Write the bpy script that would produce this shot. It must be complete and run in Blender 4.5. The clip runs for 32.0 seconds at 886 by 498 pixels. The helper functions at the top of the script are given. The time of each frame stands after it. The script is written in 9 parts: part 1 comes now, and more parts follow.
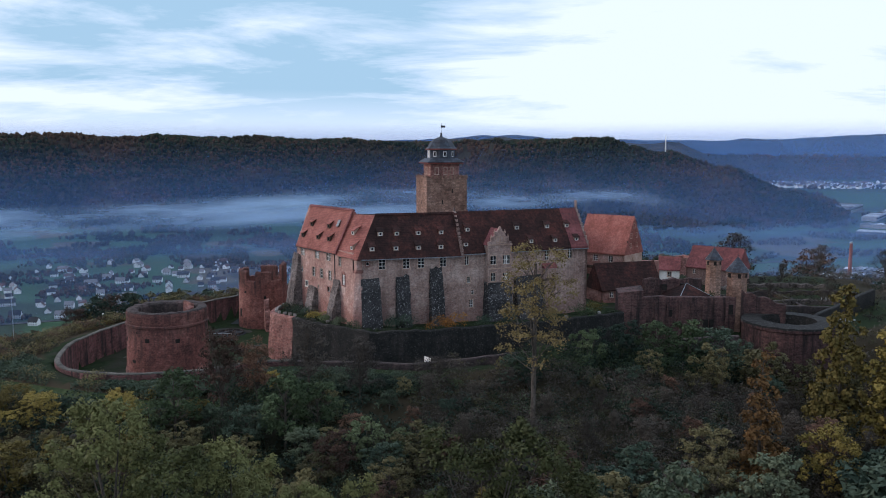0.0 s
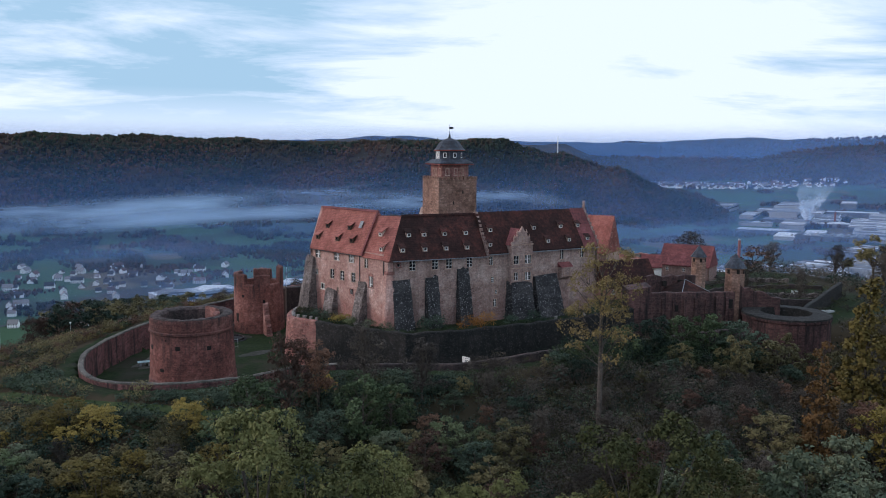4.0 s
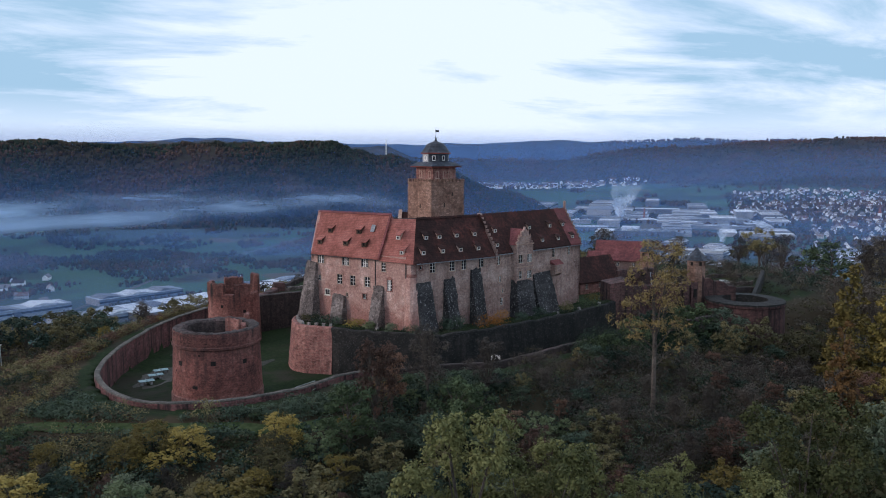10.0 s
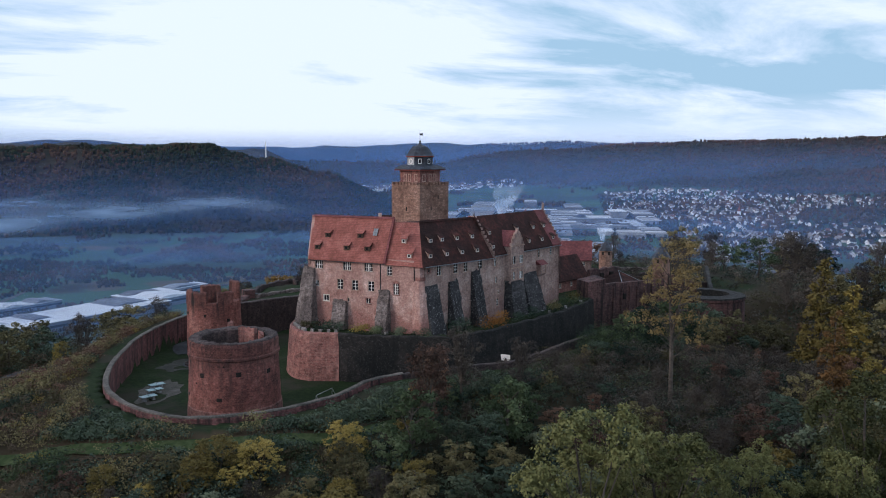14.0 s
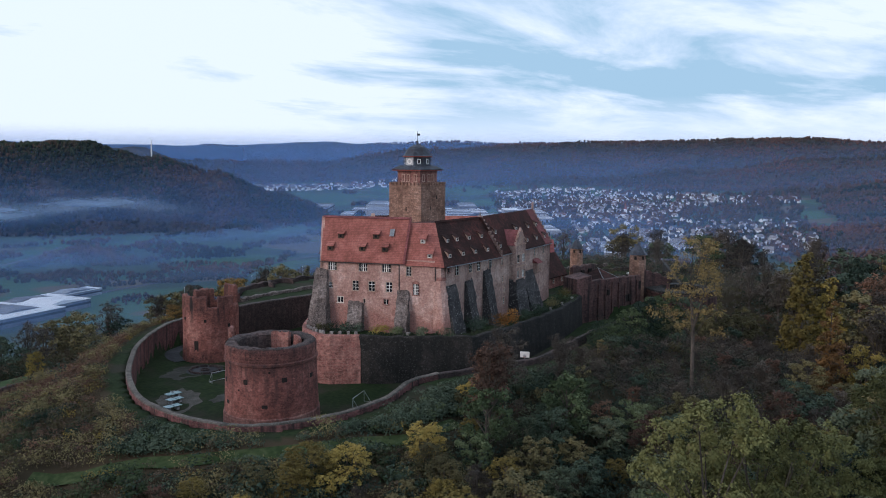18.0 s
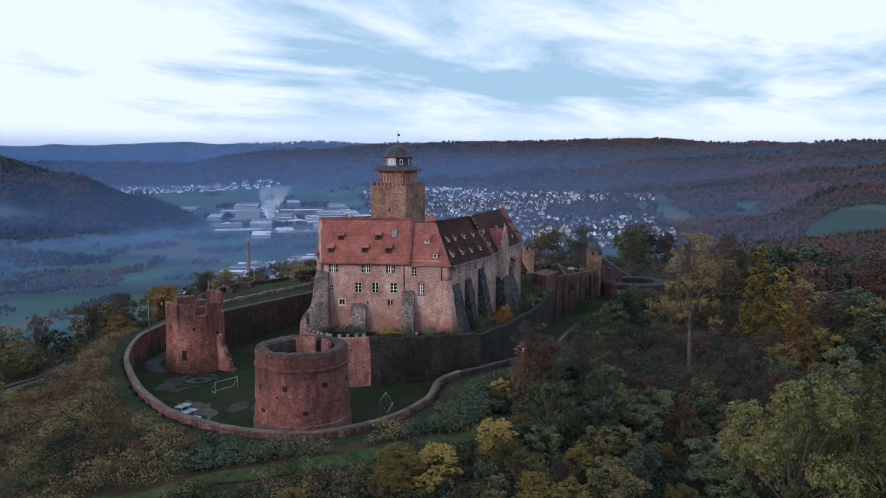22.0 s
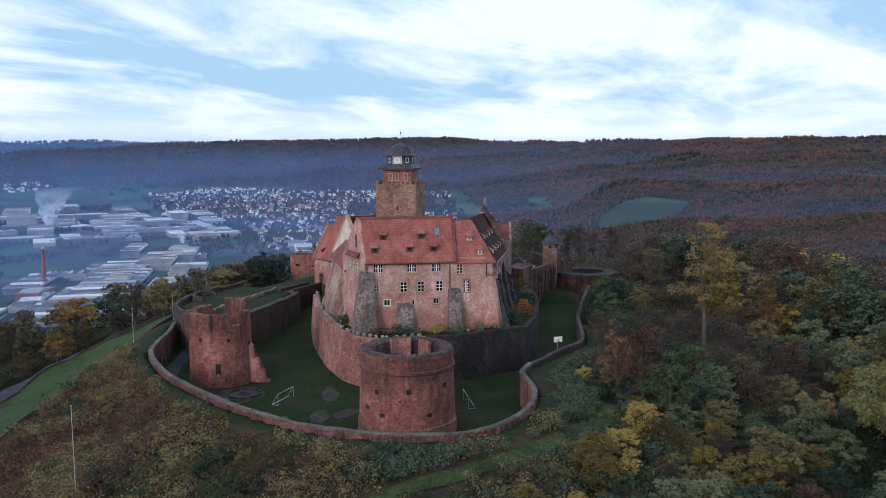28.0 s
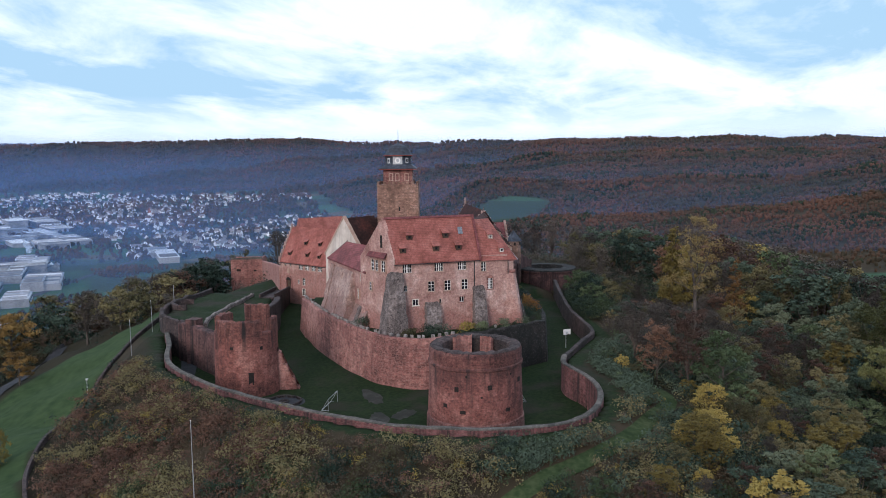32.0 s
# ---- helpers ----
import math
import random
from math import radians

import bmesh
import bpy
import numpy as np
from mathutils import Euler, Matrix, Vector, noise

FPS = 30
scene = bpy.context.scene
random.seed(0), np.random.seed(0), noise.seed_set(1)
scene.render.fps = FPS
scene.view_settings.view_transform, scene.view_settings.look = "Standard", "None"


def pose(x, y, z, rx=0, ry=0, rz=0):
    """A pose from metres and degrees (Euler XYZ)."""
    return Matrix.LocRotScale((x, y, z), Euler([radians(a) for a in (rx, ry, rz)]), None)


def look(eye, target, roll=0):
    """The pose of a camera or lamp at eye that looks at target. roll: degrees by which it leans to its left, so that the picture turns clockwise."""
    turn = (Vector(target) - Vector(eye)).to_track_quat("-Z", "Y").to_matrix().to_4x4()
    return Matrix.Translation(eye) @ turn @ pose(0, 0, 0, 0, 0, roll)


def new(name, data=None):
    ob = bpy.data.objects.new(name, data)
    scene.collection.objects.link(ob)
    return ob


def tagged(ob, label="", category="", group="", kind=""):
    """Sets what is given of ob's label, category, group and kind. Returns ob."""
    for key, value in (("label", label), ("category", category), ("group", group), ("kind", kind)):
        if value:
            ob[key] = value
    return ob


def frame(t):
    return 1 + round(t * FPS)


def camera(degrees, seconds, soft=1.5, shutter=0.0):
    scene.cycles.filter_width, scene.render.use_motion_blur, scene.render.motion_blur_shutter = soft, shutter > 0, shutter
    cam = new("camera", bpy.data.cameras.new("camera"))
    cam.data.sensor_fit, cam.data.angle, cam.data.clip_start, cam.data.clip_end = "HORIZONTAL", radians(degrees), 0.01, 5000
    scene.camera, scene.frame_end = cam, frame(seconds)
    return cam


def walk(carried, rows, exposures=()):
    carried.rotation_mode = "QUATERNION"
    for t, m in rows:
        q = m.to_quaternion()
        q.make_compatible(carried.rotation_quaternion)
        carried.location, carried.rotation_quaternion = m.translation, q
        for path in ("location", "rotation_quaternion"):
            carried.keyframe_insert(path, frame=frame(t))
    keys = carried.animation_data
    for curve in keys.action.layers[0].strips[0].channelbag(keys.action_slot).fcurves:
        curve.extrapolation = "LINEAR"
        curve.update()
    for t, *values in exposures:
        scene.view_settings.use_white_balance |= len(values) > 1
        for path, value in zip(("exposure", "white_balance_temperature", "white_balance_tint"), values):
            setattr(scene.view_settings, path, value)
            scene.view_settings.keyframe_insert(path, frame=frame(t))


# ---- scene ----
cam = camera(57.6, 32.0, 0.95)
EXPOSURES = [(0.0, 0.22), (14.0, 0.16), (24.0, 0.22), (32.0, 0.40)]
PATH = [
    (0, (0.97, -1.915, 45.192), (1.024, 0.07, 44.954), 0.1),
    (0.5, (-2.417, -1.98, 45.226), (-2.329, 0.003, 44.987), 0.0),
    (1, (-5.82, -2.044, 45.261), (-5.699, -0.062, 45.022), 0.1),
    (1.5, (-9.234, -2.049, 45.292), (-9.079, -0.069, 45.053), 0.2),
    (2, (-12.629, -1.943, 45.305), (-12.44, 0.034, 45.066), 0.2),
    (2.5, (-15.944, -1.652, 45.304), (-15.721, 0.322, 45.066), 0.2),
    (3, (-19.201, -1.259, 45.295), (-18.943, 0.71, 45.057), 0.4),
    (3.5, (-22.397, -0.801, 45.276), (-22.104, 1.163, 45.039), 0.4),
    (5.5, (-35.004, 0.985, 45.12), (-34.569, 2.923, 44.886), 0.4),
    (6, (-38.114, 1.56, 45.103), (-37.643, 3.489, 44.869), 0.3),
    (6.5, (-41.247, 2.177, 45.094), (-40.738, 4.097, 44.862), 0.3),
    (7, (-44.355, 2.888, 45.094), (-43.811, 4.798, 44.862), 0.4),
    (7.5, (-47.466, 3.643, 45.101), (-46.885, 5.543, 44.87), 0.4),
    (8, (-50.549, 4.459, 45.112), (-49.932, 6.348, 44.882), 0.4),
    (8.5, (-53.604, 5.297, 45.122), (-52.95, 7.173, 44.892), 0.2),
    (9, (-56.591, 6.187, 45.137), (-55.902, 8.05, 44.907), 0.2),
    (9.5, (-59.524, 7.1, 45.163), (-58.8, 8.95, 44.933), 0.2),
    (10, (-62.437, 8.059, 45.185), (-61.678, 9.895, 44.957), 0.2),
    (10.5, (-65.303, 9.096, 45.207), (-64.511, 10.918, 44.98), 0.2),
    (11, (-68.142, 10.216, 45.213), (-67.315, 12.023, 44.988), 0.1),
    (11.5, (-70.927, 11.432, 45.218), (-70.065, 13.224, 44.994), 0.2),
    (12, (-73.714, 12.693, 45.219), (-72.819, 14.467, 44.996), 0.1),
    (12.5, (-76.5, 13.995, 45.218), (-75.571, 15.751, 44.997), 0.2),
    (13, (-79.337, 15.339, 45.221), (-78.372, 17.077, 45.0), 0.1),
    (13.5, (-82.142, 16.8, 45.238), (-81.143, 18.518, 45.019), 0.2),
    (14, (-84.918, 18.342, 45.263), (-83.884, 20.039, 45.042), 0.1),
    (14.5, (-87.62, 19.958, 45.28), (-86.554, 21.635, 45.059), 0.1),
    (16.5, (-98.161, 26.674, 45.408), (-96.977, 28.271, 45.186), 0.2),
    (17, (-100.726, 28.411, 45.424), (-99.516, 29.988, 45.202), 0.3),
    (17.5, (-103.286, 30.187, 45.43), (-102.05, 31.743, 45.208), 0.2),
    (18, (-105.874, 32.002, 45.423), (-104.612, 33.537, 45.201), 0.3),
    (18.5, (-108.463, 33.868, 45.411), (-107.173, 35.381, 45.188), 0.1),
    (19, (-110.992, 35.823, 45.404), (-109.674, 37.311, 45.182), 0.0),
    (19.5, (-113.473, 37.865, 45.387), (-112.126, 39.326, 45.165), 0.0),
    (20, (-115.943, 39.995, 45.364), (-114.561, 41.424, 45.143), 0.1),
    (20.5, (-118.434, 42.236, 45.344), (-117.019, 43.632, 45.123), 0.1),
    (21, (-120.953, 44.607, 45.326), (-119.506, 45.97, 45.106), 0.1),
    (21.5, (-123.458, 47.139, 45.317), (-121.98, 48.469, 45.098), 0.2),
    (22, (-125.96, 49.838, 45.312), (-124.455, 51.136, 45.092), 0.1),
    (22.5, (-128.453, 52.693, 45.309), (-126.92, 53.959, 45.089), 0.1),
    (23, (-130.943, 55.676, 45.3), (-129.383, 56.909, 45.081), 0.1),
    (23.5, (-133.39, 58.779, 45.291), (-131.804, 59.978, 45.071), 0.0),
    (24, (-135.797, 61.982, 45.285), (-134.186, 63.147, 45.064), 0.1),
    (24.5, (-138.257, 65.266, 45.266), (-136.621, 66.395, 45.044), -0.1),
    (25, (-140.68, 68.643, 45.25), (-139.02, 69.736, 45.029), -0.2),
    (25.5, (-143.012, 72.124, 45.239), (-141.328, 73.179, 45.017), -0.1),
    (27.5, (-151.892, 86.487, 45.17), (-150.118, 87.384, 44.947), -0.1),
    (28, (-153.955, 90.167, 45.165), (-152.161, 91.022, 44.942), -0.2),
    (28.5, (-155.882, 93.928, 45.164), (-154.068, 94.741, 44.941), -0.2),
    (29, (-157.692, 97.738, 45.157), (-155.859, 98.507, 44.933), -0.2),
    (29.5, (-159.36, 101.572, 45.156), (-157.51, 102.298, 44.932), -0.3),
    (30, (-160.915, 105.422, 45.157), (-159.049, 106.106, 44.934), -0.4),
    (30.5, (-162.418, 109.27, 45.161), (-160.537, 109.911, 44.936), -0.4),
    (31, (-163.913, 113.076, 45.161), (-162.017, 113.674, 44.937), -0.5),
    (31.5, (-165.428, 116.822, 45.156), (-163.519, 117.377, 44.933), -0.6),
    (32, (-166.952, 120.522, 45.15), (-165.031, 121.034, 44.927), -0.6),
]
walk(cam, [(t, look(eye, target, roll)) for t, eye, target, roll in PATH], EXPOSURES)
# ---- sky and sun ----
SUN_EL, SUN_AZ = radians(20), radians(-82)   # azimuth clockwise from +y
world = bpy.data.worlds.new("sky")
scene.world = world
world.use_nodes = True
wn, wl = world.node_tree.nodes, world.node_tree.links
wn.clear()


def wnode(kind, **kw):
    n = wn.new(kind)
    for k, v in kw.items():
        n.inputs[k].default_value = v
    return n


sky = wn.new("ShaderNodeTexSky")
sky.sky_type, sky.sun_disc = "NISHITA", False
sky.sun_elevation, sky.sun_rotation = SUN_EL, SUN_AZ
sky.air_density, sky.dust_density, sky.ozone_density = 1.0, 1.5, 2.0
coord = wn.new("ShaderNodeTexCoord")
sep = wn.new("ShaderNodeSeparateXYZ")
wl.new(coord.outputs["Generated"], sep.inputs[0])
# clouds lie on a high level sheet: x / (z + c), y / (z + c)
lift = wn.new("ShaderNodeMath")
lift.operation, lift.inputs[1].default_value = "ADD", 0.15
wl.new(sep.outputs["Z"], lift.inputs[0])
over = wn.new("ShaderNodeMath")
over.operation, over.inputs[1].default_value = "MAXIMUM", 0.03
wl.new(lift.outputs[0], over.inputs[0])
flat = []
for axis in "XY":
    m = wn.new("ShaderNodeMath")
    m.operation = "DIVIDE"
    wl.new(sep.outputs[axis], m.inputs[0])
    wl.new(over.outputs[0], m.inputs[1])
    flat.append(m)
comb = wn.new("ShaderNodeCombineXYZ")
wl.new(flat[0].outputs[0], comb.inputs[0])
wl.new(flat[1].outputs[0], comb.inputs[1])
bend = wn.new("ShaderNodeMapping")
bend.inputs["Rotation"].default_value = (0, 0, radians(35))
bend.inputs["Scale"].default_value = (0.62, 1.0, 1.0)
bend.inputs["Location"].default_value = (3.3, 1.2, 0.0)
wl.new(comb.outputs[0], bend.inputs[0])
puff = wnode("ShaderNodeTexNoise", Scale=1.3, Detail=9.0, Roughness=0.60, Distortion=0.35)
wl.new(bend.outputs[0], puff.inputs["Vector"])
cover = wn.new("ShaderNodeValToRGB")
cover.color_ramp.elements[0].position, cover.color_ramp.elements[1].position = 0.46, 0.64
# the deck is thicker in some quarters: (azimuth, elevation, inner and outer half-width in degrees, amount)
total = puff.outputs["Fac"]
for az_, el_, near_, wide_, much in ((-12, 6, 5, 18, 0.13), (20, 6, 5, 14, -0.12), (50, 9, 5, 16, 0.11), (88, 12, 6, 20, 0.05)):
    toward_ = wn.new("ShaderNodeVectorMath")
    toward_.operation = "DOT_PRODUCT"
    toward_.inputs[1].default_value = (math.sin(radians(az_)) * math.cos(radians(el_)), math.cos(radians(az_)) * math.cos(radians(el_)), math.sin(radians(el_)))
    wl.new(coord.outputs["Generated"], toward_.inputs[0])
    swell = wn.new("ShaderNodeMapRange")
    swell.interpolation_type = "SMOOTHSTEP"
    swell.inputs["From Min"].default_value, swell.inputs["From Max"].default_value = math.cos(radians(wide_)), math.cos(radians(near_))
    swell.inputs["To Min"].default_value, swell.inputs["To Max"].default_value = 0.0, much
    wl.new(toward_.outputs["Value"], swell.inputs["Value"])
    thicker = wn.new("ShaderNodeMath")
    thicker.operation = "ADD"
    wl.new(total, thicker.inputs[0])
    wl.new(swell.outputs[0], thicker.inputs[1])
    total = thicker.outputs[0]
wl.new(thicker.outputs[0], cover.inputs[0])
# thin bright veil between darker blue-grey cloud
veil = wn.new("ShaderNodeMixRGB")
veil.inputs[1].default_value = (0.98, 1.11, 1.385, 1)
veil.inputs[2].default_value = (0.44, 0.69, 0.95, 1)
fade = wn.new("ShaderNodeMapRange")
fade.inputs["From Min"].default_value, fade.inputs["From Max"].default_value = 0.012, 0.075
fade.inputs["To Min"].default_value, fade.inputs["To Max"].default_value = 0.06, 1.0
wl.new(sep.outputs["Z"], fade.inputs["Value"])
thin = wn.new("ShaderNodeMath")
thin.operation = "MULTIPLY"
wl.new(cover.outputs[0], thin.inputs[0])
wl.new(fade.outputs[0], thin.inputs[1])
wl.new(thin.outputs[0], veil.inputs[0])
part_sky = wn.new("ShaderNodeMixRGB")
part_sky.inputs[0].default_value = 0.95
tint = wn.new("ShaderNodeMixRGB")
tint.blend_type, tint.inputs[0].default_value, tint.inputs[2].default_value = "MULTIPLY", 1.0, (0.10, 0.10, 0.10, 1)
wl.new(sky.outputs[0], tint.inputs[1])
wl.new(tint.outputs[0], part_sky.inputs[1])
wl.new(veil.outputs[0], part_sky.inputs[2])
# the cloud deck is brighter towards the north-east, where the day is
toward = wn.new("ShaderNodeVectorMath")
toward.operation, toward.inputs[1].default_value = "DOT_PRODUCT", (0.55, 0.75, 0.0)
wl.new(coord.outputs["Generated"], toward.inputs[0])
level = wn.new("ShaderNodeMapRange")
level.inputs["From Min"].default_value, level.inputs["From Max"].default_value = -0.9, 0.55
level.inputs["To Min"].default_value, level.inputs["To Max"].default_value = 0.74, 0.80
wl.new(toward.outputs["Value"], level.inputs["Value"])
back = wnode("ShaderNodeBackground", Strength=1.0)
wl.new(level.outputs[0], back.inputs[1])
wl.new(part_sky.outputs[0], back.inputs[0])
wout = wn.new("ShaderNodeOutputWorld")
wl.new(back.outputs[0], wout.inputs[0])

sun = new("sun", bpy.data.lights.new("sun", "SUN"))
sun.data.energy, sun.data.angle, sun.data.color = 1.4, radians(25), (1.0, 0.84, 0.80)
sun_way = Vector((math.sin(SUN_AZ) * math.cos(SUN_EL), math.cos(SUN_AZ) * math.cos(SUN_EL), math.sin(SUN_EL)))
sun.matrix_world = look(sun_way * 500, (0, 0, 0))


# ---- helpers of this scene ----
from mathutils import geometry


def part(name, bm, material, parent=None, label=""):
    """Links a bmesh as one mesh object, under a thing or a part."""
    if isinstance(bm, bpy.types.Mesh):
        me = bm
    else:
        me = bpy.data.meshes.new(name)
        bm.to_mesh(me)
        bm.free()
    if material is not None and not me.materials:
        me.materials.append(material)
    ob = new(name, me)
    if parent is not None:
        ob.parent = parent
    if label:
        ob["label"] = label
    return ob


def empty(name, x, y, z, rz=0.0):
    ob = new(name)
    ob.empty_display_size = 0.5
    ob.matrix_world = Matrix.Translation((x, y, z)) @ Matrix.Rotation(rz, 4, "Z")
    return ob


def add_box(bm, x0, y0, z0, x1, y1, z1, m=None):
    vs = [bm.verts.new((x, y, z)) for z in (z0, z1) for x, y in ((x0, y0), (x1, y0), (x1, y1), (x0, y1))]
    for f in ((3, 2, 1, 0), (4, 5, 6, 7), (0, 1, 5, 4), (1, 2, 6, 5), (2, 3, 7, 6), (3, 0, 4, 7)):
        bm.faces.new([vs[i] for i in f])
    if m is not None:
        for v in vs:
            v.co = m @ v.co
    return vs


def box(x0, y0, z0, x1, y1, z1):
    bm = bmesh.new()
    add_box(bm, x0, y0, z0, x1, y1, z1)
    return bm


def add_hull(bm, pts):
    """Convex solid round a few points."""
    vs = [bm.verts.new(p) for p in pts]
    out = bmesh.ops.convex_hull(bm, input=vs)
    bmesh.ops.delete(bm, geom=[g for g in out["geom_interior"] if isinstance(g, bmesh.types.BMVert)], context="VERTS")


def hull(pts):
    bm = bmesh.new()
    add_hull(bm, pts)
    return bm


def prism(poly, z0, z1, bm=None):
    """Upright solid over a plan polygon; z0 and z1 are numbers or one per corner."""
    bm = bm or bmesh.new()
    n = len(poly)
    lo = z0 if isinstance(z0, (list, tuple)) else [z0] * n
    hi = z1 if isinstance(z1, (list, tuple)) else [z1] * n
    a = [bm.verts.new((p[0], p[1], lo[i])) for i, p in enumerate(poly)]
    b = [bm.verts.new((p[0], p[1], hi[i])) for i, p in enumerate(poly)]
    for i in range(n):
        j = (i + 1) % n
        bm.faces.new((a[i], a[j], b[j], b[i]))
    for tri in geometry.tessellate_polygon([[Vector((p[0], p[1], 0)) for p in poly]]):
        try:
            bm.faces.new([b[k] for k in tri])
            bm.faces.new([a[k] for k in reversed(tri)])
        except ValueError:
            pass
    bmesh.ops.recalc_face_normals(bm, faces=bm.faces)
    return bm


def smooth_line(pts, step):
    """Catmull-Rom curve through plan points, at about that step."""
    out = []
    p = [pts[0]] + list(pts) + [pts[-1]]
    for i in range(1, len(p) - 2):
        a, b, c, d = (np.array(q, float) for q in p[i - 1:i + 3])
        n = max(1, int(np.linalg.norm(c - b) / step))
        for k in range(n):
            t = k / n
            out.append(tuple(0.5 * (2 * b + (c - a) * t + (2 * a - 5 * b + 4 * c - d) * t * t + (3 * b - a - 3 * c + d) * t ** 3)))
    out.append(tuple(float(v) for v in pts[-1]))
    return out


def ribbon_wall(line, thick, z0, z1, rough=0.0, seed=0, batter=0.0):
    """A wall along a plan line, thick to its left, with a rounded uneven top. z0, z1: functions of (x, y, k)."""
    rnd = random.Random(seed)
    bm = bmesh.new()
    prev = None
    n = len(line)
    for i, p in enumerate(line):
        a, b = line[max(0, i - 1)], line[min(n - 1, i + 1)]
        t = Vector((b[0] - a[0], b[1] - a[1], 0)).normalized()
        left = Vector((-t.y, t.x, 0))
        base = Vector((p[0], p[1], 0))
        lo, hi = z0(p[0], p[1], i), z1(p[0], p[1], i) + rnd.uniform(-rough, rough)
        ring = []
        for off, z in ((-batter, lo), (0, hi - 0.18), (0.14 * thick, hi), (0.86 * thick, hi), (thick, hi - 0.18), (thick + batter, lo)):
            ring.append(bm.verts.new(base + left * (off + rnd.uniform(-rough, rough) * 0.3) + Vector((0, 0, z))))
        if prev:
            for k in range(6):
                bm.faces.new((prev[k], prev[(k + 1) % 6], ring[(k + 1) % 6], ring[k]))
        else:
            bm.faces.new(ring)
        prev = ring
    bm.faces.new(list(reversed(prev)))
    bmesh.ops.recalc_face_normals(bm, faces=bm.faces)
    return bm


def tube(outline, closed_bottom=True, seg=48, bm=None, arc=(0.0, 2 * math.pi), wobble=0.0, seed=0):
    """Turned solid: outline is a list of (radius, z), from the outside bottom round over the top."""
    bm = bm or bmesh.new()
    rnd = random.Random(seed)
    full = abs(arc[1] - arc[0] - 2 * math.pi) < 1e-6
    n = seg if full else seg + 1
    rings = []
    for k in range(n):
        a = arc[0] + (arc[1] - arc[0]) * k / seg
        rings.append([bm.verts.new((math.cos(a) * max(r + rnd.uniform(-wobble, wobble), 0.001), math.sin(a) * max(r, 0.001), z + rnd.uniform(-wobble, wobble))) for r, z in outline])
    for k in range(seg):
        A, B = rings[k], rings[(k + 1) % n]
        for i in range(len(outline) - 1):
            bm.faces.new((A[i], B[i], B[i + 1], A[i + 1]))
    if not full:
        bm.faces.new(rings[0])
        bm.faces.new(list(reversed(rings[-1])))
    bmesh.ops.recalc_face_normals(bm, faces=bm.faces)
    return bm


def lathe_cone(bm, r0, r1, z0, z1, seg=8, x=0.0, y=0.0):
    a = [bm.verts.new((x + math.cos(2 * math.pi * k / seg) * r0, y + math.sin(2 * math.pi * k / seg) * r0, z0)) for k in range(seg)]
    b = [bm.verts.new((x + math.cos(2 * math.pi * k / seg) * r1, y + math.sin(2 * math.pi * k / seg) * r1, z1)) for k in range(seg)]
    for k in range(seg):
        j = (k + 1) % seg
        bm.faces.new((a[k], a[j], b[j], b[k]))
    bm.faces.new(b)
    bm.faces.new(list(reversed(a)))


def from_arrays(name, verts, faces, material):
    me = bpy.data.meshes.new(name)
    me.from_pydata(verts.tolist() if hasattr(verts, "tolist") else verts, [], faces.tolist() if hasattr(faces, "tolist") else faces)
    me.materials.append(material)
    return me


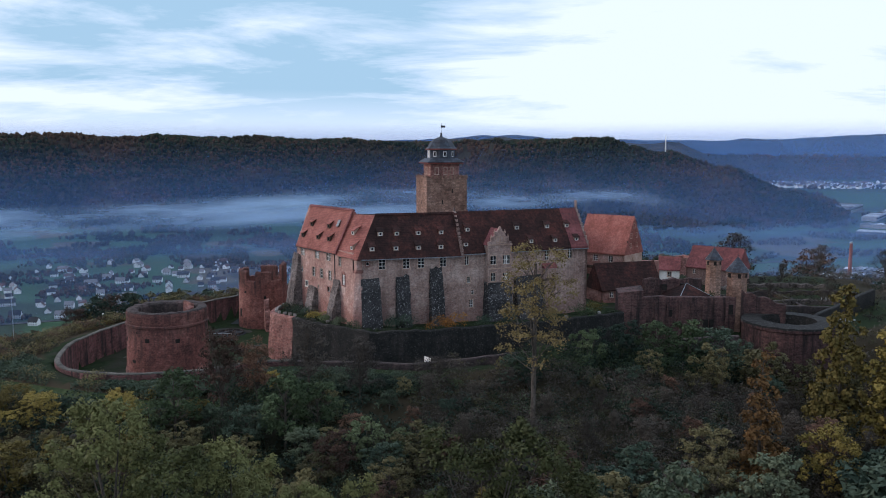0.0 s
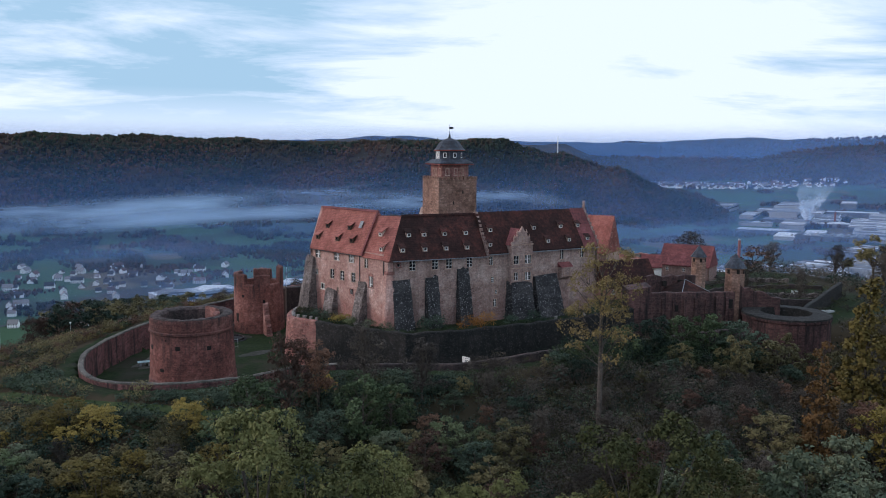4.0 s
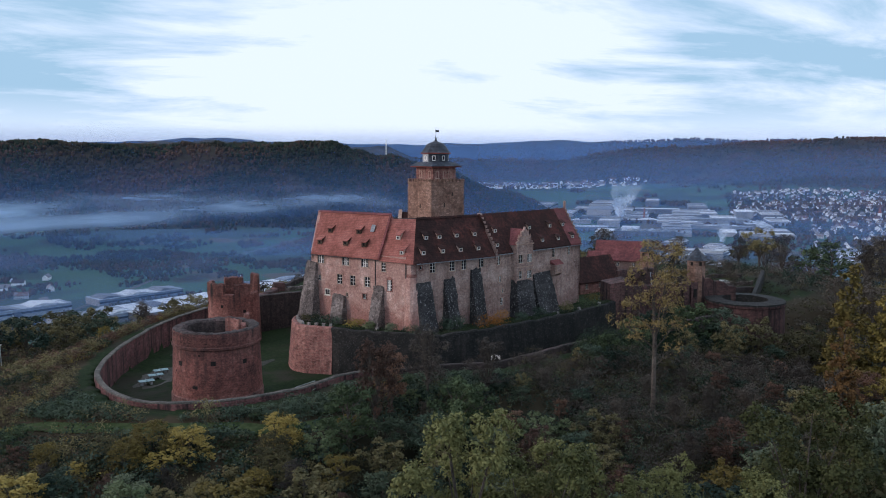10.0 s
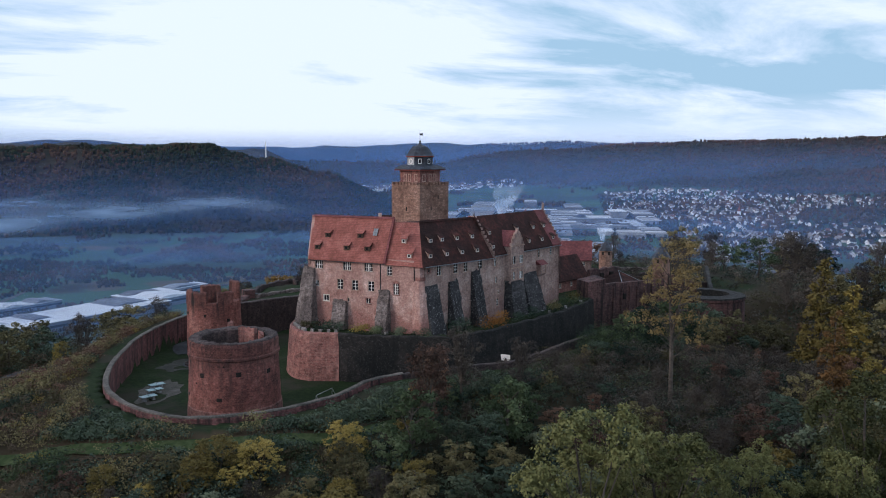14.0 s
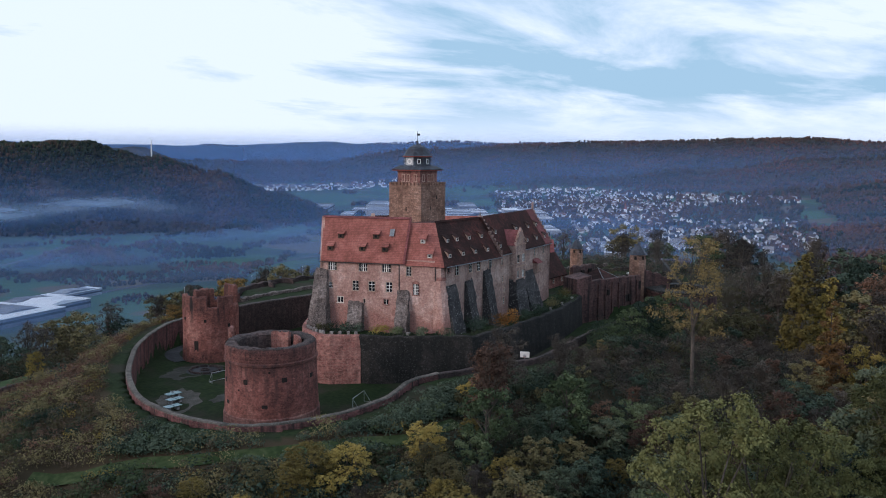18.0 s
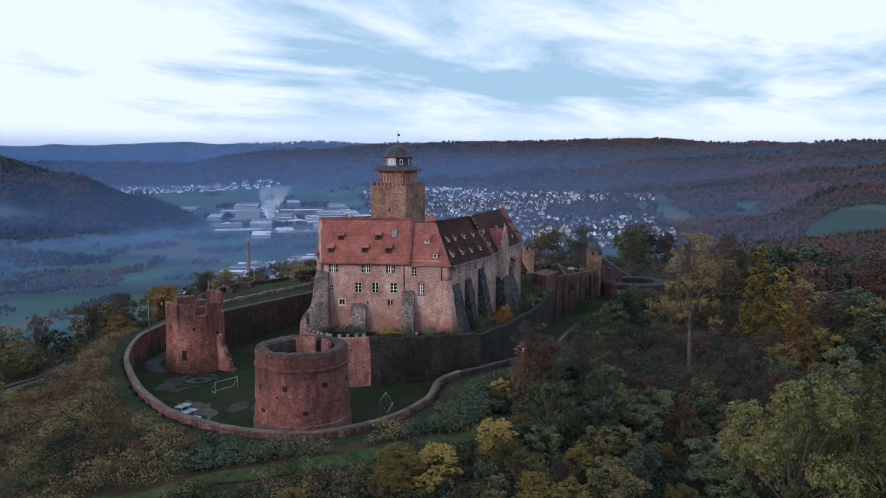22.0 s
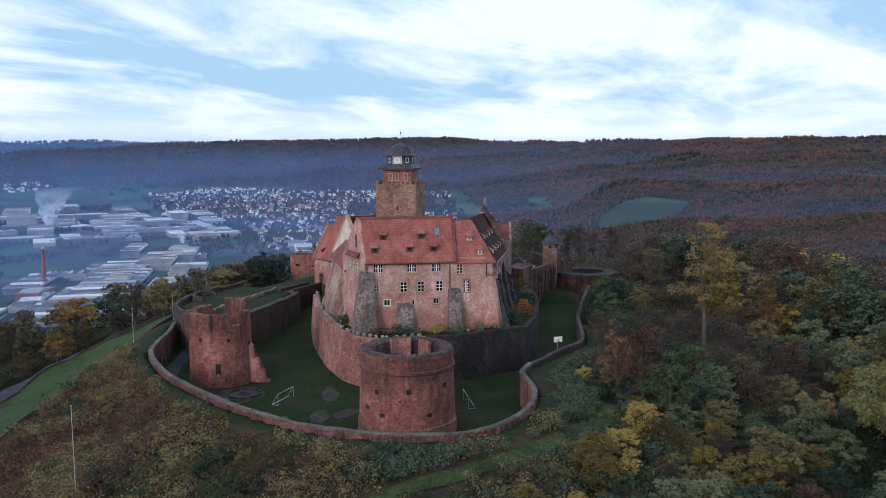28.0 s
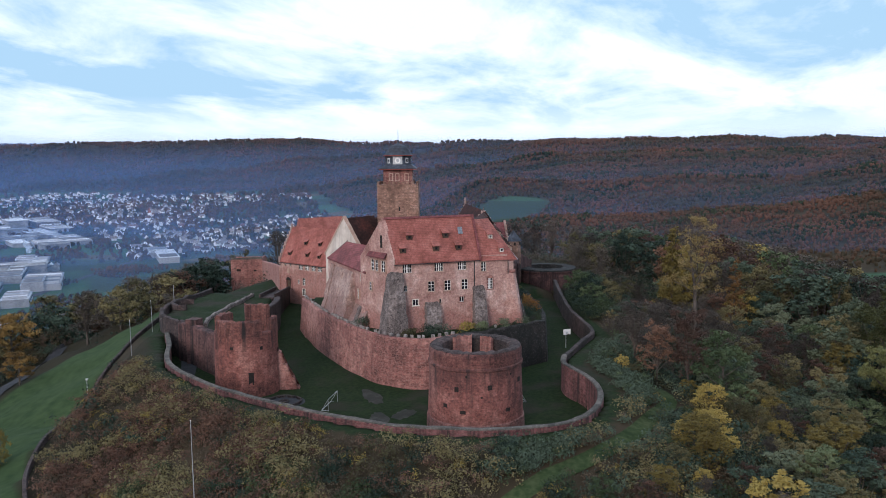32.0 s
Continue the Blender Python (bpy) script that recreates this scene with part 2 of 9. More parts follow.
# ---- materials ----
def surface(name, colors, scale=1.0, patch=0.12, rough=0.9, bump=0.25, cells=0.0, mortar=None, streak=0.0, streak_color=(0.05, 0.045, 0.04),
            squash=1.0, drip=None, rows=0.0, island=0.0, per_object=0.0, metal=0.0, fleck=0.0, spec=0.3, contrast=0.28, speck=0.0, courses=0.0, lower=None):
    """Colour by two scales of noise over three stops, with optional stone cells, tile rows, rain streaks and variation per piece."""
    m = bpy.data.materials.new(name)
    m.use_nodes = True
    n, l = m.node_tree.nodes, m.node_tree.links
    n.clear()

    def node(kind, **kw):
        q = n.new(kind)
        for k, v in kw.items():
            q.inputs[k].default_value = v
        return q

    def math2(op, a, b):
        q = n.new("ShaderNodeMath")
        q.operation = op
        for i, v in enumerate((a, b)):
            if isinstance(v, (int, float)):
                q.inputs[i].default_value = v
            else:
                l.new(v, q.inputs[i])
        return q.outputs[0]

    def mix(fac, a, b, blend="MIX"):
        q = n.new("ShaderNodeMixRGB")
        q.blend_type = blend
        for i, v in enumerate((fac, a, b)):
            if isinstance(v, (int, float)):
                q.inputs[i].default_value = v
            elif isinstance(v, tuple):
                q.inputs[i].default_value = (*v, 1)
            else:
                l.new(v, q.inputs[i])
        return q.outputs[0]

    geo = n.new("ShaderNodeNewGeometry")
    place = n.new("ShaderNodeMapping")
    place.inputs["Scale"].default_value = (1, 1, squash)
    l.new(geo.outputs["Position"], place.inputs[0])
    grain = node("ShaderNodeTexNoise", Scale=scale, Detail=6.0, Roughness=0.62)
    l.new(place.outputs[0], grain.inputs["Vector"])
    broad = node("ShaderNodeTexNoise", Scale=patch, Detail=3.0, Roughness=0.55)
    l.new(geo.outputs["Position"], broad.inputs["Vector"])
    fac = math2("ADD", math2("MULTIPLY", grain.outputs["Fac"], 0.45), math2("MULTIPLY", broad.outputs["Fac"], 0.55))
    if island:
        fac = math2("ADD", fac, math2("MULTIPLY", math2("SUBTRACT", geo.outputs["Random Per Island"], 0.5), island))
    if per_object:
        info = n.new("ShaderNodeObjectInfo")
        fac = math2("ADD", fac, math2("MULTIPLY", math2("SUBTRACT", info.outputs["Random"], 0.5), per_object))
    ramp = n.new("ShaderNodeValToRGB")
    e = ramp.color_ramp.elements
    for k, c in enumerate(colors):
        el = e[k] if k < 2 else e.new(1.0)
        el.position = 0.365 + 0.27 * k / (len(colors) - 1)
        el.color = (*c, 1)
    l.new(fac, ramp.inputs[0])
    color = ramp.outputs[0]
    if lower:
        # render fallen off the older red masonry near the foot, with a ragged edge
        bare, zc, span = lower
        up = n.new("ShaderNodeSeparateXYZ")
        l.new(geo.outputs["Position"], up.inputs[0])
        rag = node("ShaderNodeTexNoise", Scale=0.28, Detail=5.0, Roughness=0.6)
        l.new(geo.outputs["Position"], rag.inputs["Vector"])
        edge_ = math2("ADD", math2("SUBTRACT", zc, up.outputs["Z"]), math2("MULTIPLY", math2("SUBTRACT", rag.outputs["Fac"], 0.5), span))
        q = n.new("ShaderNodeMapRange")
        q.inputs["From Min"].default_value, q.inputs["From Max"].default_value = -0.8, 0.8
        l.new(edge_, q.inputs["Value"])
        color = mix(math2("MULTIPLY", q.outputs[0], 0.75), color, bare)
    height = grain.outputs["Fac"]
    if cells:
        grid = n.new("ShaderNodeMapping")
        grid.inputs["Scale"].default_value = (cells, cells, cells * 2.1)
        l.new(geo.outputs["Position"], grid.inputs[0])
        edge = node("ShaderNodeTexVoronoi", Scale=1.0, Randomness=0.72)
        edge.feature = "DISTANCE_TO_EDGE"
        l.new(grid.outputs[0], edge.inputs["Vector"])
        tone = node("ShaderNodeTexVoronoi", Scale=1.0, Randomness=0.72)
        l.new(grid.outputs[0], tone.inputs["Vector"])
        grey = n.new("ShaderNodeRGBToBW")
        l.new(tone.outputs["Color"], grey.inputs[0])
        color = mix(1.0, color, mix(grey.outputs[0], (1 - contrast, 1 - contrast, 1 - contrast), (1 + contrast, 1 + contrast * 0.95, 1 + contrast * 0.88)), "MULTIPLY")
        joint = math2("LESS_THAN", edge.outputs["Distance"], 0.07)
        if mortar:
            color = mix(math2("MULTIPLY", joint, 0.45), color, mortar)
        height = math2("SUBTRACT", height, math2("MULTIPLY", joint, 0.6))
    if courses:
        level = n.new("ShaderNodeSeparateXYZ")
        l.new(geo.outputs["Position"], level.inputs[0])
        bed = math2("LESS_THAN", math2("FRACT", math2("MULTIPLY", level.outputs["Z"], courses), 0.0), 0.13)
        color = mix(math2("MULTIPLY", bed, math2("MULTIPLY", broad.outputs["Fac"], 0.75)), color, mortar)
        height = math2("SUBTRACT", height, math2("MULTIPLY", bed, 0.5))
    if speck:
        pits = node("ShaderNodeTexNoise", Scale=2.6, Detail=5.0, Roughness=0.75)
        l.new(geo.outputs["Position"], pits.inputs["Vector"])
        sharp_ = n.new("ShaderNodeValToRGB")
        sharp_.color_ramp.elements[0].position, sharp_.color_ramp.elements[1].position = 0.36, 0.64
        l.new(pits.outputs["Fac"], sharp_.inputs[0])
        color = mix(1.0, color, mix(sharp_.outputs[0], (1 - speck, 1 - speck, 1 - speck), (1 + speck * 0.8, 1 + speck * 0.8, 1 + speck * 0.8)), "MULTIPLY")
    if fleck:
        spot = node("ShaderNodeTexNoise", Scale=3.4, Detail=3.0, Roughness=0.7)
        l.new(geo.outputs["Position"], spot.inputs["Vector"])
        pale = n.new("ShaderNodeValToRGB")
        pale.color_ramp.elements[0].position, pale.color_ramp.elements[1].position = 0.58, 0.66
        l.new(spot.outputs["Fac"], pale.inputs[0])
        color = mix(math2("MULTIPLY", pale.outputs[0], fleck), color, (0.40, 0.39, 0.38))
    if rows:
        sep = n.new("ShaderNodeSeparateXYZ")
        l.new(geo.outputs["Position"], sep.inputs[0])
        saw = math2("FRACT", math2("MULTIPLY", sep.outputs["Z"], rows), 0.0)
        color = mix(math2("MULTIPLY", math2("LESS_THAN", saw, 0.22), 0.35), color, (0.05, 0.03, 0.025))
        height = math2("ADD", height, math2("MULTIPLY", saw, 0.5))
    if streak:
        run = n.new("ShaderNodeMapping")
        run.inputs["Scale"].default_value = (0.95, 0.95, 0.06)
        l.new(geo.outputs["Position"], run.inputs[0])
        wet = node("ShaderNodeTexNoise", Scale=1.0, Detail=5.0, Roughness=0.62)
        l.new(run.outputs[0], wet.inputs["Vector"])
        sharp = n.new("ShaderNodeValToRGB")
        sharp.color_ramp.elements[0].position, sharp.color_ramp.elements[1].position = 0.48, 0.68
        l.new(wet.outputs["Fac"], sharp.inputs[0])
        much = math2("MULTIPLY", sharp.outputs[0], streak)
        if drip:
            # rain runs longest and darkest just under the string course
            head, reach = drip
            lev = n.new("ShaderNodeSeparateXYZ")
            l.new(geo.outputs["Position"], lev.inputs[0])
            fall = n.new("ShaderNodeMapRange")
            fall.inputs["From Min"].default_value, fall.inputs["From Max"].default_value = head - reach, head
            fall.inputs["To Min"].default_value, fall.inputs["To Max"].default_value = 0.18, 1.0
            l.new(lev.outputs["Z"], fall.inputs["Value"])
            rim = n.new("ShaderNodeMapRange")
            rim.inputs["From Min"].default_value, rim.inputs["From Max"].default_value = head - reach * 0.5, head + 0.6
            rim.inputs["To Min"].default_value, rim.inputs["To Max"].default_value = 0.0, 0.8
            l.new(lev.outputs["Z"], rim.inputs["Value"])
            soak = math2("MULTIPLY", rim.outputs[0], wet.outputs["Fac"])
            much = math2("MAXIMUM", math2("MULTIPLY", much, fall.outputs[0]), soak)
        color = mix(much, color, streak_color)
    bsdf = node("ShaderNodeBsdfPrincipled", Roughness=rough, Metallic=metal)
    bsdf.inputs["Specular IOR Level"].default_value = spec
    l.new(color, bsdf.inputs["Base Color"])
    if bump:
        b = node("ShaderNodeBump", Strength=bump, Distance=0.12)
        l.new(height, b.inputs["Height"])
        l.new(b.outputs[0], bsdf.inputs["Normal"])
    out = n.new("ShaderNodeOutputMaterial")
    l.new(bsdf.outputs[0], out.inputs[0])
    return m


PLASTER = surface("pink_plaster", [(0.255, 0.125, 0.104), (0.425, 0.252, 0.208), (0.590, 0.430, 0.372)], 0.5, 0.13, cells=2.0, mortar=(0.38, 0.24, 0.21), streak=0.3, streak_color=(0.15, 0.075, 0.068), contrast=0.18, speck=0.28, lower=((0.265, 0.110, 0.090), 16.0, 13.0))
SOUTH_WALL = surface("grey_rose_plaster", [(0.175, 0.103, 0.085), (0.335, 0.220, 0.184), (0.46, 0.345, 0.295)], 0.7, 0.15, cells=2.0, mortar=(0.36, 0.29, 0.26), streak=0.4, streak_color=(0.11, 0.075, 0.067), contrast=0.24, speck=0.3, lower=((0.20, 0.108, 0.094), 16.0, 14.0))
RED_STONE = surface("red_sandstone", [(0.100, 0.043, 0.038), (0.250, 0.104, 0.088), (0.40, 0.208, 0.175)], 0.7, 0.10, cells=1.4, mortar=(0.32, 0.19, 0.16), streak=0.4, streak_color=(0.04, 0.029, 0.028), bump=0.6, contrast=0.36, speck=0.3, courses=1.55)
BASTION_STONE = surface("rain_run_red_sandstone", [(0.074, 0.030, 0.026), (0.196, 0.072, 0.060), (0.34, 0.158, 0.128)], 0.8, 0.16, cells=2.2, mortar=(0.20, 0.095, 0.078), streak=1.0, streak_color=(0.030, 0.024, 0.023), drip=(13.0, 5.0), bump=0.6, contrast=0.34, speck=0.35, courses=2.6)
RUIN_STONE = surface("dark_topped_red_sandstone", [(0.078, 0.031, 0.027), (0.215, 0.080, 0.064), (0.36, 0.168, 0.135)], 0.8, 0.16, cells=2.2, mortar=(0.20, 0.095, 0.078), streak=1.0, streak_color=(0.028, 0.023, 0.022), drip=(15.0, 4.0), bump=0.6, contrast=0.34, speck=0.35, courses=2.6)
PARAPET_STONE = surface("black_dripped_red_sandstone", [(0.050, 0.022, 0.020), (0.130, 0.050, 0.043), (0.25, 0.120, 0.100)], 0.8, 0.16, cells=2.2, mortar=(0.20, 0.095, 0.078), streak=1.0, streak_color=(0.020, 0.017, 0.017), drip=(16.0, 1.6), bump=0.6, contrast=0.34, speck=0.35, courses=2.6)
PLINTH_STONE = surface("darker_plinth_sandstone", [(0.075, 0.035, 0.032), (0.165, 0.070, 0.062), (0.27, 0.135, 0.115)], 0.8, 0.16, cells=1.5, mortar=(0.22, 0.135, 0.115), streak=0.5, streak_color=(0.04, 0.034, 0.03), bump=0.6, contrast=0.36, speck=0.3, courses=1.55)
DARK_STONE = surface("weathered_dark_sandstone", [(0.020, 0.017, 0.018), (0.044, 0.033, 0.033), (0.09, 0.06, 0.058)], 0.8, 0.14, cells=1.7, mortar=(0.10, 0.08, 0.07), streak=0.65, streak_color=(0.02, 0.02, 0.018), bump=0.6, contrast=0.4, speck=0.35)
BLACK_STONE = surface("near_black_masonry", [(0.006, 0.007, 0.007), (0.015, 0.015, 0.014), (0.036, 0.031, 0.028)], 0.9, 0.2, cells=1.9, mortar=(0.028, 0.026, 0.024), streak=0.6, streak_color=(0.008, 0.009, 0.008), bump=0.7, fleck=0.16, speck=0.35)
STAIN_SHADE_STONE = surface("stained_shaded_red_sandstone", [(0.053, 0.025, 0.027), (0.138, 0.054, 0.053), (0.235, 0.105, 0.101)], 0.9, 0.16, cells=1.5, mortar=(0.18, 0.115, 0.10), streak=0.95, streak_color=(0.018, 0.017, 0.017), bump=0.6, contrast=0.36, speck=0.3, courses=1.55)
WARD_STONE = surface("dark_ward_masonry", [(0.030, 0.018, 0.018), (0.082, 0.042, 0.040), (0.155, 0.078, 0.070)], 0.9, 0.16, cells=1.5, mortar=(0.13, 0.085, 0.075), streak=0.95, streak_color=(0.014, 0.013, 0.013), bump=0.6, contrast=0.36, speck=0.3, courses=1.55)
LOW_TOWER_STONE = surface("black_streaked_sandstone", [(0.024, 0.014, 0.014), (0.068, 0.033, 0.032), (0.125, 0.062, 0.056)], 0.9, 0.16, cells=1.5, mortar=(0.10, 0.065, 0.058), streak=1.0, streak_color=(0.009, 0.009, 0.009), bump=0.6, contrast=0.36, speck=0.3)
KEEP_STONE = surface("brown_ashlar", [(0.150, 0.082, 0.060), (0.285, 0.165, 0.122), (0.385, 0.245, 0.195)], 1.0, 0.22, cells=1.3, mortar=(0.13, 0.085, 0.06), streak=0.3, streak_color=(0.08, 0.053, 0.042), bump=0.6, contrast=0.36, speck=0.22, courses=1.7)
CAP_STONE = surface("mossy_wall_top", [(0.036, 0.034, 0.029), (0.078, 0.070, 0.060), (0.145, 0.128, 0.11)], 1.8, 0.4, bump=0.5, fleck=0.2)
GREY_RUBBLE = surface("grey_rubble", [(0.055, 0.044, 0.042), (0.135, 0.108, 0.10), (0.26, 0.22, 0.205)], 1.6, 0.25, cells=2.3, mortar=(0.26, 0.225, 0.205), bump=0.7, streak=0.45, contrast=0.42, speck=0.4)
DARK_RUBBLE = surface("dark_rubble_with_white_flecks", [(0.016, 0.016, 0.017), (0.033, 0.032, 0.034), (0.075, 0.07, 0.07)], 2.2, 0.3, cells=2.2, mortar=(0.05, 0.05, 0.05), bump=0.8, fleck=0.85)
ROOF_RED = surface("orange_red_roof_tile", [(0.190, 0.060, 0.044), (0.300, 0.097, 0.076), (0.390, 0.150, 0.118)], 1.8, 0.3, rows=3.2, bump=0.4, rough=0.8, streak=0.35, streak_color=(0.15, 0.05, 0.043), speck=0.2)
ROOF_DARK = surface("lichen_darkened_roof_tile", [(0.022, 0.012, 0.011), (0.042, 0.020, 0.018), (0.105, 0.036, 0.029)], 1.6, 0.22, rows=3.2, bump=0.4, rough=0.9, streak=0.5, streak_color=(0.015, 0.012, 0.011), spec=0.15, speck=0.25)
ROOF_MID = surface("weathered_red_roof_tile", [(0.102, 0.034, 0.036), (0.184, 0.056, 0.055), (0.275, 0.092, 0.093)], 1.4, 0.25, rows=3.2, bump=0.4, rough=0.82, speck=0.25)
SLATE = surface("blue_grey_slate", [(0.022, 0.026, 0.034), (0.042, 0.050, 0.064), (0.085, 0.10, 0.125)], 2.5, 0.6, rows=4.0, bump=0.2, rough=0.6, spec=0.2)
LEAD = surface("pale_zinc_sheet", [(0.12, 0.135, 0.15), (0.20, 0.22, 0.24), (0.32, 0.34, 0.37)], 3.0, 0.8, rough=0.5, bump=0.1, spec=0.5)
WHITE_PAINT = surface("white_paint", [(0.62, 0.60, 0.56), (0.74, 0.72, 0.68), (0.82, 0.80, 0.77)], 3.0, 0.5, rough=0.6, bump=0.05)
STONE_TRIM = surface("pale_sandstone_trim", [(0.30, 0.19, 0.145), (0.40, 0.27, 0.21), (0.48, 0.35, 0.28)], 2.0, 0.5, bump=0.2)
TIMBER = surface("dark_timber", [(0.035, 0.022, 0.016), (0.06, 0.038, 0.027), (0.10, 0.065, 0.045)], 3.0, 0.6, bump=0.3)
RED_TIMBER = surface("red_painted_timber", [(0.16, 0.035, 0.028), (0.22, 0.05, 0.04), (0.28, 0.08, 0.06)], 3.0, 0.6, bump=0.1, rough=0.7)
IRON = surface("dark_iron", [(0.03, 0.03, 0.032), (0.05, 0.05, 0.053), (0.08, 0.08, 0.085)], 5.0, 1.0, rough=0.5, metal=0.7, bump=0.05)
STEEL = surface("galvanised_steel", [(0.38, 0.40, 0.42), (0.5, 0.52, 0.54), (0.6, 0.62, 0.64)], 4.0, 1.0, rough=0.4, metal=0.6, bump=0.02)
GABLE_PLASTER = surface("cream_gable_plaster", [(0.441, 0.389, 0.326), (0.578, 0.514, 0.441), (0.672, 0.619, 0.546)], 0.8, 0.3, streak=0.4, streak_color=(0.24, 0.20, 0.17))
CONCRETE = surface("pale_concrete", [(0.30, 0.31, 0.31), (0.40, 0.41, 0.41), (0.50, 0.51, 0.50)], 2.0, 0.3, bump=0.1)
ASPHALT = surface("worn_asphalt", [(0.026, 0.027, 0.030), (0.040, 0.042, 0.046), (0.065, 0.066, 0.07)], 1.5, 0.2, bump=0.1, rough=0.85, spec=0.15)
EARTH = surface("trodden_damp_earth", [(0.012, 0.015, 0.009), (0.022, 0.022, 0.016), (0.048, 0.045, 0.040)], 0.9, 0.3, bump=0.3, rough=0.8)
PATH_GRASS = surface("short_path_grass", [(0.020, 0.034, 0.012), (0.034, 0.052, 0.020), (0.058, 0.072, 0.032)], 1.2, 0.3, bump=0.2, rough=0.95, spec=0.1)
GRAVEL = surface("trodden_earth", [(0.035, 0.035, 0.026), (0.062, 0.056, 0.046), (0.10, 0.092, 0.08)], 4.0, 0.5, bump=0.3)
BARK = surface("grey_bark", [(0.036, 0.030, 0.025), (0.070, 0.058, 0.048), (0.12, 0.103, 0.088)], 3.0, 0.5, bump=0.4)


def pane_glass(name, color, rough):
    m = bpy.data.materials.new(name)
    m.use_nodes = True
    b = m.node_tree.nodes["Principled BSDF"]
    b.inputs["Base Color"].default_value = (*color, 1)
    b.inputs["Roughness"].default_value = rough
    b.inputs["Specular IOR Level"].default_value = 0.35
    return m


GLASS = pane_glass("window_glass", (0.012, 0.013, 0.016), 0.22)
HOLE = surface("dark_hollow", [(0.012, 0.010, 0.009), (0.018, 0.015, 0.013), (0.03, 0.024, 0.02)], 2.0, 0.5, bump=0.0)


def leaf(name, colors, spread=0.09):
    m = surface(name, colors, 0.55, 0.26, rough=0.75, bump=0.0, island=spread, per_object=0.45, spec=0.15)
    return m


LEAF_GREEN = leaf("green_leaves", [(0.038, 0.057, 0.026), (0.071, 0.098, 0.046), (0.122, 0.146, 0.074)])
LEAF_DARK = leaf("dark_green_leaves", [(0.016, 0.029, 0.020), (0.032, 0.052, 0.036), (0.060, 0.084, 0.056)])
LEAF_BLUE = leaf("grey_green_leaves", [(0.038, 0.053, 0.033), (0.068, 0.088, 0.053), (0.110, 0.130, 0.080)])
LEAF_YELLOW = leaf("yellow_autumn_leaves", [(0.105, 0.082, 0.024), (0.190, 0.145, 0.038), (0.295, 0.222, 0.062)])
LEAF_OLIVE = leaf("olive_leaves", [(0.056, 0.052, 0.025), (0.100, 0.090, 0.042), (0.160, 0.136, 0.064)])
LEAF_RUST = leaf("rust_brown_leaves", [(0.052, 0.031, 0.023), (0.096, 0.053, 0.037), (0.155, 0.086, 0.056)])
LEAF_IVY = leaf("ivy_leaves", [(0.019, 0.031, 0.017), (0.041, 0.054, 0.028), (0.073, 0.082, 0.046)])
LEAF_ORANGE = leaf("orange_leaves", [(0.200, 0.085, 0.022), (0.350, 0.155, 0.038), (0.460, 0.235, 0.070)])
LEAF_BARE = leaf("bare_brown_twigs", [(0.030, 0.026, 0.022), (0.052, 0.044, 0.037), (0.086, 0.072, 0.058)])
LEAF_TALL = leaf("thin_olive_brown_leaves", [(0.085, 0.062, 0.024), (0.145, 0.104, 0.040), (0.215, 0.158, 0.066)])
LEAF_LARCH = leaf("orange_brown_needles", [(0.105, 0.058, 0.022), (0.170, 0.092, 0.034), (0.240, 0.135, 0.055)])
LEAF_DRY = leaf("dry_brown_scrub", [(0.054, 0.040, 0.027), (0.096, 0.071, 0.047), (0.150, 0.114, 0.077)])
LEAF_GOLD = leaf("golden_brown_leaves", [(0.120, 0.072, 0.024), (0.205, 0.122, 0.038), (0.300, 0.185, 0.062)])
LEAF_TAN = leaf("dry_tan_stalks", [(0.085, 0.064, 0.042), (0.140, 0.108, 0.072), (0.210, 0.168, 0.118)])
LEAF_LIME = leaf("light_green_leaves", [(0.043, 0.048, 0.017), (0.079, 0.085, 0.029), (0.131, 0.133, 0.049)])


# ---- ground: castle hill, moat, valley and far hills in one sheet ----
RING = [(-20, 221), (-29, 214.5), (-42.5, 205.5), (-53, 191.5), (-58.5, 180), (-63, 168), (-65.7, 156), (-65.7, 147), (-62.5, 136), (-56, 129.5), (-46, 127.8), (-36, 130), (-27, 135.3), (-21, 136)]
RING2 = [(-21, 136), (-9, 134), (0, 132.6), (10, 135.5), (22, 139.5), (42, 144), (62, 148)]
ZWINGER = [(7, 200.5), (-6, 191), (-15, 183.2), (-23.5, 174.5), (-28.3, 167.3), (-28.8, 161), (-22.5, 154.3), (-15, 148.2), (-8.2, 142.8), (0, 144), (14, 148), (27, 152.8), (42, 160.5)]
MOAT_POLY = RING + RING2[1:] + [(50, 165), (42, 160.5), (46, 200), (39.5, 221.5), (5, 222)]
TERRACE_POLY = ZWINGER + [(46, 165.5), (62, 164), (70, 180), (66, 205), (41, 221), (31.5, 203), (12, 198.5)]
HILLTOP = RING + RING2[1:-1] + [(60, 157), (84, 158), (108, 168), (112, 222), (80, 228), (48, 232), (18, 238), (-8, 232)]


NORTH_TERRACE = [(-31, 199.5), (-22, 202), (-8, 205.5), (6, 209), (13, 212), (16, 220), (18, 232), (0, 231), (-14, 225), (-21, 215), (-25, 208)]


def inside(poly, x, y):
    r = np.zeros(np.shape(x), bool)
    n = len(poly)
    for i in range(n):
        (xi, yi), (xj, yj) = poly[i], poly[i - 1]
        if yi != yj:
            r ^= ((yi > y) != (yj > y)) & (x < (xj - xi) * (y - yi) / (yj - yi) + xi)
    return r


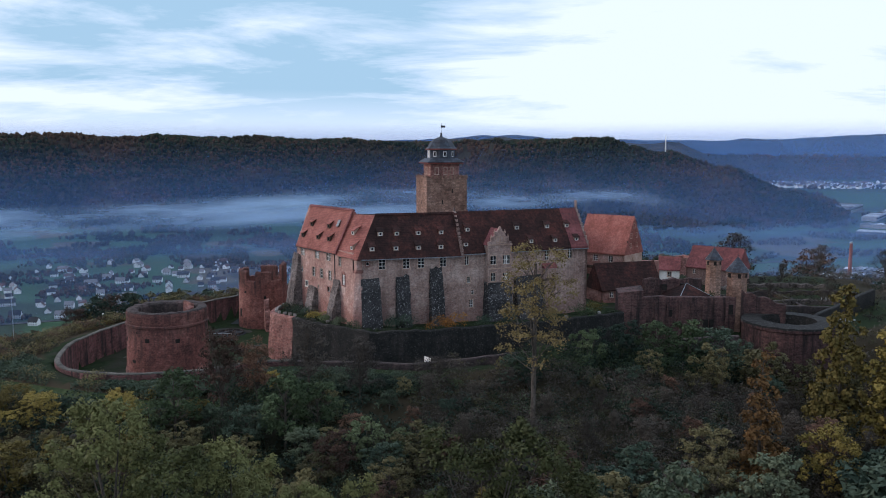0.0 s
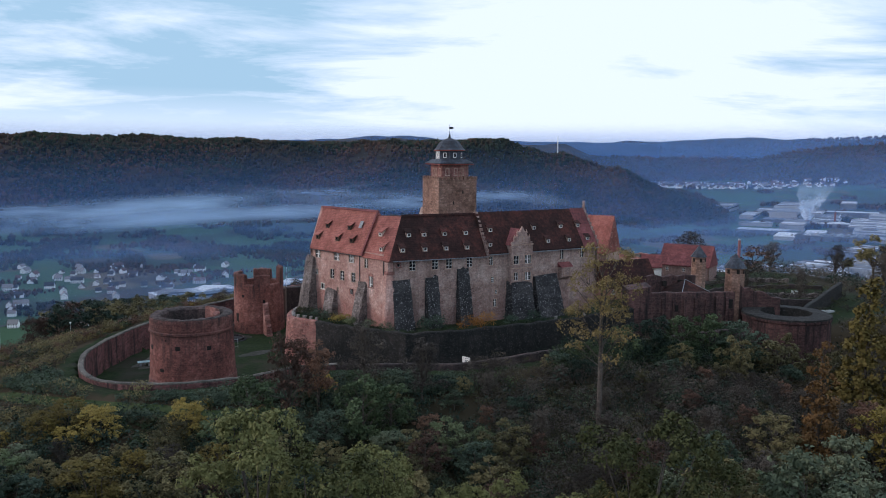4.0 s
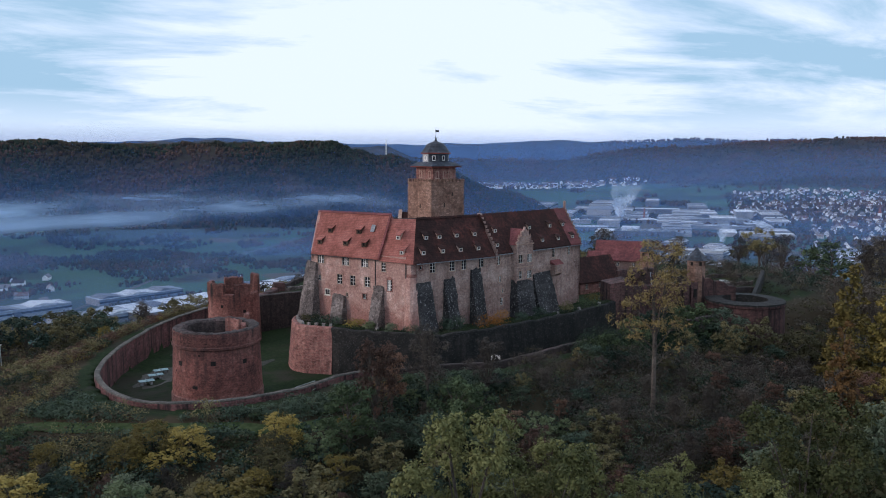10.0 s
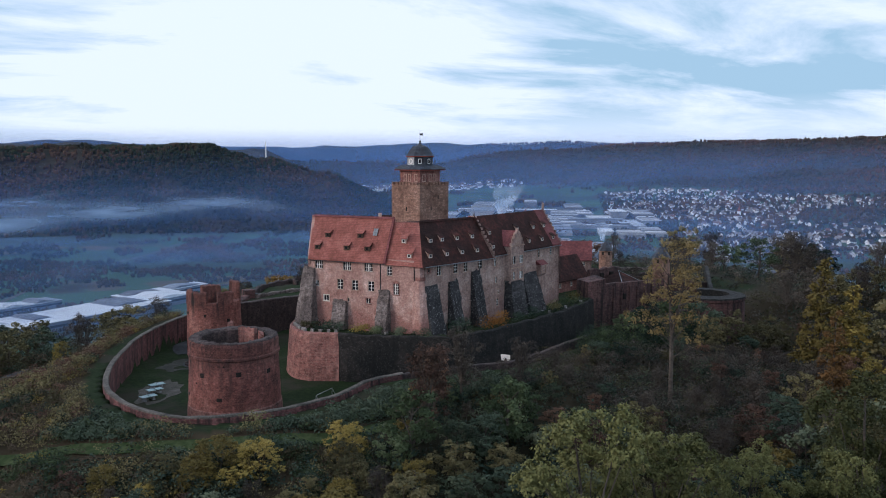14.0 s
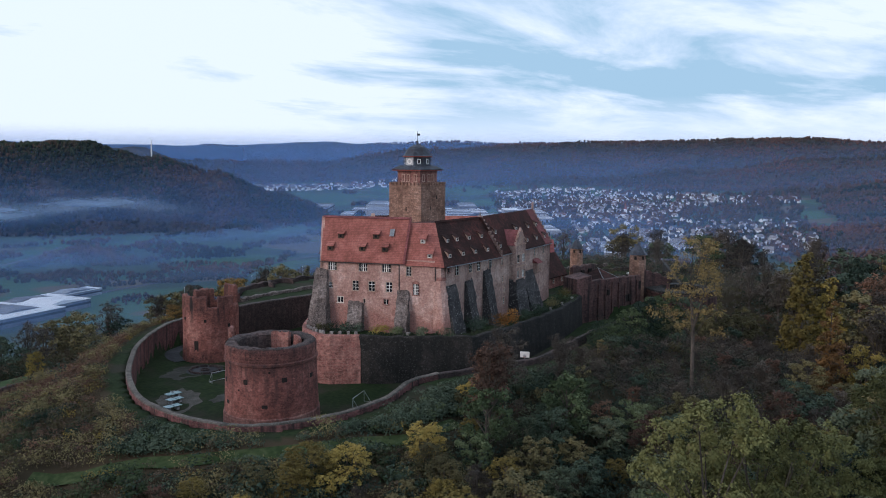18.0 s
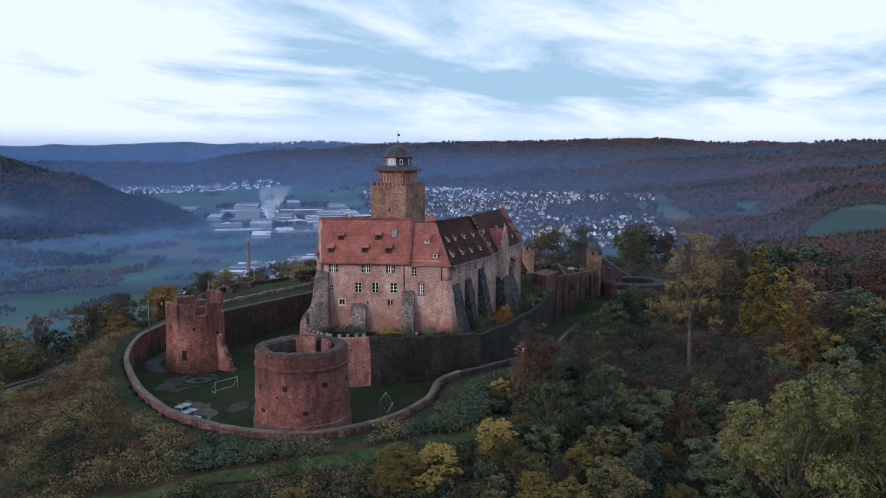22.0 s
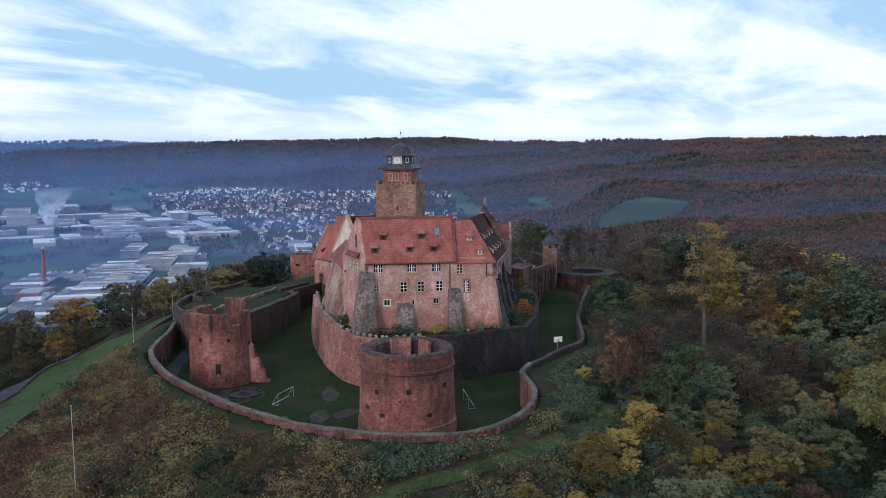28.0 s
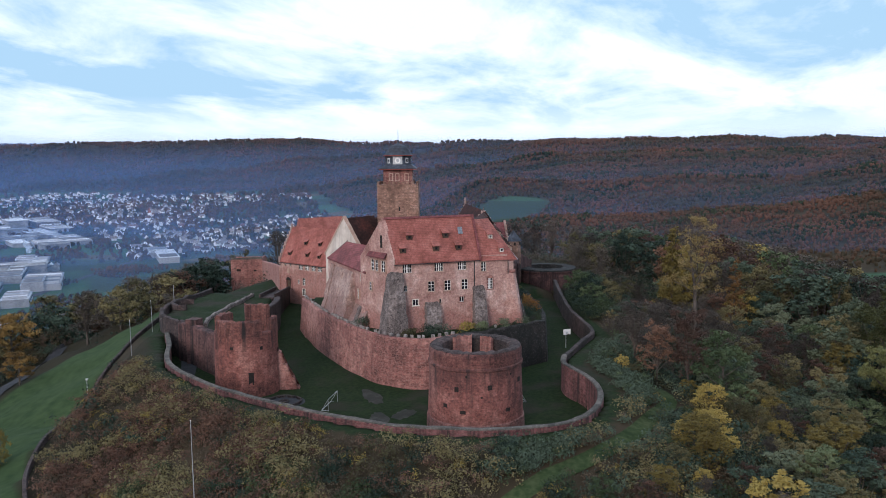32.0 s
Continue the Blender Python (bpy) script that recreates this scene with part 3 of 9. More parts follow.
def far_from(poly, x, y):
    d = np.full(np.shape(x), 1e9)
    n = len(poly)
    for i in range(n):
        (x0, y0), (x1, y1) = poly[i - 1], poly[i]
        ux, uy = x1 - x0, y1 - y0
        k = np.clip(((x - x0) * ux + (y - y0) * uy) / (ux * ux + uy * uy + 1e-9), 0, 1)
        d = np.minimum(d, np.hypot(x - x0 - k * ux, y - y0 - k * uy))
    return d


# valley and hills by azimuth: (azimuth, [(distance, height), ...])
FAR = [
    (-180, [(0, -110), (1500, -110), (2400, 60), (5000, 60)]),
    (-70, [(0, -112), (1500, -114), (2300, 70), (5000, 60)]),
    (-40, [(0, -113), (1500, -115), (1750, -98), (2350, 92), (3000, 70), (5000, 60)]),
    (-15, [(0, -113), (1500, -115), (1750, -98), (2350, 96), (3000, 70), (5000, 60)]),
    (-6, [(0, -113), (1500, -115), (1750, -95), (2350, 82), (3000, 70), (4600, 110), (5000, 100)]),
    (6, [(0, -113), (1450, -115), (1700, -95), (2300, 84), (3000, 60), (4700, 152), (5000, 140)]),
    (13, [(0, -113), (1400, -115), (1650, -95), (2250, 86), (3000, 30), (4700, 125), (5000, 120)]),
    (17, [(0, -113), (1400, -115), (1650, -98), (2200, 62), (2700, 20), (4700, 125), (5000, 120)]),
    (21, [(0, -113), (1450, -115), (1700, -100), (2150, 14), (2600, -40), (3800, -80), (4700, 130), (5000, 120)]),
    (25, [(0, -112), (1500, -114), (1800, -104), (2150, -42), (2500, -85), (3800, -80), (4700, 135), (5000, 120)]),
    (29, [(0, -112), (1700, -113), (2200, -100), (2600, -102), (3900, -70), (4700, 150), (5000, 140)]),
    (36, [(0, -112), (2000, -110), (3000, -95), (3600, -70), (4400, 140), (5000, 120)]),
    (48, [(0, -112), (1700, -110), (2700, -88), (3200, -50), (4100, 142), (5000, 120)]),
    (58, [(0, -110), (1400, -106), (2400, -80), (3000, -30), (3900, 148), (5000, 120)]),
    (62, [(0, -108), (1200, -100), (2200, -74), (2900, -20), (3800, 158), (5000, 120)]),
    (68, [(0, -100), (1000, -90), (1500, -78), (2100, -50), (2900, 20), (3700, 122), (5000, 110)]),
    (74, [(0, -92), (800, -76), (1200, -62), (1650, 2), (2100, -20), (2900, 60), (3600, 122), (5000, 110)]),
    (82, [(0, -86), (700, -70), (1250, -46), (1400, -36), (1750, 12), (2300, 42), (3000, 95), (3500, 132), (5000, 120)]),
    (92, [(0, -80), (700, -60), (1250, -30), (1750, 18), (2400, 58), (3300, 124), (5000, 110)]),
    (106, [(0, -75), (600, -50), (1100, -10), (1700, 44), (2400, 60), (3300, 112), (5000, 110)]),
    (150, [(0, -90), (1000, -80), (2000, 50), (5000, 80)]),
    (180, [(0, -110), (1500, -110), (2400, 60), (5000, 60)]),
]
FAR_AZ = np.array([a for a, _ in FAR])
FAR_R = np.linspace(0, 5200, 261)
FAR_TAB = np.array([np.interp(FAR_R, [p[0] for p in row], [p[1] for p in row]) for _, row in FAR])
kernel = np.hanning(11)
FAR_TAB = np.array([np.convolve(np.pad(r, 5, mode="edge"), kernel / kernel.sum(), "valid") for r in FAR_TAB])
CX, CY = -5.0, 165.0


def wavy(x, y, size, seed):
    """Cheap smooth noise, about -1 to 1."""
    rnd = np.random.RandomState(seed)
    v = np.zeros(np.shape(x))
    for k in range(9):
        a, f, p = rnd.uniform(0, 6.28), rnd.uniform(0.6, 1.9) / size, rnd.uniform(0, 6.28)
        v = v + np.sin((np.cos(a) * x + np.sin(a) * y) * f * 6.28 + p)
    return v / 4.0


def far_height(x, y):
    az = np.degrees(np.arctan2(x, y - 20.0))
    r = np.clip(np.hypot(x, y), 0, 5190)
    i = np.clip(np.searchsorted(FAR_AZ, az) - 1, 0, len(FAR_AZ) - 2)
    f = (az - FAR_AZ[i]) / (FAR_AZ[i + 1] - FAR_AZ[i])
    f = f * f * (3 - 2 * f)
    k = r / 20.0
    j = np.clip(k.astype(int), 0, 259)
    g = k - j
    a = FAR_TAB[i, j] * (1 - g) + FAR_TAB[i, j + 1] * g
    b = FAR_TAB[i + 1, j] * (1 - g) + FAR_TAB[i + 1, j + 1] * g
    h = a * (1 - f) + b * f
    rise = np.clip((h + 95) / 120, 0, 1)
    return h - 11 * rise + rise * (9 * wavy(x, y, 420, 3) + 4 * wavy(x, y, 130, 4))


MEADOW_WALL = [(-112, 171), (-95, 188), (-83, 200.5), (-70, 212), (-58, 219), (-46, 225), (-34, 229.5), (-18, 234), (8, 239)]


def ground_height(x, y):
    x, y = np.asarray(x, float), np.asarray(y, float)
    out = far_from(HILLTOP, x, y)
    hill_in = inside(HILLTOP, x, y)
    d = np.where(hill_in, 0, out)
    side = np.clip((x - 20) / 120, 0, 1)
    brow = 8.2 + 2.2 * side * (y > 150)
    slope = brow - np.clip(d - 3.0, 0, None) * (0.20 - 0.06 * side) - 0.00062 * np.clip(d - 3, 0, None) ** 2 + np.clip((d - 4) / 10, 0, 1) * 0.7 * wavy(x, y, 22, 1)
    slope = slope - np.where(x > 20, np.clip((y - 236) * 0.35, 0, 7), 0)
    slope = slope - 5.5 * np.exp(-((x - 70) / 22) ** 2 - ((y - 136) / 15) ** 2)
    # the north-western slope falls to the meadow wall and the road
    slope = slope - 4.6 * np.clip((d - 4.5) / 12, 0, 1) * np.clip((y - 172) / 22, 0, 1) * np.clip((-14 - x) / 26, 0, 1)
    beyond = y - np.interp(x, [p[0] for p in MEADOW_WALL], [p[1] for p in MEADOW_WALL])
    slope = slope - np.clip((beyond + 9) / 9, 0, 1) * np.interp(x, [-75, -58, -46, -34, -18, 0, 20], [0, 1.6, 3.4, 4.6, 4.5, 2, 0])
    slope = slope - np.clip(beyond / 31, 0, 1.25) * np.interp(x, [-110, -80, -48, -36, -20, 10, 40], [0.5, 1.5, 1.0, 0.8, 3.4, 5.8, 0])
    far = far_height(x, y)
    h = np.maximum(slope, far)
    blend = np.clip((np.abs(slope - far)) / 14, 0, 1)
    h = h + (1 - blend) ** 2 * 3.5 * (d > 3)
    # sunken moat, rising to the east; terrace under the castle
    moat = inside(MOAT_POLY, x, y)
    h = np.where(moat, 3.5 + 2.2 * np.clip((x + 35) / 60, 0, 1) + 0.12 * wavy(x, y, 12, 2), h)
    h = np.where(inside(TERRACE_POLY, x, y), 12.3 + 0.15 * wavy(x, y, 6, 5), h)
    h = np.where(inside(NORTH_TERRACE, x, y), 11.2 + 0.1 * wavy(x, y, 9, 6), h)
    return h


def gh(x, y):
    return float(ground_height(np.array([x]), np.array([y]))[0])


def ground_material():
    """Meadow, moat lawn, forest floor, ploughed and autumn fields, by place and slope."""
    m = bpy.data.materials.new("grass_fields_and_forest_floor")
    m.use_nodes = True
    n, l = m.node_tree.nodes, m.node_tree.links
    n.clear()
    geo = n.new("ShaderNodeNewGeometry")

    def noise_fac(scale, detail=4.0, lo=0.4, hi=0.6, squeeze=None):
        q = n.new("ShaderNodeTexNoise")
        q.inputs["Scale"].default_value, q.inputs["Detail"].default_value = scale, detail
        src = geo.outputs["Position"]
        if squeeze:
            mp = n.new("ShaderNodeMapping")
            mp.inputs["Scale"].default_value = squeeze
            l.new(src, mp.inputs[0])
            src = mp.outputs[0]
        l.new(src, q.inputs["Vector"])
        r = n.new("ShaderNodeValToRGB")
        r.color_ramp.elements[0].position, r.color_ramp.elements[1].position = lo, hi
        l.new(q.outputs["Fac"], r.inputs[0])
        return r.outputs[0], q.outputs["Fac"]

    def mix(fac, a, b):
        q = n.new("ShaderNodeMixRGB")
        for i, v in enumerate((fac, a, b)):
            if isinstance(v, tuple):
                q.inputs[i].default_value = (*v, 1)
            elif isinstance(v, (int, float)):
                q.inputs[i].default_value = v
            else:
                l.new(v, q.inputs[i])
        return q.outputs[0]

    fine, fine_raw = noise_fac(1.6, 6.0, 0.3, 0.7)
    lawn = mix(fine, (0.009, 0.017, 0.007), (0.022, 0.036, 0.013))
    worn, _ = noise_fac(0.14, 4.0, 0.52, 0.68)
    lawn = mix(worn, lawn, (0.030, 0.029, 0.020))
    fields, _ = noise_fac(0.0042, 2.0, 0.47, 0.53)
    meadow = mix(fields, (0.036, 0.078, 0.042), (0.028, 0.046, 0.030))
    plough, _ = noise_fac(0.006, 2.0, 0.60, 0.63)
    meadow = mix(plough, meadow, (0.085, 0.07, 0.045))
    floor_, _ = noise_fac(0.02, 6.0, 0.35, 0.65)
    forest = mix(floor_, (0.020, 0.020, 0.012), (0.048, 0.036, 0.022))
    wood = n.new("ShaderNodeAttribute")
    wood.attribute_name = "wooded"
    near = n.new("ShaderNodeAttribute")
    near.attribute_name = "lawn"
    bank = n.new("ShaderNodeAttribute")
    bank.attribute_name = "bank"
    rank, _ = noise_fac(0.5, 5.0, 0.3, 0.7)
    lawn = mix(bank.outputs["Fac"], lawn, mix(rank, (0.024, 0.046, 0.018), (0.044, 0.070, 0.028)))
    color = mix(near.outputs["Fac"], mix(wood.outputs["Fac"], meadow, forest), lawn)
    b = n.new("ShaderNodeBsdfPrincipled")
    b.inputs["Roughness"].default_value = 0.95
    b.inputs["Specular IOR Level"].default_value = 0.1
    l.new(color, b.inputs["Base Color"])
    bump = n.new("ShaderNodeBump")
    bump.inputs["Strength"].default_value, bump.inputs["Distance"].default_value = 0.4, 0.15
    l.new(fine_raw, bump.inputs["Height"])
    l.new(bump.outputs[0], b.inputs["Normal"])
    o = n.new("ShaderNodeOutputMaterial")
    l.new(b.outputs[0], o.inputs[0])
    return m


def wooded(x, y):
    """Share of forest at a place, 0 to 1: the castle hill and the steep far slopes."""
    h = ground_height(x, y)
    e = 12.0
    steep = np.hypot((ground_height(x + e, y) - h), (ground_height(x, y + e) - h)) / e
    d = far_from(HILLTOP, x, y)
    az = np.degrees(np.arctan2(x, y - 20.0))
    r = np.hypot(x, y)
    w = np.clip((steep - 0.10) / 0.05, 0, 1)
    w = np.where((h > -55) & (r > 900), 1.0, w)
    w = np.where((h > -50) & (d < 500), 1.0, w)
    w = np.where(wavy(x, y, 260, 8) > 0.95, 1.0, w)
    # clearings: the meadow on the eastern slope, the grass slope north-west of the ring wall
    clear = (((x - 1300) + 0.3 * (y - 400)) / 150) ** 2 + ((y - 385) / 72) ** 2 < 1
    w = np.where((x > 560) & (np.abs(az - 84) < 22) & (r > 620) & (r < 1700), 1.0, w)
    w = np.where(clear, 0.0, w)
    return np.where(inside(HILLTOP, x, y), 0.0, w)


def north_meadow(x, y):
    near = np.interp(x, [p[0] for p in MEADOW_WALL], [p[1] for p in MEADOW_WALL])
    far = np.interp(x, [-110, -80, -48, -37, -22, -5, 9, 20], [204, 227, 248, 254, 260, 261, 257, 250])
    return (y > near + 0.6) & (x < 20) & (x > -120) & (y < far + 2 * wavy(x, y, 30, 12))


NA, NR = 440, 330
ang = np.linspace(-math.pi, math.pi, NA, endpoint=False)
rad = np.concatenate([[0.0], np.geomspace(1.5, 5200, NR - 1)])
AA, RR = np.meshgrid(ang, rad)
GX, GY = CX - 20 + np.sin(AA) * RR, CY + np.cos(AA) * RR
GZ = ground_height(GX, GY)
gv = np.stack([GX, GY, GZ], -1).reshape(-1, 3)
ii, jj = np.meshgrid(np.arange(NR - 1), np.arange(NA), indexing="ij")
j2 = (jj + 1) % NA
gf = np.stack([ii * NA + jj, ii * NA + j2, (ii + 1) * NA + j2, (ii + 1) * NA + jj], -1).reshape(-1, 4)[:, ::-1]
GROUND = ground_material()
gme = from_arrays("ground", gv, gf, GROUND)
fx, fy = GX.ravel(), GY.ravel()
wood_at = wooded(fx, fy)
lawn_at = (inside(HILLTOP, fx, fy) | north_meadow(fx, fy) | (far_from(HILLTOP, fx, fy) < 3.2)).astype(float)
bank_at = north_meadow(fx, fy).astype(float)
for key, val in (("wooded", wood_at), ("lawn", lawn_at), ("bank", bank_at)):
    at = gme.attributes.new(key, "FLOAT", "POINT")
    at.data.foreach_set("value", val.astype(np.float32))
gme.polygons.foreach_set("use_smooth", np.ones(len(gme.polygons), bool))
ground = tagged(new("ground", gme), "hill with mown lawns, forest floor and misty valley fields", "ground", kind="structure")


# ---- castle ----
def frame_of(origin, along):
    """Local axes of a facade: x along it (to the right seen from outside), y inward, z up."""
    a = Vector((along[0], along[1], 0)).normalized()
    m = Matrix(((a.x, -a.y, 0, origin[0]), (a.y, a.x, 0, origin[1]), (0, 0, 1, 0), (0, 0, 0, 1)))
    return m


def pierced_wall(length, z0, z1, openings, thick=0.7, x0=0.0):
    """A wall with real openings; openings: (x, z, width, height), by centre."""
    xs, zs = {x0, length}, {z0, z1}
    for x, z, w, h in openings:
        xs |= {x - w / 2, x + w / 2}
        zs |= {z - h / 2, z + h / 2}
    xs, zs = sorted(v for v in xs if x0 <= v <= length), sorted(v for v in zs if z0 <= v <= z1)
    solid = {}
    for i in range(len(xs) - 1):
        for k in range(len(zs) - 1):
            cx, cz = (xs[i] + xs[i + 1]) / 2, (zs[k] + zs[k + 1]) / 2
            solid[i, k] = not any(abs(cx - x) < w / 2 and abs(cz - z) < h / 2 for x, z, w, h in openings)
    bm = bmesh.new()
    vert = {}

    def v(i, k, s):
        if (i, k, s) not in vert:
            vert[i, k, s] = bm.verts.new((xs[i], s * thick, zs[k]))
        return vert[i, k, s]

    for (i, k), on in solid.items():
        if not on:
            continue
        bm.faces.new((v(i, k, 0), v(i + 1, k, 0), v(i + 1, k + 1, 0), v(i, k + 1, 0)))
        bm.faces.new((v(i, k, 1), v(i, k + 1, 1), v(i + 1, k + 1, 1), v(i + 1, k, 1)))
        if not solid.get((i - 1, k)):
            bm.faces.new((v(i, k, 0), v(i, k + 1, 0), v(i, k + 1, 1), v(i, k, 1)))
        if not solid.get((i + 1, k)):
            bm.faces.new((v(i + 1, k, 0), v(i + 1, k, 1), v(i + 1, k + 1, 1), v(i + 1, k + 1, 0)))
        if not solid.get((i, k - 1)):
            bm.faces.new((v(i, k, 0), v(i, k, 1), v(i + 1, k, 1), v(i + 1, k, 0)))
        if not solid.get((i, k + 1)):
            bm.faces.new((v(i, k + 1, 0), v(i + 1, k + 1, 0), v(i + 1, k + 1, 1), v(i, k + 1, 1)))
    return bm


WINDOW_MESH = {}


def window(parent, x, z, w, h, columns=2, rows=3, trim=STONE_TRIM, depth=0.0, label=""):
    """A casement in a stone surround: surround, white sash bars, and the pane behind them."""
    key = (w, h, columns, rows, trim.name)
    if key not in WINDOW_MESH:
        t = 0.16
        bm = bmesh.new()
        add_box(bm, -w / 2 - t, -0.05, -h / 2, -w / 2, 0.3, h / 2)
        add_box(bm, w / 2, -0.05, -h / 2, w / 2 + t, 0.3, h / 2)
        add_box(bm, -w / 2 - t, -0.05, h / 2, w / 2 + t, 0.3, h / 2 + t)
        add_box(bm, -w / 2 - t - 0.08, -0.12, -h / 2 - t, w / 2 + t + 0.08, 0.3, -h / 2)
        surround = bpy.data.meshes.new("window")
        bm.to_mesh(surround)
        bm.free()
        surround.materials.append(trim)
        bm = bmesh.new()
        b = 0.045
        for c in range(columns + 1):
            q = 0.12 if 0 < c < columns and columns > 2 and c == columns // 2 else b
            cx = -w / 2 + w * c / columns
            add_box(bm, max(cx - q, -w / 2), 0.08, -h / 2, min(cx + q, w / 2), 0.16, h / 2)
        for r in range(rows + 1):
            cz = -h / 2 + h * r / rows
            add_box(bm, -w / 2, 0.085, max(cz - b * 0.8, -h / 2), w / 2, 0.155, min(cz + b * 0.8, h / 2))
        sash = bpy.data.meshes.new("sash")
        bm.to_mesh(sash)
        bm.free()
        sash.materials.append(WHITE_PAINT)
        bm = box(-w / 2, 0.12, -h / 2, w / 2, 0.13, h / 2)
        pane = bpy.data.meshes.new("pane")
        bm.to_mesh(pane)
        bm.free()
        pane.materials.append(GLASS)
        WINDOW_MESH[key] = (surround, sash, pane)
    surround, sash, pane = WINDOW_MESH[key]
    ob = part("window", surround, None, parent, label)
    ob.location = (x, depth, z)
    part("sash", sash, None, ob)
    part("pane", pane, None, ob)
    return ob


def shed_dormer(parent, x, y, z, size=1.0, material=None, white=False):
    """A small roof dormer that looks out to -y of its parent: cheeks, lid and a little window."""
    s = size
    ob = part("dormer", hull([(x - 0.62 * s, y, z), (x + 0.62 * s, y, z), (x - 0.62 * s, y, z + 1.0 * s), (x + 0.62 * s, y, z + 1.0 * s), (x - 0.62 * s, y + 1.5 * s, z + 1.9 * s), (x + 0.62 * s, y + 1.5 * s, z + 1.9 * s)]), TIMBER if not white else STONE_TRIM, parent)
    part("dormer_roof", hull([(x + sx * 0.82 * s, y + dy, z + dz) for sx in (-1, 1) for dy, dz in ((-0.3 * s, 0.95 * s), (-0.3 * s, 1.05 * s), (1.75 * s, 2.05 * s), (1.75 * s, 2.2 * s))]), material or ROOF_RED, ob)
    part("dormer_window", box(x - 0.42 * s, y - 0.05, z + 0.12 * s, x + 0.42 * s, y + 0.02, z + 0.92 * s), WHITE_PAINT if white else TIMBER, ob)
    part("pane", box(x - 0.24 * s, y - 0.07, z + 0.28 * s, x + 0.24 * s, y - 0.055, z + 0.76 * s), GLASS, ob)
    return ob


def gable_roof(length, depth, z_eave, z_ridge, over=0.45, x0=0.0, ridge_y=None, thick=0.28):
    ry = depth / 2 if ridge_y is None else ridge_y
    drop = (z_ridge - z_eave) / ry * over
    return hull([(x, y, z) for x in (x0 - 0.15, length + 0.15) for y, z in ((-over, z_eave - drop), (-over, z_eave - drop + thick), (ry, z_ridge + thick), (ry, z_ridge - 1.2), (depth + over, z_eave - drop), (depth + over, z_eave - drop + thick))])


def buttress(parent, x, w, z0, z1, out0, out1, material, top=0.8, flare=0.0):
    """Battered buttress on a facade: out0 at the foot, out1 at the head."""
    return part("buttress", hull([(x - w / 2 - flare, -out0, z0), (x + w / 2 + flare, -out0, z0), (x - w / 2 - flare, 0.3, z0), (x + w / 2 + flare, 0.3, z0),
                                  (x - w / 2, -out1, z1), (x + w / 2, -out1, z1), (x - w / 2, 0.3, z1 + top), (x + w / 2, 0.3, z1 + top)]), material, parent)


def rough_buttress(parent, x, w, z0, z1, out0, out1, material, seed):
    """A battered rubble buttress with a bulging face, ragged edges and a sloping broken head."""
    r = random.Random(seed)
    bm = bmesh.new()
    rows = 12
    grid = []
    for i in range(rows + 1):
        t = i / rows
        out = out0 + (out1 - out0) * t ** 0.85
        half = w / 2 * (1.06 - 0.1 * t)
        ring = []
        for u in (-1.0, -0.96, -0.5, 0.0, 0.5, 0.96, 1.0):
            side = abs(u) == 1.0
            ring.append(bm.verts.new((x + u * half + r.uniform(-0.1, 0.1), 0.3 if side else -out + r.uniform(-0.14, 0.14), z0 + (z1 - z0) * t + (r.uniform(-0.25, 0.45) if i == rows else 0))))
        grid.append(ring)
    for A, B in zip(grid, grid[1:]):
        for k in range(6):
            bm.faces.new((A[k], A[k + 1], B[k + 1], B[k]))
    bm.faces.new(grid[-1])
    bmesh.ops.recalc_face_normals(bm, faces=bm.faces)
    return part("buttress", bm, material, parent)


def rough_pier(parent, foot, head, z0, z1, material, seed):
    """A tapering rubble pier over a plan polygon."""
    r = random.Random(seed)
    bm = bmesh.new()
    rows, grid = 12, []
    for i in range(rows + 1):
        t = (i / rows) ** 0.9
        grid.append([bm.verts.new((a[0] + (b[0] - a[0]) * t + r.uniform(-0.1, 0.1), a[1] + (b[1] - a[1]) * t + r.uniform(-0.1, 0.1), z0 + (z1 - z0) * i / rows + (r.uniform(-0.5, 0.4) if i == rows else 0))) for a, b in zip(foot, head)])
    for A, B in zip(grid, grid[1:]):
        for k in range(len(foot)):
            bm.faces.new((A[k - 1], A[k], B[k], B[k - 1]))
    bm.faces.new(grid[-1])
    bmesh.ops.recalc_face_normals(bm, faces=bm.faces)
    return part("buttress", bm, material, parent)


def two_tone(ob, second, test):
    ob.data.materials.append(second)
    for p in ob.data.polygons:
        if test(p.normal, p.center):
            p.material_index = 1


def stepped_gable(parent, pts_plan, z_eave, z_ridge, material, steps=6, thick=0.5, finial=0.0, name="stepped_gable"):
    """Gable wall across a plan line (x, y0 to y1), with steps rising to the ridge."""
    x, y0, y1 = pts_plan
    bm = bmesh.new()
    half = (y1 - y0) / 2
    for k in range(steps):
        a = half * k / steps
        zb = z_eave + (z_ridge - z_eave) * k / steps
        add_box(bm, x, y0 + a, zb - (z_ridge - z_eave) / steps - 0.2, x + thick, y1 - a, zb + 0.9)
    if finial:
        add_box(bm, x + 0.1, y0 + half - 0.25, z_ridge, x + thick - 0.1, y0 + half + 0.25, z_ridge + finial)
    return part(name, bm, material, parent)


CORNER = (-10.91, 147.49)
D_WEST, D_SOUTH = (0.5752, -0.8180), (0.9650, 0.2623)
WW = 24.8
west_origin = (CORNER[0] - D_WEST[0] * WW, CORNER[1] - D_WEST[1] * WW)

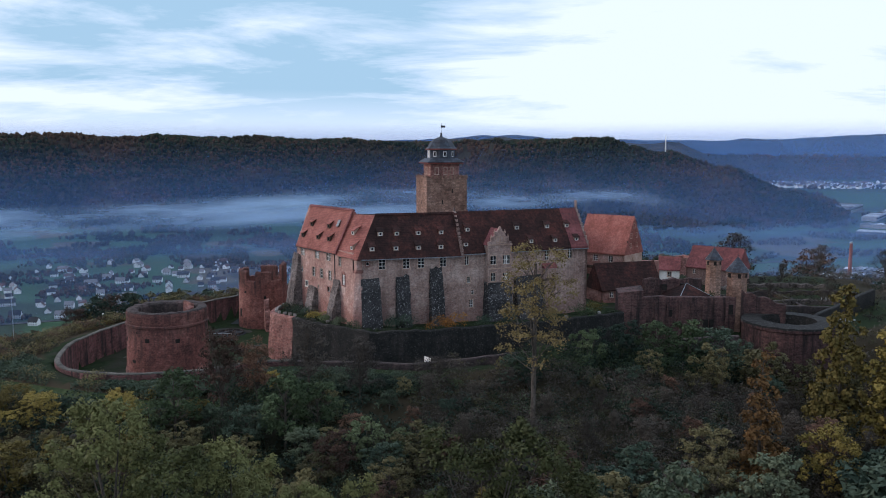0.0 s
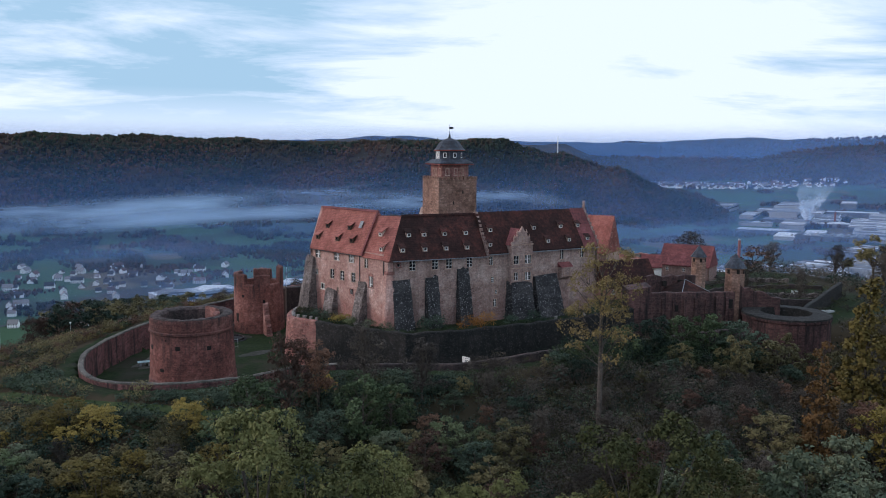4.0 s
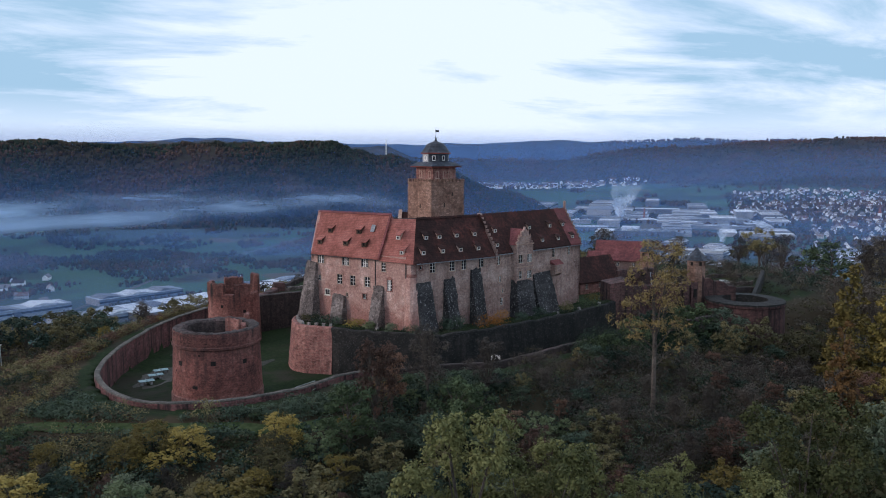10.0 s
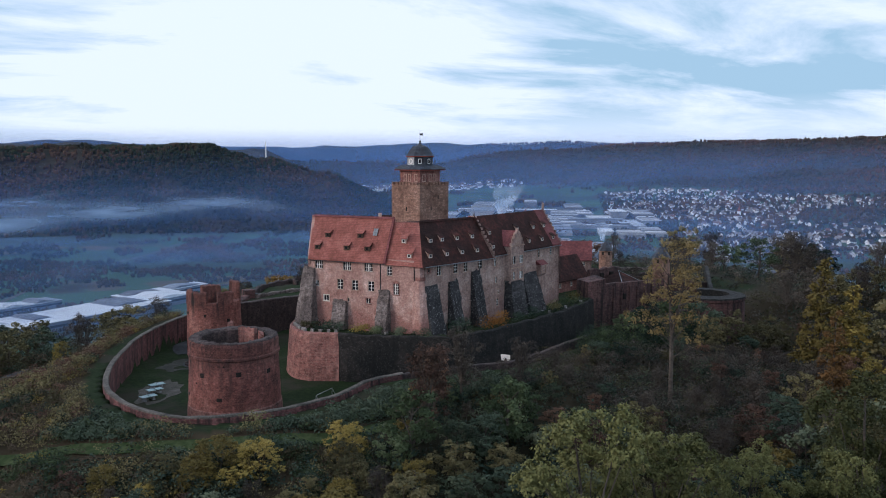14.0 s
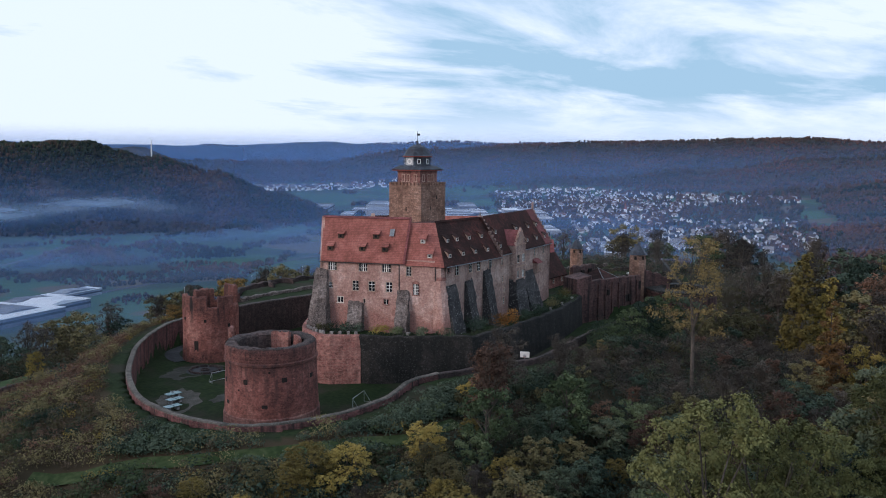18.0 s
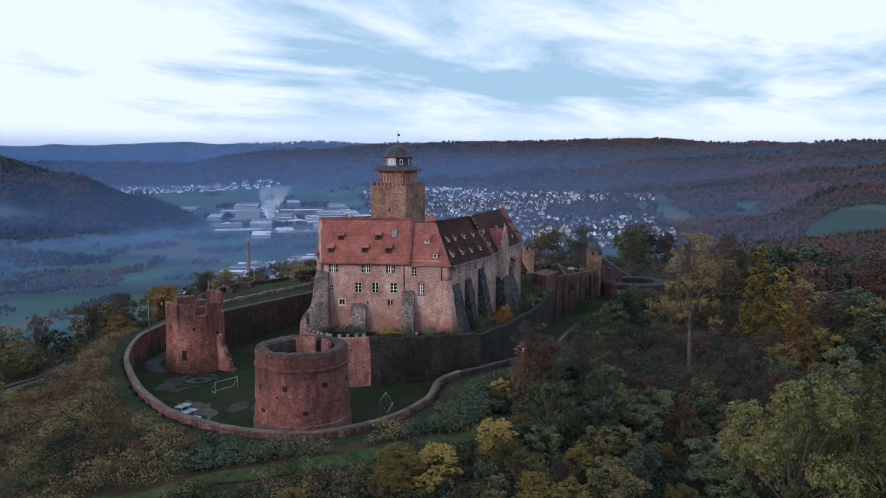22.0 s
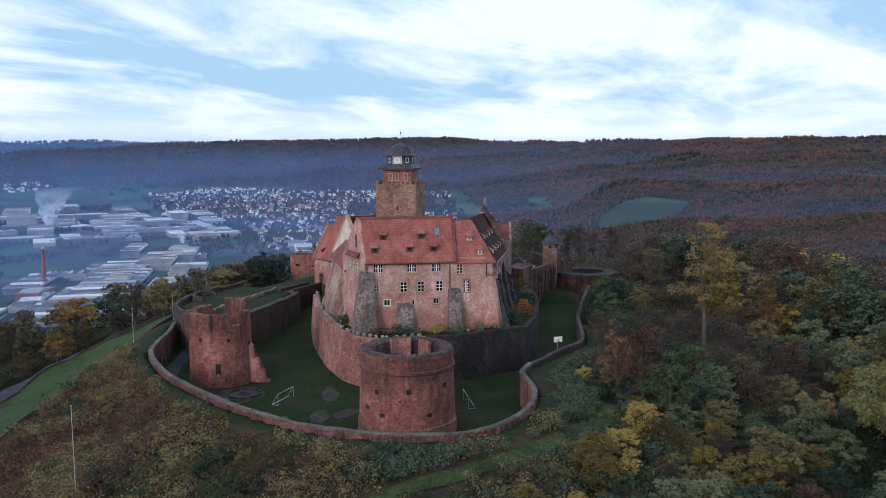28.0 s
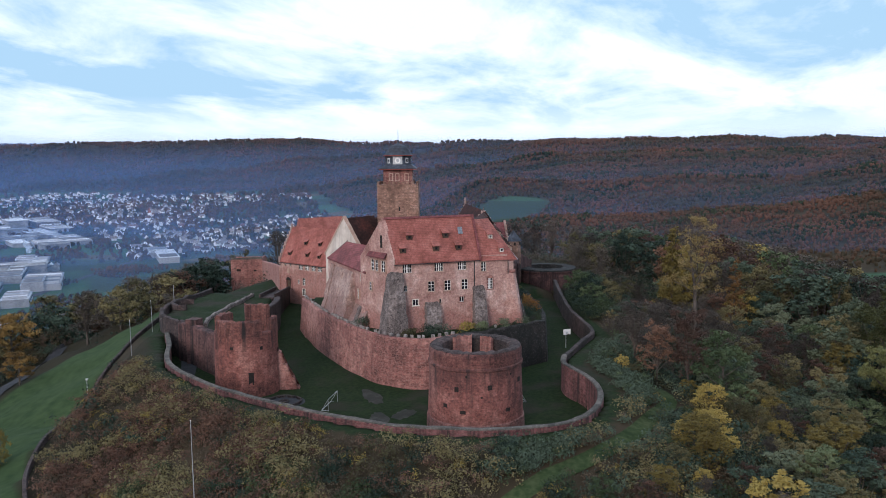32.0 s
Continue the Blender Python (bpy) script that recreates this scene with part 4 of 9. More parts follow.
# west wing
west_wing = tagged(new("palace_west_wing"), "pink sandstone castle wing with steep orange-red tiled roof", "castle building", group="castle buildings")
west_wing.matrix_world = frame_of(west_origin, D_WEST)
EAVE_W, RIDGE_W, BASE = 26.5, 33.7, 11.8
SEAM = WW - 7.6
top_win = [(2.5, 25.0), (8.85, 25.0), (13.6, 25.0)]
mid_win = [(7.3, 21.0), (10.6, 21.0), (14.15, 21.0)]
openings = [(x, z, 1.75, 2.3) for x, z in top_win] + [(x, z, 1.25, 1.9) for x, z in mid_win]
openings += [(2.1, 20.9, 0.75, 1.1), (18.1, 24.2, 1.0, 1.75), (19.5, 20.8, 1.15, 2.1), (4.1, 18.1, 1.1, 1.1), (9.1, 18.05, 0.4, 0.8), (13.5, 18.1, 0.95, 1.0)]
part("wall", pierced_wall(WW - 1.6, BASE, EAVE_W - 0.1, openings), PLASTER, west_wing)
for x, z in top_win:
    window(west_wing, x, z, 1.75, 2.3, 4, 3)
for x, z in mid_win:
    window(west_wing, x, z, 1.25, 1.9, 2, 3)
window(west_wing, 2.1, 20.9, 0.75, 1.1, 2, 2)
window(west_wing, 18.1, 24.2, 1.0, 1.75, 2, 3)
window(west_wing, 4.1, 18.1, 1.1, 1.1, 2, 1, GABLE_PLASTER)
window(west_wing, 9.1, 18.05, 0.4, 0.8, 1, 1)
window(west_wing, 13.5, 18.1, 0.95, 1.0, 2, 1, RED_STONE)
arch = window(west_wing, 19.5, 20.8, 1.15, 2.1, 3, 4, RED_STONE)
part("arch_head", hull([(19.5 + math.cos(a) * 0.74, y, 21.83 + math.sin(a) * 0.6) for a in np.linspace(0, math.pi, 9) for y in (-0.06, 0.2)]), RED_STONE, west_wing)
bm = bmesh.new()
add_box(bm, -2.4, 10.5, BASE, SEAM, 11.2, 25.9)
part("rear_wall", bm, PLASTER, west_wing)
NG = [(0.0, 0.0), (-1.156, 3.7), (-3.5, 11.2)]   # plan of the slanting north gable
pitch = 0.95
roof = part("roof", hull([(SEAM + 0.15, -0.45, EAVE_W - pitch), (SEAM + 0.15, -0.45, EAVE_W - 0.65), (SEAM + 0.15, 3.7, RIDGE_W + 0.25), (SEAM + 0.15, 11.3, 26.0), (SEAM + 0.15, 11.3, 25.7),
                          (0.3, -0.45, EAVE_W - pitch), (0.3, -0.45, EAVE_W - 0.65), (-0.8, 3.7, RIDGE_W + 0.25), (-3.2, 11.5, 26.0), (-3.2, 11.5, 25.7)]), ROOF_RED, west_wing, "orange-red plain tile roof")
part("ridge_tiles", hull([(x, 3.7 + y, RIDGE_W + z) for x in (-0.8, SEAM + 0.2) for y, z in ((-0.28, 0.12), (0.28, 0.12), (0, 0.5))]), ROOF_MID, west_wing)
part("eaves_gutter", box(-0.2, -0.56, EAVE_W - 1.05, SEAM, -0.42, EAVE_W - 0.93), IRON, west_wing)
for x in (SEAM - 1.1, WW - 1.55):
    part("downpipe", box(x, -0.14, BASE + 1, x + 0.13, -0.01, EAVE_W - 0.9), IRON, west_wing)
part("roof_step", hull([(SEAM + dx, y, z) for dx in (-0.15, 0.3) for y, z in ((-0.5, EAVE_W - 0.9), (-0.5, EAVE_W - 0.4), (3.6, RIDGE_W + 0.1), (3.6, RIDGE_W + 0.55))]), ROOF_MID, west_wing)
# north gable of the wing, with a tall niche and two windows on its lower wall
bm = bmesh.new()
add_hull(bm, [(px + dx, py, z) for dx in (-0.08, 0.6) for (px, py), z in ((NG[0], BASE - 1.5), (NG[2], BASE - 1.5), (NG[0], EAVE_W - 0.1), (NG[2], 26.2), (NG[1], RIDGE_W + 0.4))])
part("gable_wall", bm, PLASTER, west_wing)
slant = math.atan2(-3.5, 11.2)
for t, z, w, h in ((0.27, 24.9, 1.3, 2.1), (0.46, 24.9, 1.1, 2.1), (0.58, 24.9, 1.1, 2.1), (0.66, 20.6, 0.8, 1.6)):
    ob = window(west_wing, 0, 0, w, h, 2, 3)
    ob.matrix_local = Matrix.Translation((NG[2][0] * t - 0.34, NG[2][1] * t, z)) @ Matrix.Rotation(-math.pi / 2 - slant, 4, "Z")
ob = part("niche", box(-0.35, -0.02, -1.2, 0.35, 0.05, 1.2), HOLE, west_wing)
ob.matrix_local = Matrix.Translation((-1.32, 3.9, 29.6)) @ Matrix.Rotation(-math.pi / 2 - slant, 4, "Z")
ob = part("pent_roof", hull([(x, y, z) for x in (0, 6.2) for y, z in ((0.1, 27.5), (-0.8, 26.5), (-0.8, 26.65), (0.1, 27.75))]), ROOF_MID, west_wing)
ob.matrix_local = Matrix.Translation((-2.5, 8.1, 0)) @ Matrix.Rotation(-math.pi / 2 - slant, 4, "Z")
for x, y, z in ((3.6, 2.15, 29.9), (10.9, 2.15, 30.0)):
    shed_dormer(west_wing, x, y - 0.55, z, 0.95)
for x, z in ((1.9, 27.6), (8.5, 27.7), (13.1, 27.7)):
    shed_dormer(west_wing, x, 0.35, z, 0.95)
part("roof_light", hull([(x, y, z) for x in (13.6, 14.5) for y, z in ((1.75, 30.6), (1.75, 30.75), (2.35, 31.8), (2.35, 31.95))]), LEAD, west_wing)
rough_pier(west_wing, [(-3.0, 2.4), (-2.6, -2.3), (-0.4, -3.0), (2.0, -2.7), (2.2, 0.4), (0.4, 2.6)], [(-0.9, 1.6), (-0.8, -0.5), (0.2, -0.65), (1.5, -0.55), (1.6, 0.4), (0.3, 1.7)], BASE - 0.6, 24.0, GREY_RUBBLE, 4)
rough_buttress(west_wing, 7.4, 3.1, BASE, 17.8, 1.9, 0.7, GREY_RUBBLE, 5)
rough_buttress(west_wing, 17.0, 2.5, BASE, 20.3, 2.7, 0.3, GREY_RUBBLE, 6)
part("corner_pier", hull([(WW - 1.9, -0.05, BASE), (WW + 0.9, -1.9, BASE), (WW + 2.6, 0.4, BASE), (WW, 2.2, BASE), (WW - 1.9, -0.05, 22.6), (WW - 0.5, -0.25, 22.6), (WW + 0.35, 0.4, 22.6), (WW - 0.2, 2.0, 22.6)]), PLASTER, west_wing)
part("corner_wall", prism([(WW - 1.65, 0), (WW - 0.35, -0.02), (WW + 0.12, 0.75), (WW - 0.2, 1.9), (WW - 1.65, 1.9)], BASE, EAVE_W - 0.6), PLASTER, west_wing)
part("corner_bracket", prism([(WW - 1.2, -0.22), (WW - 0.2, -0.3), (WW + 0.5, 0.6), (WW + 0.2, 1.6), (WW - 1.2, 1.6)], 22.7, 23.3), RED_STONE, west_wing)
part("string_course", prism([(WW - 1.6, -0.12), (WW - 0.3, -0.16), (WW + 0.26, 0.72), (WW, 1.8), (WW - 1.6, 1.8)], 25.0, 25.35), RED_STONE, west_wing)

# south range, two lengths meeting at a fire wall
def south_range(name, origin, along, length, eave, ridge, ridge_y, label):
    ob = tagged(new(name), label, "castle building", group="castle buildings")
    ob.matrix_world = frame_of(origin, along)
    return ob


south1 = south_range("palace_south_range", CORNER, D_SOUTH, 20.5, 26, 33.2, 5, "grey-rose plastered castle range with dark lichen-covered tile roof")
L1, E1, R1 = 20.6, 26.0, 33.2
win1 = [(4.67, 24.2), (9.36, 24.2), (12.3, 24.2), (16.7, 24.3)]
part("wall", pierced_wall(L1, BASE, E1 - 0.1, [(x, z, 1.25, 1.9) for x, z in win1] + [(1.9, 24.4, 0.6, 0.6)], x0=0.9), SOUTH_WALL, south1)
for x, z in win1:
    window(south1, x, z, 1.25, 1.9, 2, 3)
window(south1, 1.9, 24.4, 0.6, 0.6, 1, 1, RED_STONE)
part("rear_wall", box(4, 9.4, BASE, L1, 10.1, E1), SOUTH_WALL, south1)
to_south = south1.matrix_world.inverted() @ west_wing.matrix_world
seam_eave, seam_ridge = to_south @ Vector((SEAM + 0.1, -0.45, EAVE_W - 1.1)), to_south @ Vector((SEAM + 0.1, 3.6, RIDGE_W - 0.5))
seam_rear = to_south @ Vector((SEAM + 0.1, 7.4, EAVE_W - 1.0))
corner_roof = [seam_eave, seam_ridge, seam_rear, Vector((-0.2, -0.5, E1 - 0.75)), Vector((1.6, -0.55, E1 - 0.75)), Vector((L1, -0.5, E1 - 0.7)), Vector((L1, 10.2, E1 - 0.7)), Vector((4.4, 5.0, R1 - 0.1)), Vector((L1, 5.0, R1))]
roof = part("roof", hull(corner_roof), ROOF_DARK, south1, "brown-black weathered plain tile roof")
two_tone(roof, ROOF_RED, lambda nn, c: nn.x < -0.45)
part("ridge_tiles", hull([(x, 5.0 + y, R1 + z) for x in (4.4, L1) for y, z in ((-0.25, -0.1), (0.25, -0.1), (0, 0.28))]), ROOF_DARK, south1)
part("eaves_gutter", box(0.6, -0.66, E1 - 0.86, L1, -0.5, E1 - 0.72), LEAD, south1)
for x in (4.9, 8.1, 12.4, 17.0):
    shed_dormer(south1, x, 2.35, 29.3, 0.85, ROOF_DARK, True)
for x in (2.9, 7.5, 11.9, 16.4):
    shed_dormer(south1, x, 0.45, 26.7, 0.85, ROOF_DARK, True)
for u, y, z in ((20.3, 1.9, 29.6), (22.1, 0.55, 27.0)):
    ob = shed_dormer(west_wing, u, y - 0.25, z - 0.2, 0.85, ROOF_RED, True)
rough_buttress(south1, 2.3, 3.9, BASE, 21.4, 3.0, 0.35, DARK_RUBBLE, 1)
rough_buttress(south1, 8.6, 2.7, BASE, 21.9, 2.7, 0.3, DARK_RUBBLE, 2)
rough_buttress(south1, 15.2, 2.6, BASE, 23.2, 2.9, 0.3, DARK_RUBBLE, 3)
stepped_gable(south1, (L1 - 0.4, -0.45, 10.45), E1 - 0.2, R1 + 0.3, SOUTH_WALL, 10, 0.5, 0.0, "fire_wall")
part("finial", hull([(L1 - 0.35 + dx, 5 + dy, R1 + dz) for dx, dy, dz in ((0, -0.2, 0), (0.4, -0.2, 0), (0, 0.2, 0), (0.4, 0.2, 0), (0.2, 0, 1.5))]), GREY_RUBBLE, south1)

O2 = (CORNER[0] + D_SOUTH[0] * 20.5, CORNER[1] + D_SOUTH[1] * 20.5)
south2 = south_range("palace_east_range", O2, (0.926, 0.378), 28.8, 26.2, 33.4, 4.6, "sandstone castle range with patchy dark tile roof and stepped gable")
L2, E2, R2 = 28.8, 26.3, 33.3
win2 = [(1.0, 24.3, 0.9, 1.7), (19.0, 24.5, 0.9, 2.0), (24.5, 24.6, 0.9, 2.0), (1.4, 20.5, 0.7, 1.2), (2.3, 18.0, 0.5, 0.9), (2.0, 15.8, 0.8, 1.5)]
part("wall", pierced_wall(L2, BASE, E2 - 0.1, win2, x0=0.02), SOUTH_WALL, south2)
for x, z, w, h in win2:
    window(south2, x, z, w, h, 2 if w > 0.6 else 1, 3)
part("rear_wall", box(0, 8.5, BASE, L2, 9.2, E2), SOUTH_WALL, south2)
roof = part("roof", gable_roof(L2 - 0.3, 9.2, E2, R2, x0=0.2), ROOF_DARK, south2, "patchy red and black weathered tile roof")
part("end_patch", hull([(x, y, z) for x in (24.6, L2 - 0.25) for y, z in ((-0.5, E2 - 0.75), (-0.5, E2 - 0.35), (4.6, R2 + 0.2), (4.6, R2 + 0.34))]), ROOF_MID, south2, "newer red tiles beside the gable")
part("end_wall", hull([(x, y, z) for x in (L2 - 0.6, L2) for y, z in ((0, BASE), (9.2, BASE), (0, E2), (9.2, E2), (4.6, R2))]), SOUTH_WALL, south2)
stepped_gable(south2, (L2 - 0.35, -0.1, 9.3), E2, R2, SOUTH_WALL, 8, 0.55, 1.9)
part("eaves_gutter", box(0.3, -0.62, E2 - 0.84, L2, -0.47, E2 - 0.7), LEAD, south2)
for x in (2.2, 13.2, 20.3, 25.0):
    shed_dormer(south2, x, 2.1, 29.7, 0.85, ROOF_DARK, True)
for x in (1.0, 15.6, 21.2, 26.3):
    shed_dormer(south2, x, 0.35, 27.0, 0.85, ROOF_DARK, True)
# projecting bay with a stepped and scrolled gable
BX0, BW = 4.9, 5.2
bay_win = ((1.15, 24.3, 1.3, 1.7), (4.05, 24.3, 1.6, 1.7), (1.15, 21.0, 1.0, 1.6), (4.05, 20.9, 1.6, 1.6))
bay = part("bay_wall", pierced_wall(BW, BASE, 27.3, list(bay_win), 0.6), SOUTH_WALL, south2)
bay.location = (BX0, -1.5, 0)
for x, z, w, h in bay_win:
    window(south2, BX0 + x, z, w, h, 4 if w > 1.5 else 2, 2, depth=-1.5)
for x in (BX0, BX0 + BW - 0.5):
    part("bay_cheek", box(x, -0.9, BASE, x + 0.5, 0.4, 27.2), SOUTH_WALL, south2)
scroll = [(0, 27.3), (BW, 27.3), (5.1, 27.9), (4.6, 28.0), (4.45, 28.8), (3.85, 29.0), (3.65, 29.8), (3.1, 30.0), (2.6, 30.9), (2.1, 30.0), (1.55, 29.8), (1.35, 29.0), (0.75, 28.8), (0.6, 28.0), (0.1, 27.9)]
bm = bmesh.new()
fr = [bm.verts.new((BX0 + x, -1.5, z)) for x, z in scroll]
bk = [bm.verts.new((BX0 + x, -1.0, z)) for x, z in scroll]
bm.faces.new(fr)
bm.faces.new(list(reversed(bk)))
for k in range(len(scroll)):
    bm.faces.new((fr[k - 1], bk[k - 1], bk[k], fr[k]))
part("scrolled_gable", bm, SOUTH_WALL, south2)
for x in (0.75, 1.45, 3.75, 4.45):
    part("gable_pinnacle", hull([(BX0 + x + dx, -1.25 + dy, 28.7 + (0.9 if 1 < x < 4 else 0) + dz) for dx, dy, dz in ((-0.16, -0.16, 0), (0.16, -0.16, 0), (-0.16, 0.16, 0), (0.16, 0.16, 0), (0, 0, 0.75))]), STONE_TRIM, south2)
for z in (24.0 - 1.5, 27.2):
    part("string_course", box(BX0 - 0.1, -1.62, z, BX0 + BW + 0.1, -1.46, z + 0.2), STONE_TRIM, south2)
window(south2, BX0 + 2.15, 28.3, 0.55, 0.95, 1, 2, depth=-1.5)
window(south2, BX0 + 3.05, 28.3, 0.55, 0.95, 1, 2, depth=-1.5)
part("bay_roof", hull([(BX0 - 0.2, -1.2, 27.2), (BX0 + BW + 0.2, -1.2, 27.2), (BX0 + BW / 2, -1.0, 30.4), (BX0 + BW / 2, 3.4, 30.4), (BX0 - 0.2, 2.0, 27.2), (BX0 + BW + 0.2, 2.0, 27.2)]), ROOF_MID, south2)
rough_buttress(south2, BX0 + BW / 2, 5.6, BASE, 19.6, 2.7, 1.6, DARK_RUBBLE, 8)
part("oriel", hull([(x, y, z) for x in (18.2, 20.8) for y, z in ((0, 19.2), (-1.1, 19.9), (-1.1, 22.0), (0, 22.0))]), SOUTH_WALL, south2)
part("oriel_roof", hull([(x, y, z) for x in (17.9, 21.1) for y, z in ((0, 22.0), (-1.35, 21.95), (0, 22.9))]), ROOF_MID, south2)
window(south2, 19.5, 21.0, 1.5, 1.5, 3, 2, depth=-1.15)
rough_buttress(south2, 14.6, 6.4, BASE, 20.4, 3.3, 0.4, DARK_RUBBLE, 7)

# keep
keep_ob = tagged(new("castle_keep"), "square brown ashlar keep with battlements, gallery and slate dome", "tower", group="castle towers")
ka = Vector((2.16, 171.05))
kb = Vector((10.9, 173.33))
keep_ob.matrix_world = frame_of(ka, kb - ka)
K = 9.03
part("shaft", prism([(0, 0), (K, 0), (K, K), (0, K)], BASE, 39.6), KEEP_STONE, keep_ob)
for k in range(9):
    for (x, y) in ((k, 0), (k, K - 0.45), (0, k), (K - 0.45, k)):
        if (x, y) in ((0, 0), (8, 0), (0, 8)) and k and x == 0:
            continue
        part("merlon", box(x + 0.03 * (k % 3), y, 39.6, x + (0.62 if y in (0, K - 0.45) else 0.45), y + (0.45 if y in (0, K - 0.45) else 0.62), 40.25), KEEP_STONE, keep_ob)
for x, z in ((3.4, 34.2), (5.6, 36.5)):
    part("arrow_slit", box(x, -0.03, z, x + 0.25, 0.05, z + 0.8), HOLE, keep_ob)
part("arrow_slit", box(-0.03, 4.0, 33.8, 0.05, 4.3, 34.8), HOLE, keep_ob)
g0, g1 = 1.35, K - 1.35
part("gallery", prism([(g0, g0), (g1, g0), (g1, g1), (g0, g1)], 39.6, 43.1), RED_STONE, keep_ob, "red sandstone upper storey")
for u in (2.6, 4.6, 6.0):
    ob = window(keep_ob, u, 41.2, 0.6, 1.4, 1, 2, STONE_TRIM, depth=g0)
    ob = window(keep_ob, 0, 0, 0.6, 1.4, 1, 2, STONE_TRIM)
    ob.matrix_local = Matrix.Translation((g0, u, 41.2)) @ Matrix.Rotation(-math.pi / 2, 4, "Z")
mid = K / 2
e = mid - g0 + 0.95
part("skirt_roof", hull([(mid + sx * e, mid + sy * e, 43.0) for sx in (-1, 1) for sy in (-1, 1)] + [(mid + sx * e, mid + sy * e, 43.14) for sx in (-1, 1) for sy in (-1, 1)] + [(mid + sx * 2.9, mid + sy * 2.9, 43.95) for sx in (-1, 1) for sy in (-1, 1)]), SLATE, keep_ob, "slate skirt roof with dark red fascia")
part("fascia", prism([(mid - e + 0.06, mid - e + 0.06), (mid + e - 0.06, mid - e + 0.06), (mid + e - 0.06, mid + e - 0.06), (mid - e + 0.06, mid + e - 0.06)], 42.8, 43.0), RED_TIMBER, keep_ob)
octa = lambda r, z: [(mid + math.cos(math.pi / 8 + k * math.pi / 4) * r, mid + math.sin(math.pi / 8 + k * math.pi / 4) * r, z) for k in range(8)]
part("lantern", hull(octa(3.05, 43.6) + octa(3.05, 45.85)), SLATE, keep_ob, "slate-hung octagonal lantern")
part("cornice", hull(octa(3.5, 45.8) + octa(3.5, 46.0)), RED_TIMBER, keep_ob)
for k in range(8):
    a = k * math.pi / 4
    m = Matrix.Translation((mid, mid, 0)) @ Matrix.Rotation(a, 4, "Z")
    bm = bmesh.new()
    wide = 1.05 if k == 4 else 0.36
    add_box(bm, 2.80, -wide, 44.25 if wide < 0.5 else 44.0, 2.86, wide, 45.4 if wide < 0.5 else 45.7, m)
    lw = part("lantern_window", bm, WHITE_PAINT if wide < 0.5 else CONCRETE, keep_ob)
    bm = bmesh.new()
    if wide < 0.5:
        add_box(bm, 2.862, -0.24, 44.4, 2.875, 0.24, 45.25, m)
        part("pane", bm, GLASS, lw)
    else:
        for q in range(16):
            t = q * math.pi / 8
            add_box(bm, 2.862, math.cos(t) * 0.5 - 0.13, 44.85 + math.sin(t) * 0.5 - 0.13, 2.885, math.cos(t) * 0.5 + 0.13, 44.85 + math.sin(t) * 0.5 + 0.13, m)
        part("clock_ring", bm, WHITE_PAINT, lw)
dome = bmesh.new()
rows_ = [(3.55, 46.0), (3.1, 46.35), (2.75, 46.9), (2.35, 47.5), (1.75, 48.05), (0.95, 48.4), (0.35, 48.6), (0.18, 49.1)]
loops = [[dome.verts.new(p) for p in octa(r, z)] for r, z in rows_]
for A, B in zip(loops, loops[1:]):
    for k in range(8):
        dome.faces.new((A[k - 1], A[k], B[k], B[k - 1]))
dome.faces.new(loops[-1])
part("dome", dome, SLATE, keep_ob, "bell-shaped slate dome")
bm = bmesh.new()
lathe_cone(bm, 0.05, 0.03, 49.0, 51.6, 6, mid, mid)
lathe_cone(bm, 0.22, 0.22, 49.1, 49.4, 8, mid, mid)
part("finial_rod", bm, IRON, keep_ob)
part("weather_vane", box(mid - 0.1, mid - 0.02, 50.6, mid + 0.9, mid + 0.02, 51.05), IRON, keep_ob)

# north range: lean-to block, cream gable, long tiled block
NA_, NB_ = Vector((-18.9, 175.6)), Vector((36.5, 221.7))
north = tagged(new("palace_north_range"), "rose sandstone castle range with red tiled roofs and cream gable", "castle building", group="castle buildings")
north.matrix_world = frame_of(NB_, NA_ - NB_)
NL = (NA_ - NB_).length
nx = lambda s: NL - s
part("link_wall", prism([(45.2, 0), (45.2, 0.7), (12.6, 12.4), (12.4, 11.6)], 9.5, 17.2), PLASTER, north)
part("low_wall", pierced_wall(NL, BASE - 2, 23.0, [(nx(2.7), 21.6, 1.2, 1.5), (nx(4.7), 18.1, 0.9, 1.9)], x0=nx(26)), PLASTER, north)
window(north, nx(2.7), 21.6, 1.2, 1.5, 3, 2, depth=-0.26)
window(north, nx(4.7), 18.1, 0.9, 1.9, 2, 3, depth=-0.26)
part("low_roof", hull([(48.2, -0.8, 23.2), (NL + 0.3, -0.5, 22.8), (48.2, -0.8, 23.5), (NL + 0.3, -0.5, 23.1), (53.0, 2.3, 27.3), (NL - 2, 6.0, 27.0), (NL - 1, 6.0, 22.6), (52, 5.0, 22.6)]), ROOF_MID, north, "weathered red lean-to roof")
part("roof_kerb", hull([(48.0, -0.6, 23.5), (48.5, -0.6, 23.5), (48.0, -0.6, 23.1), (48.5, -0.6, 23.1), (52.8, 2.5, 27.6), (53.2, 2.5, 27.6), (52.8, 2.5, 27.0), (53.2, 2.5, 27.0)]), GREY_RUBBLE, north)
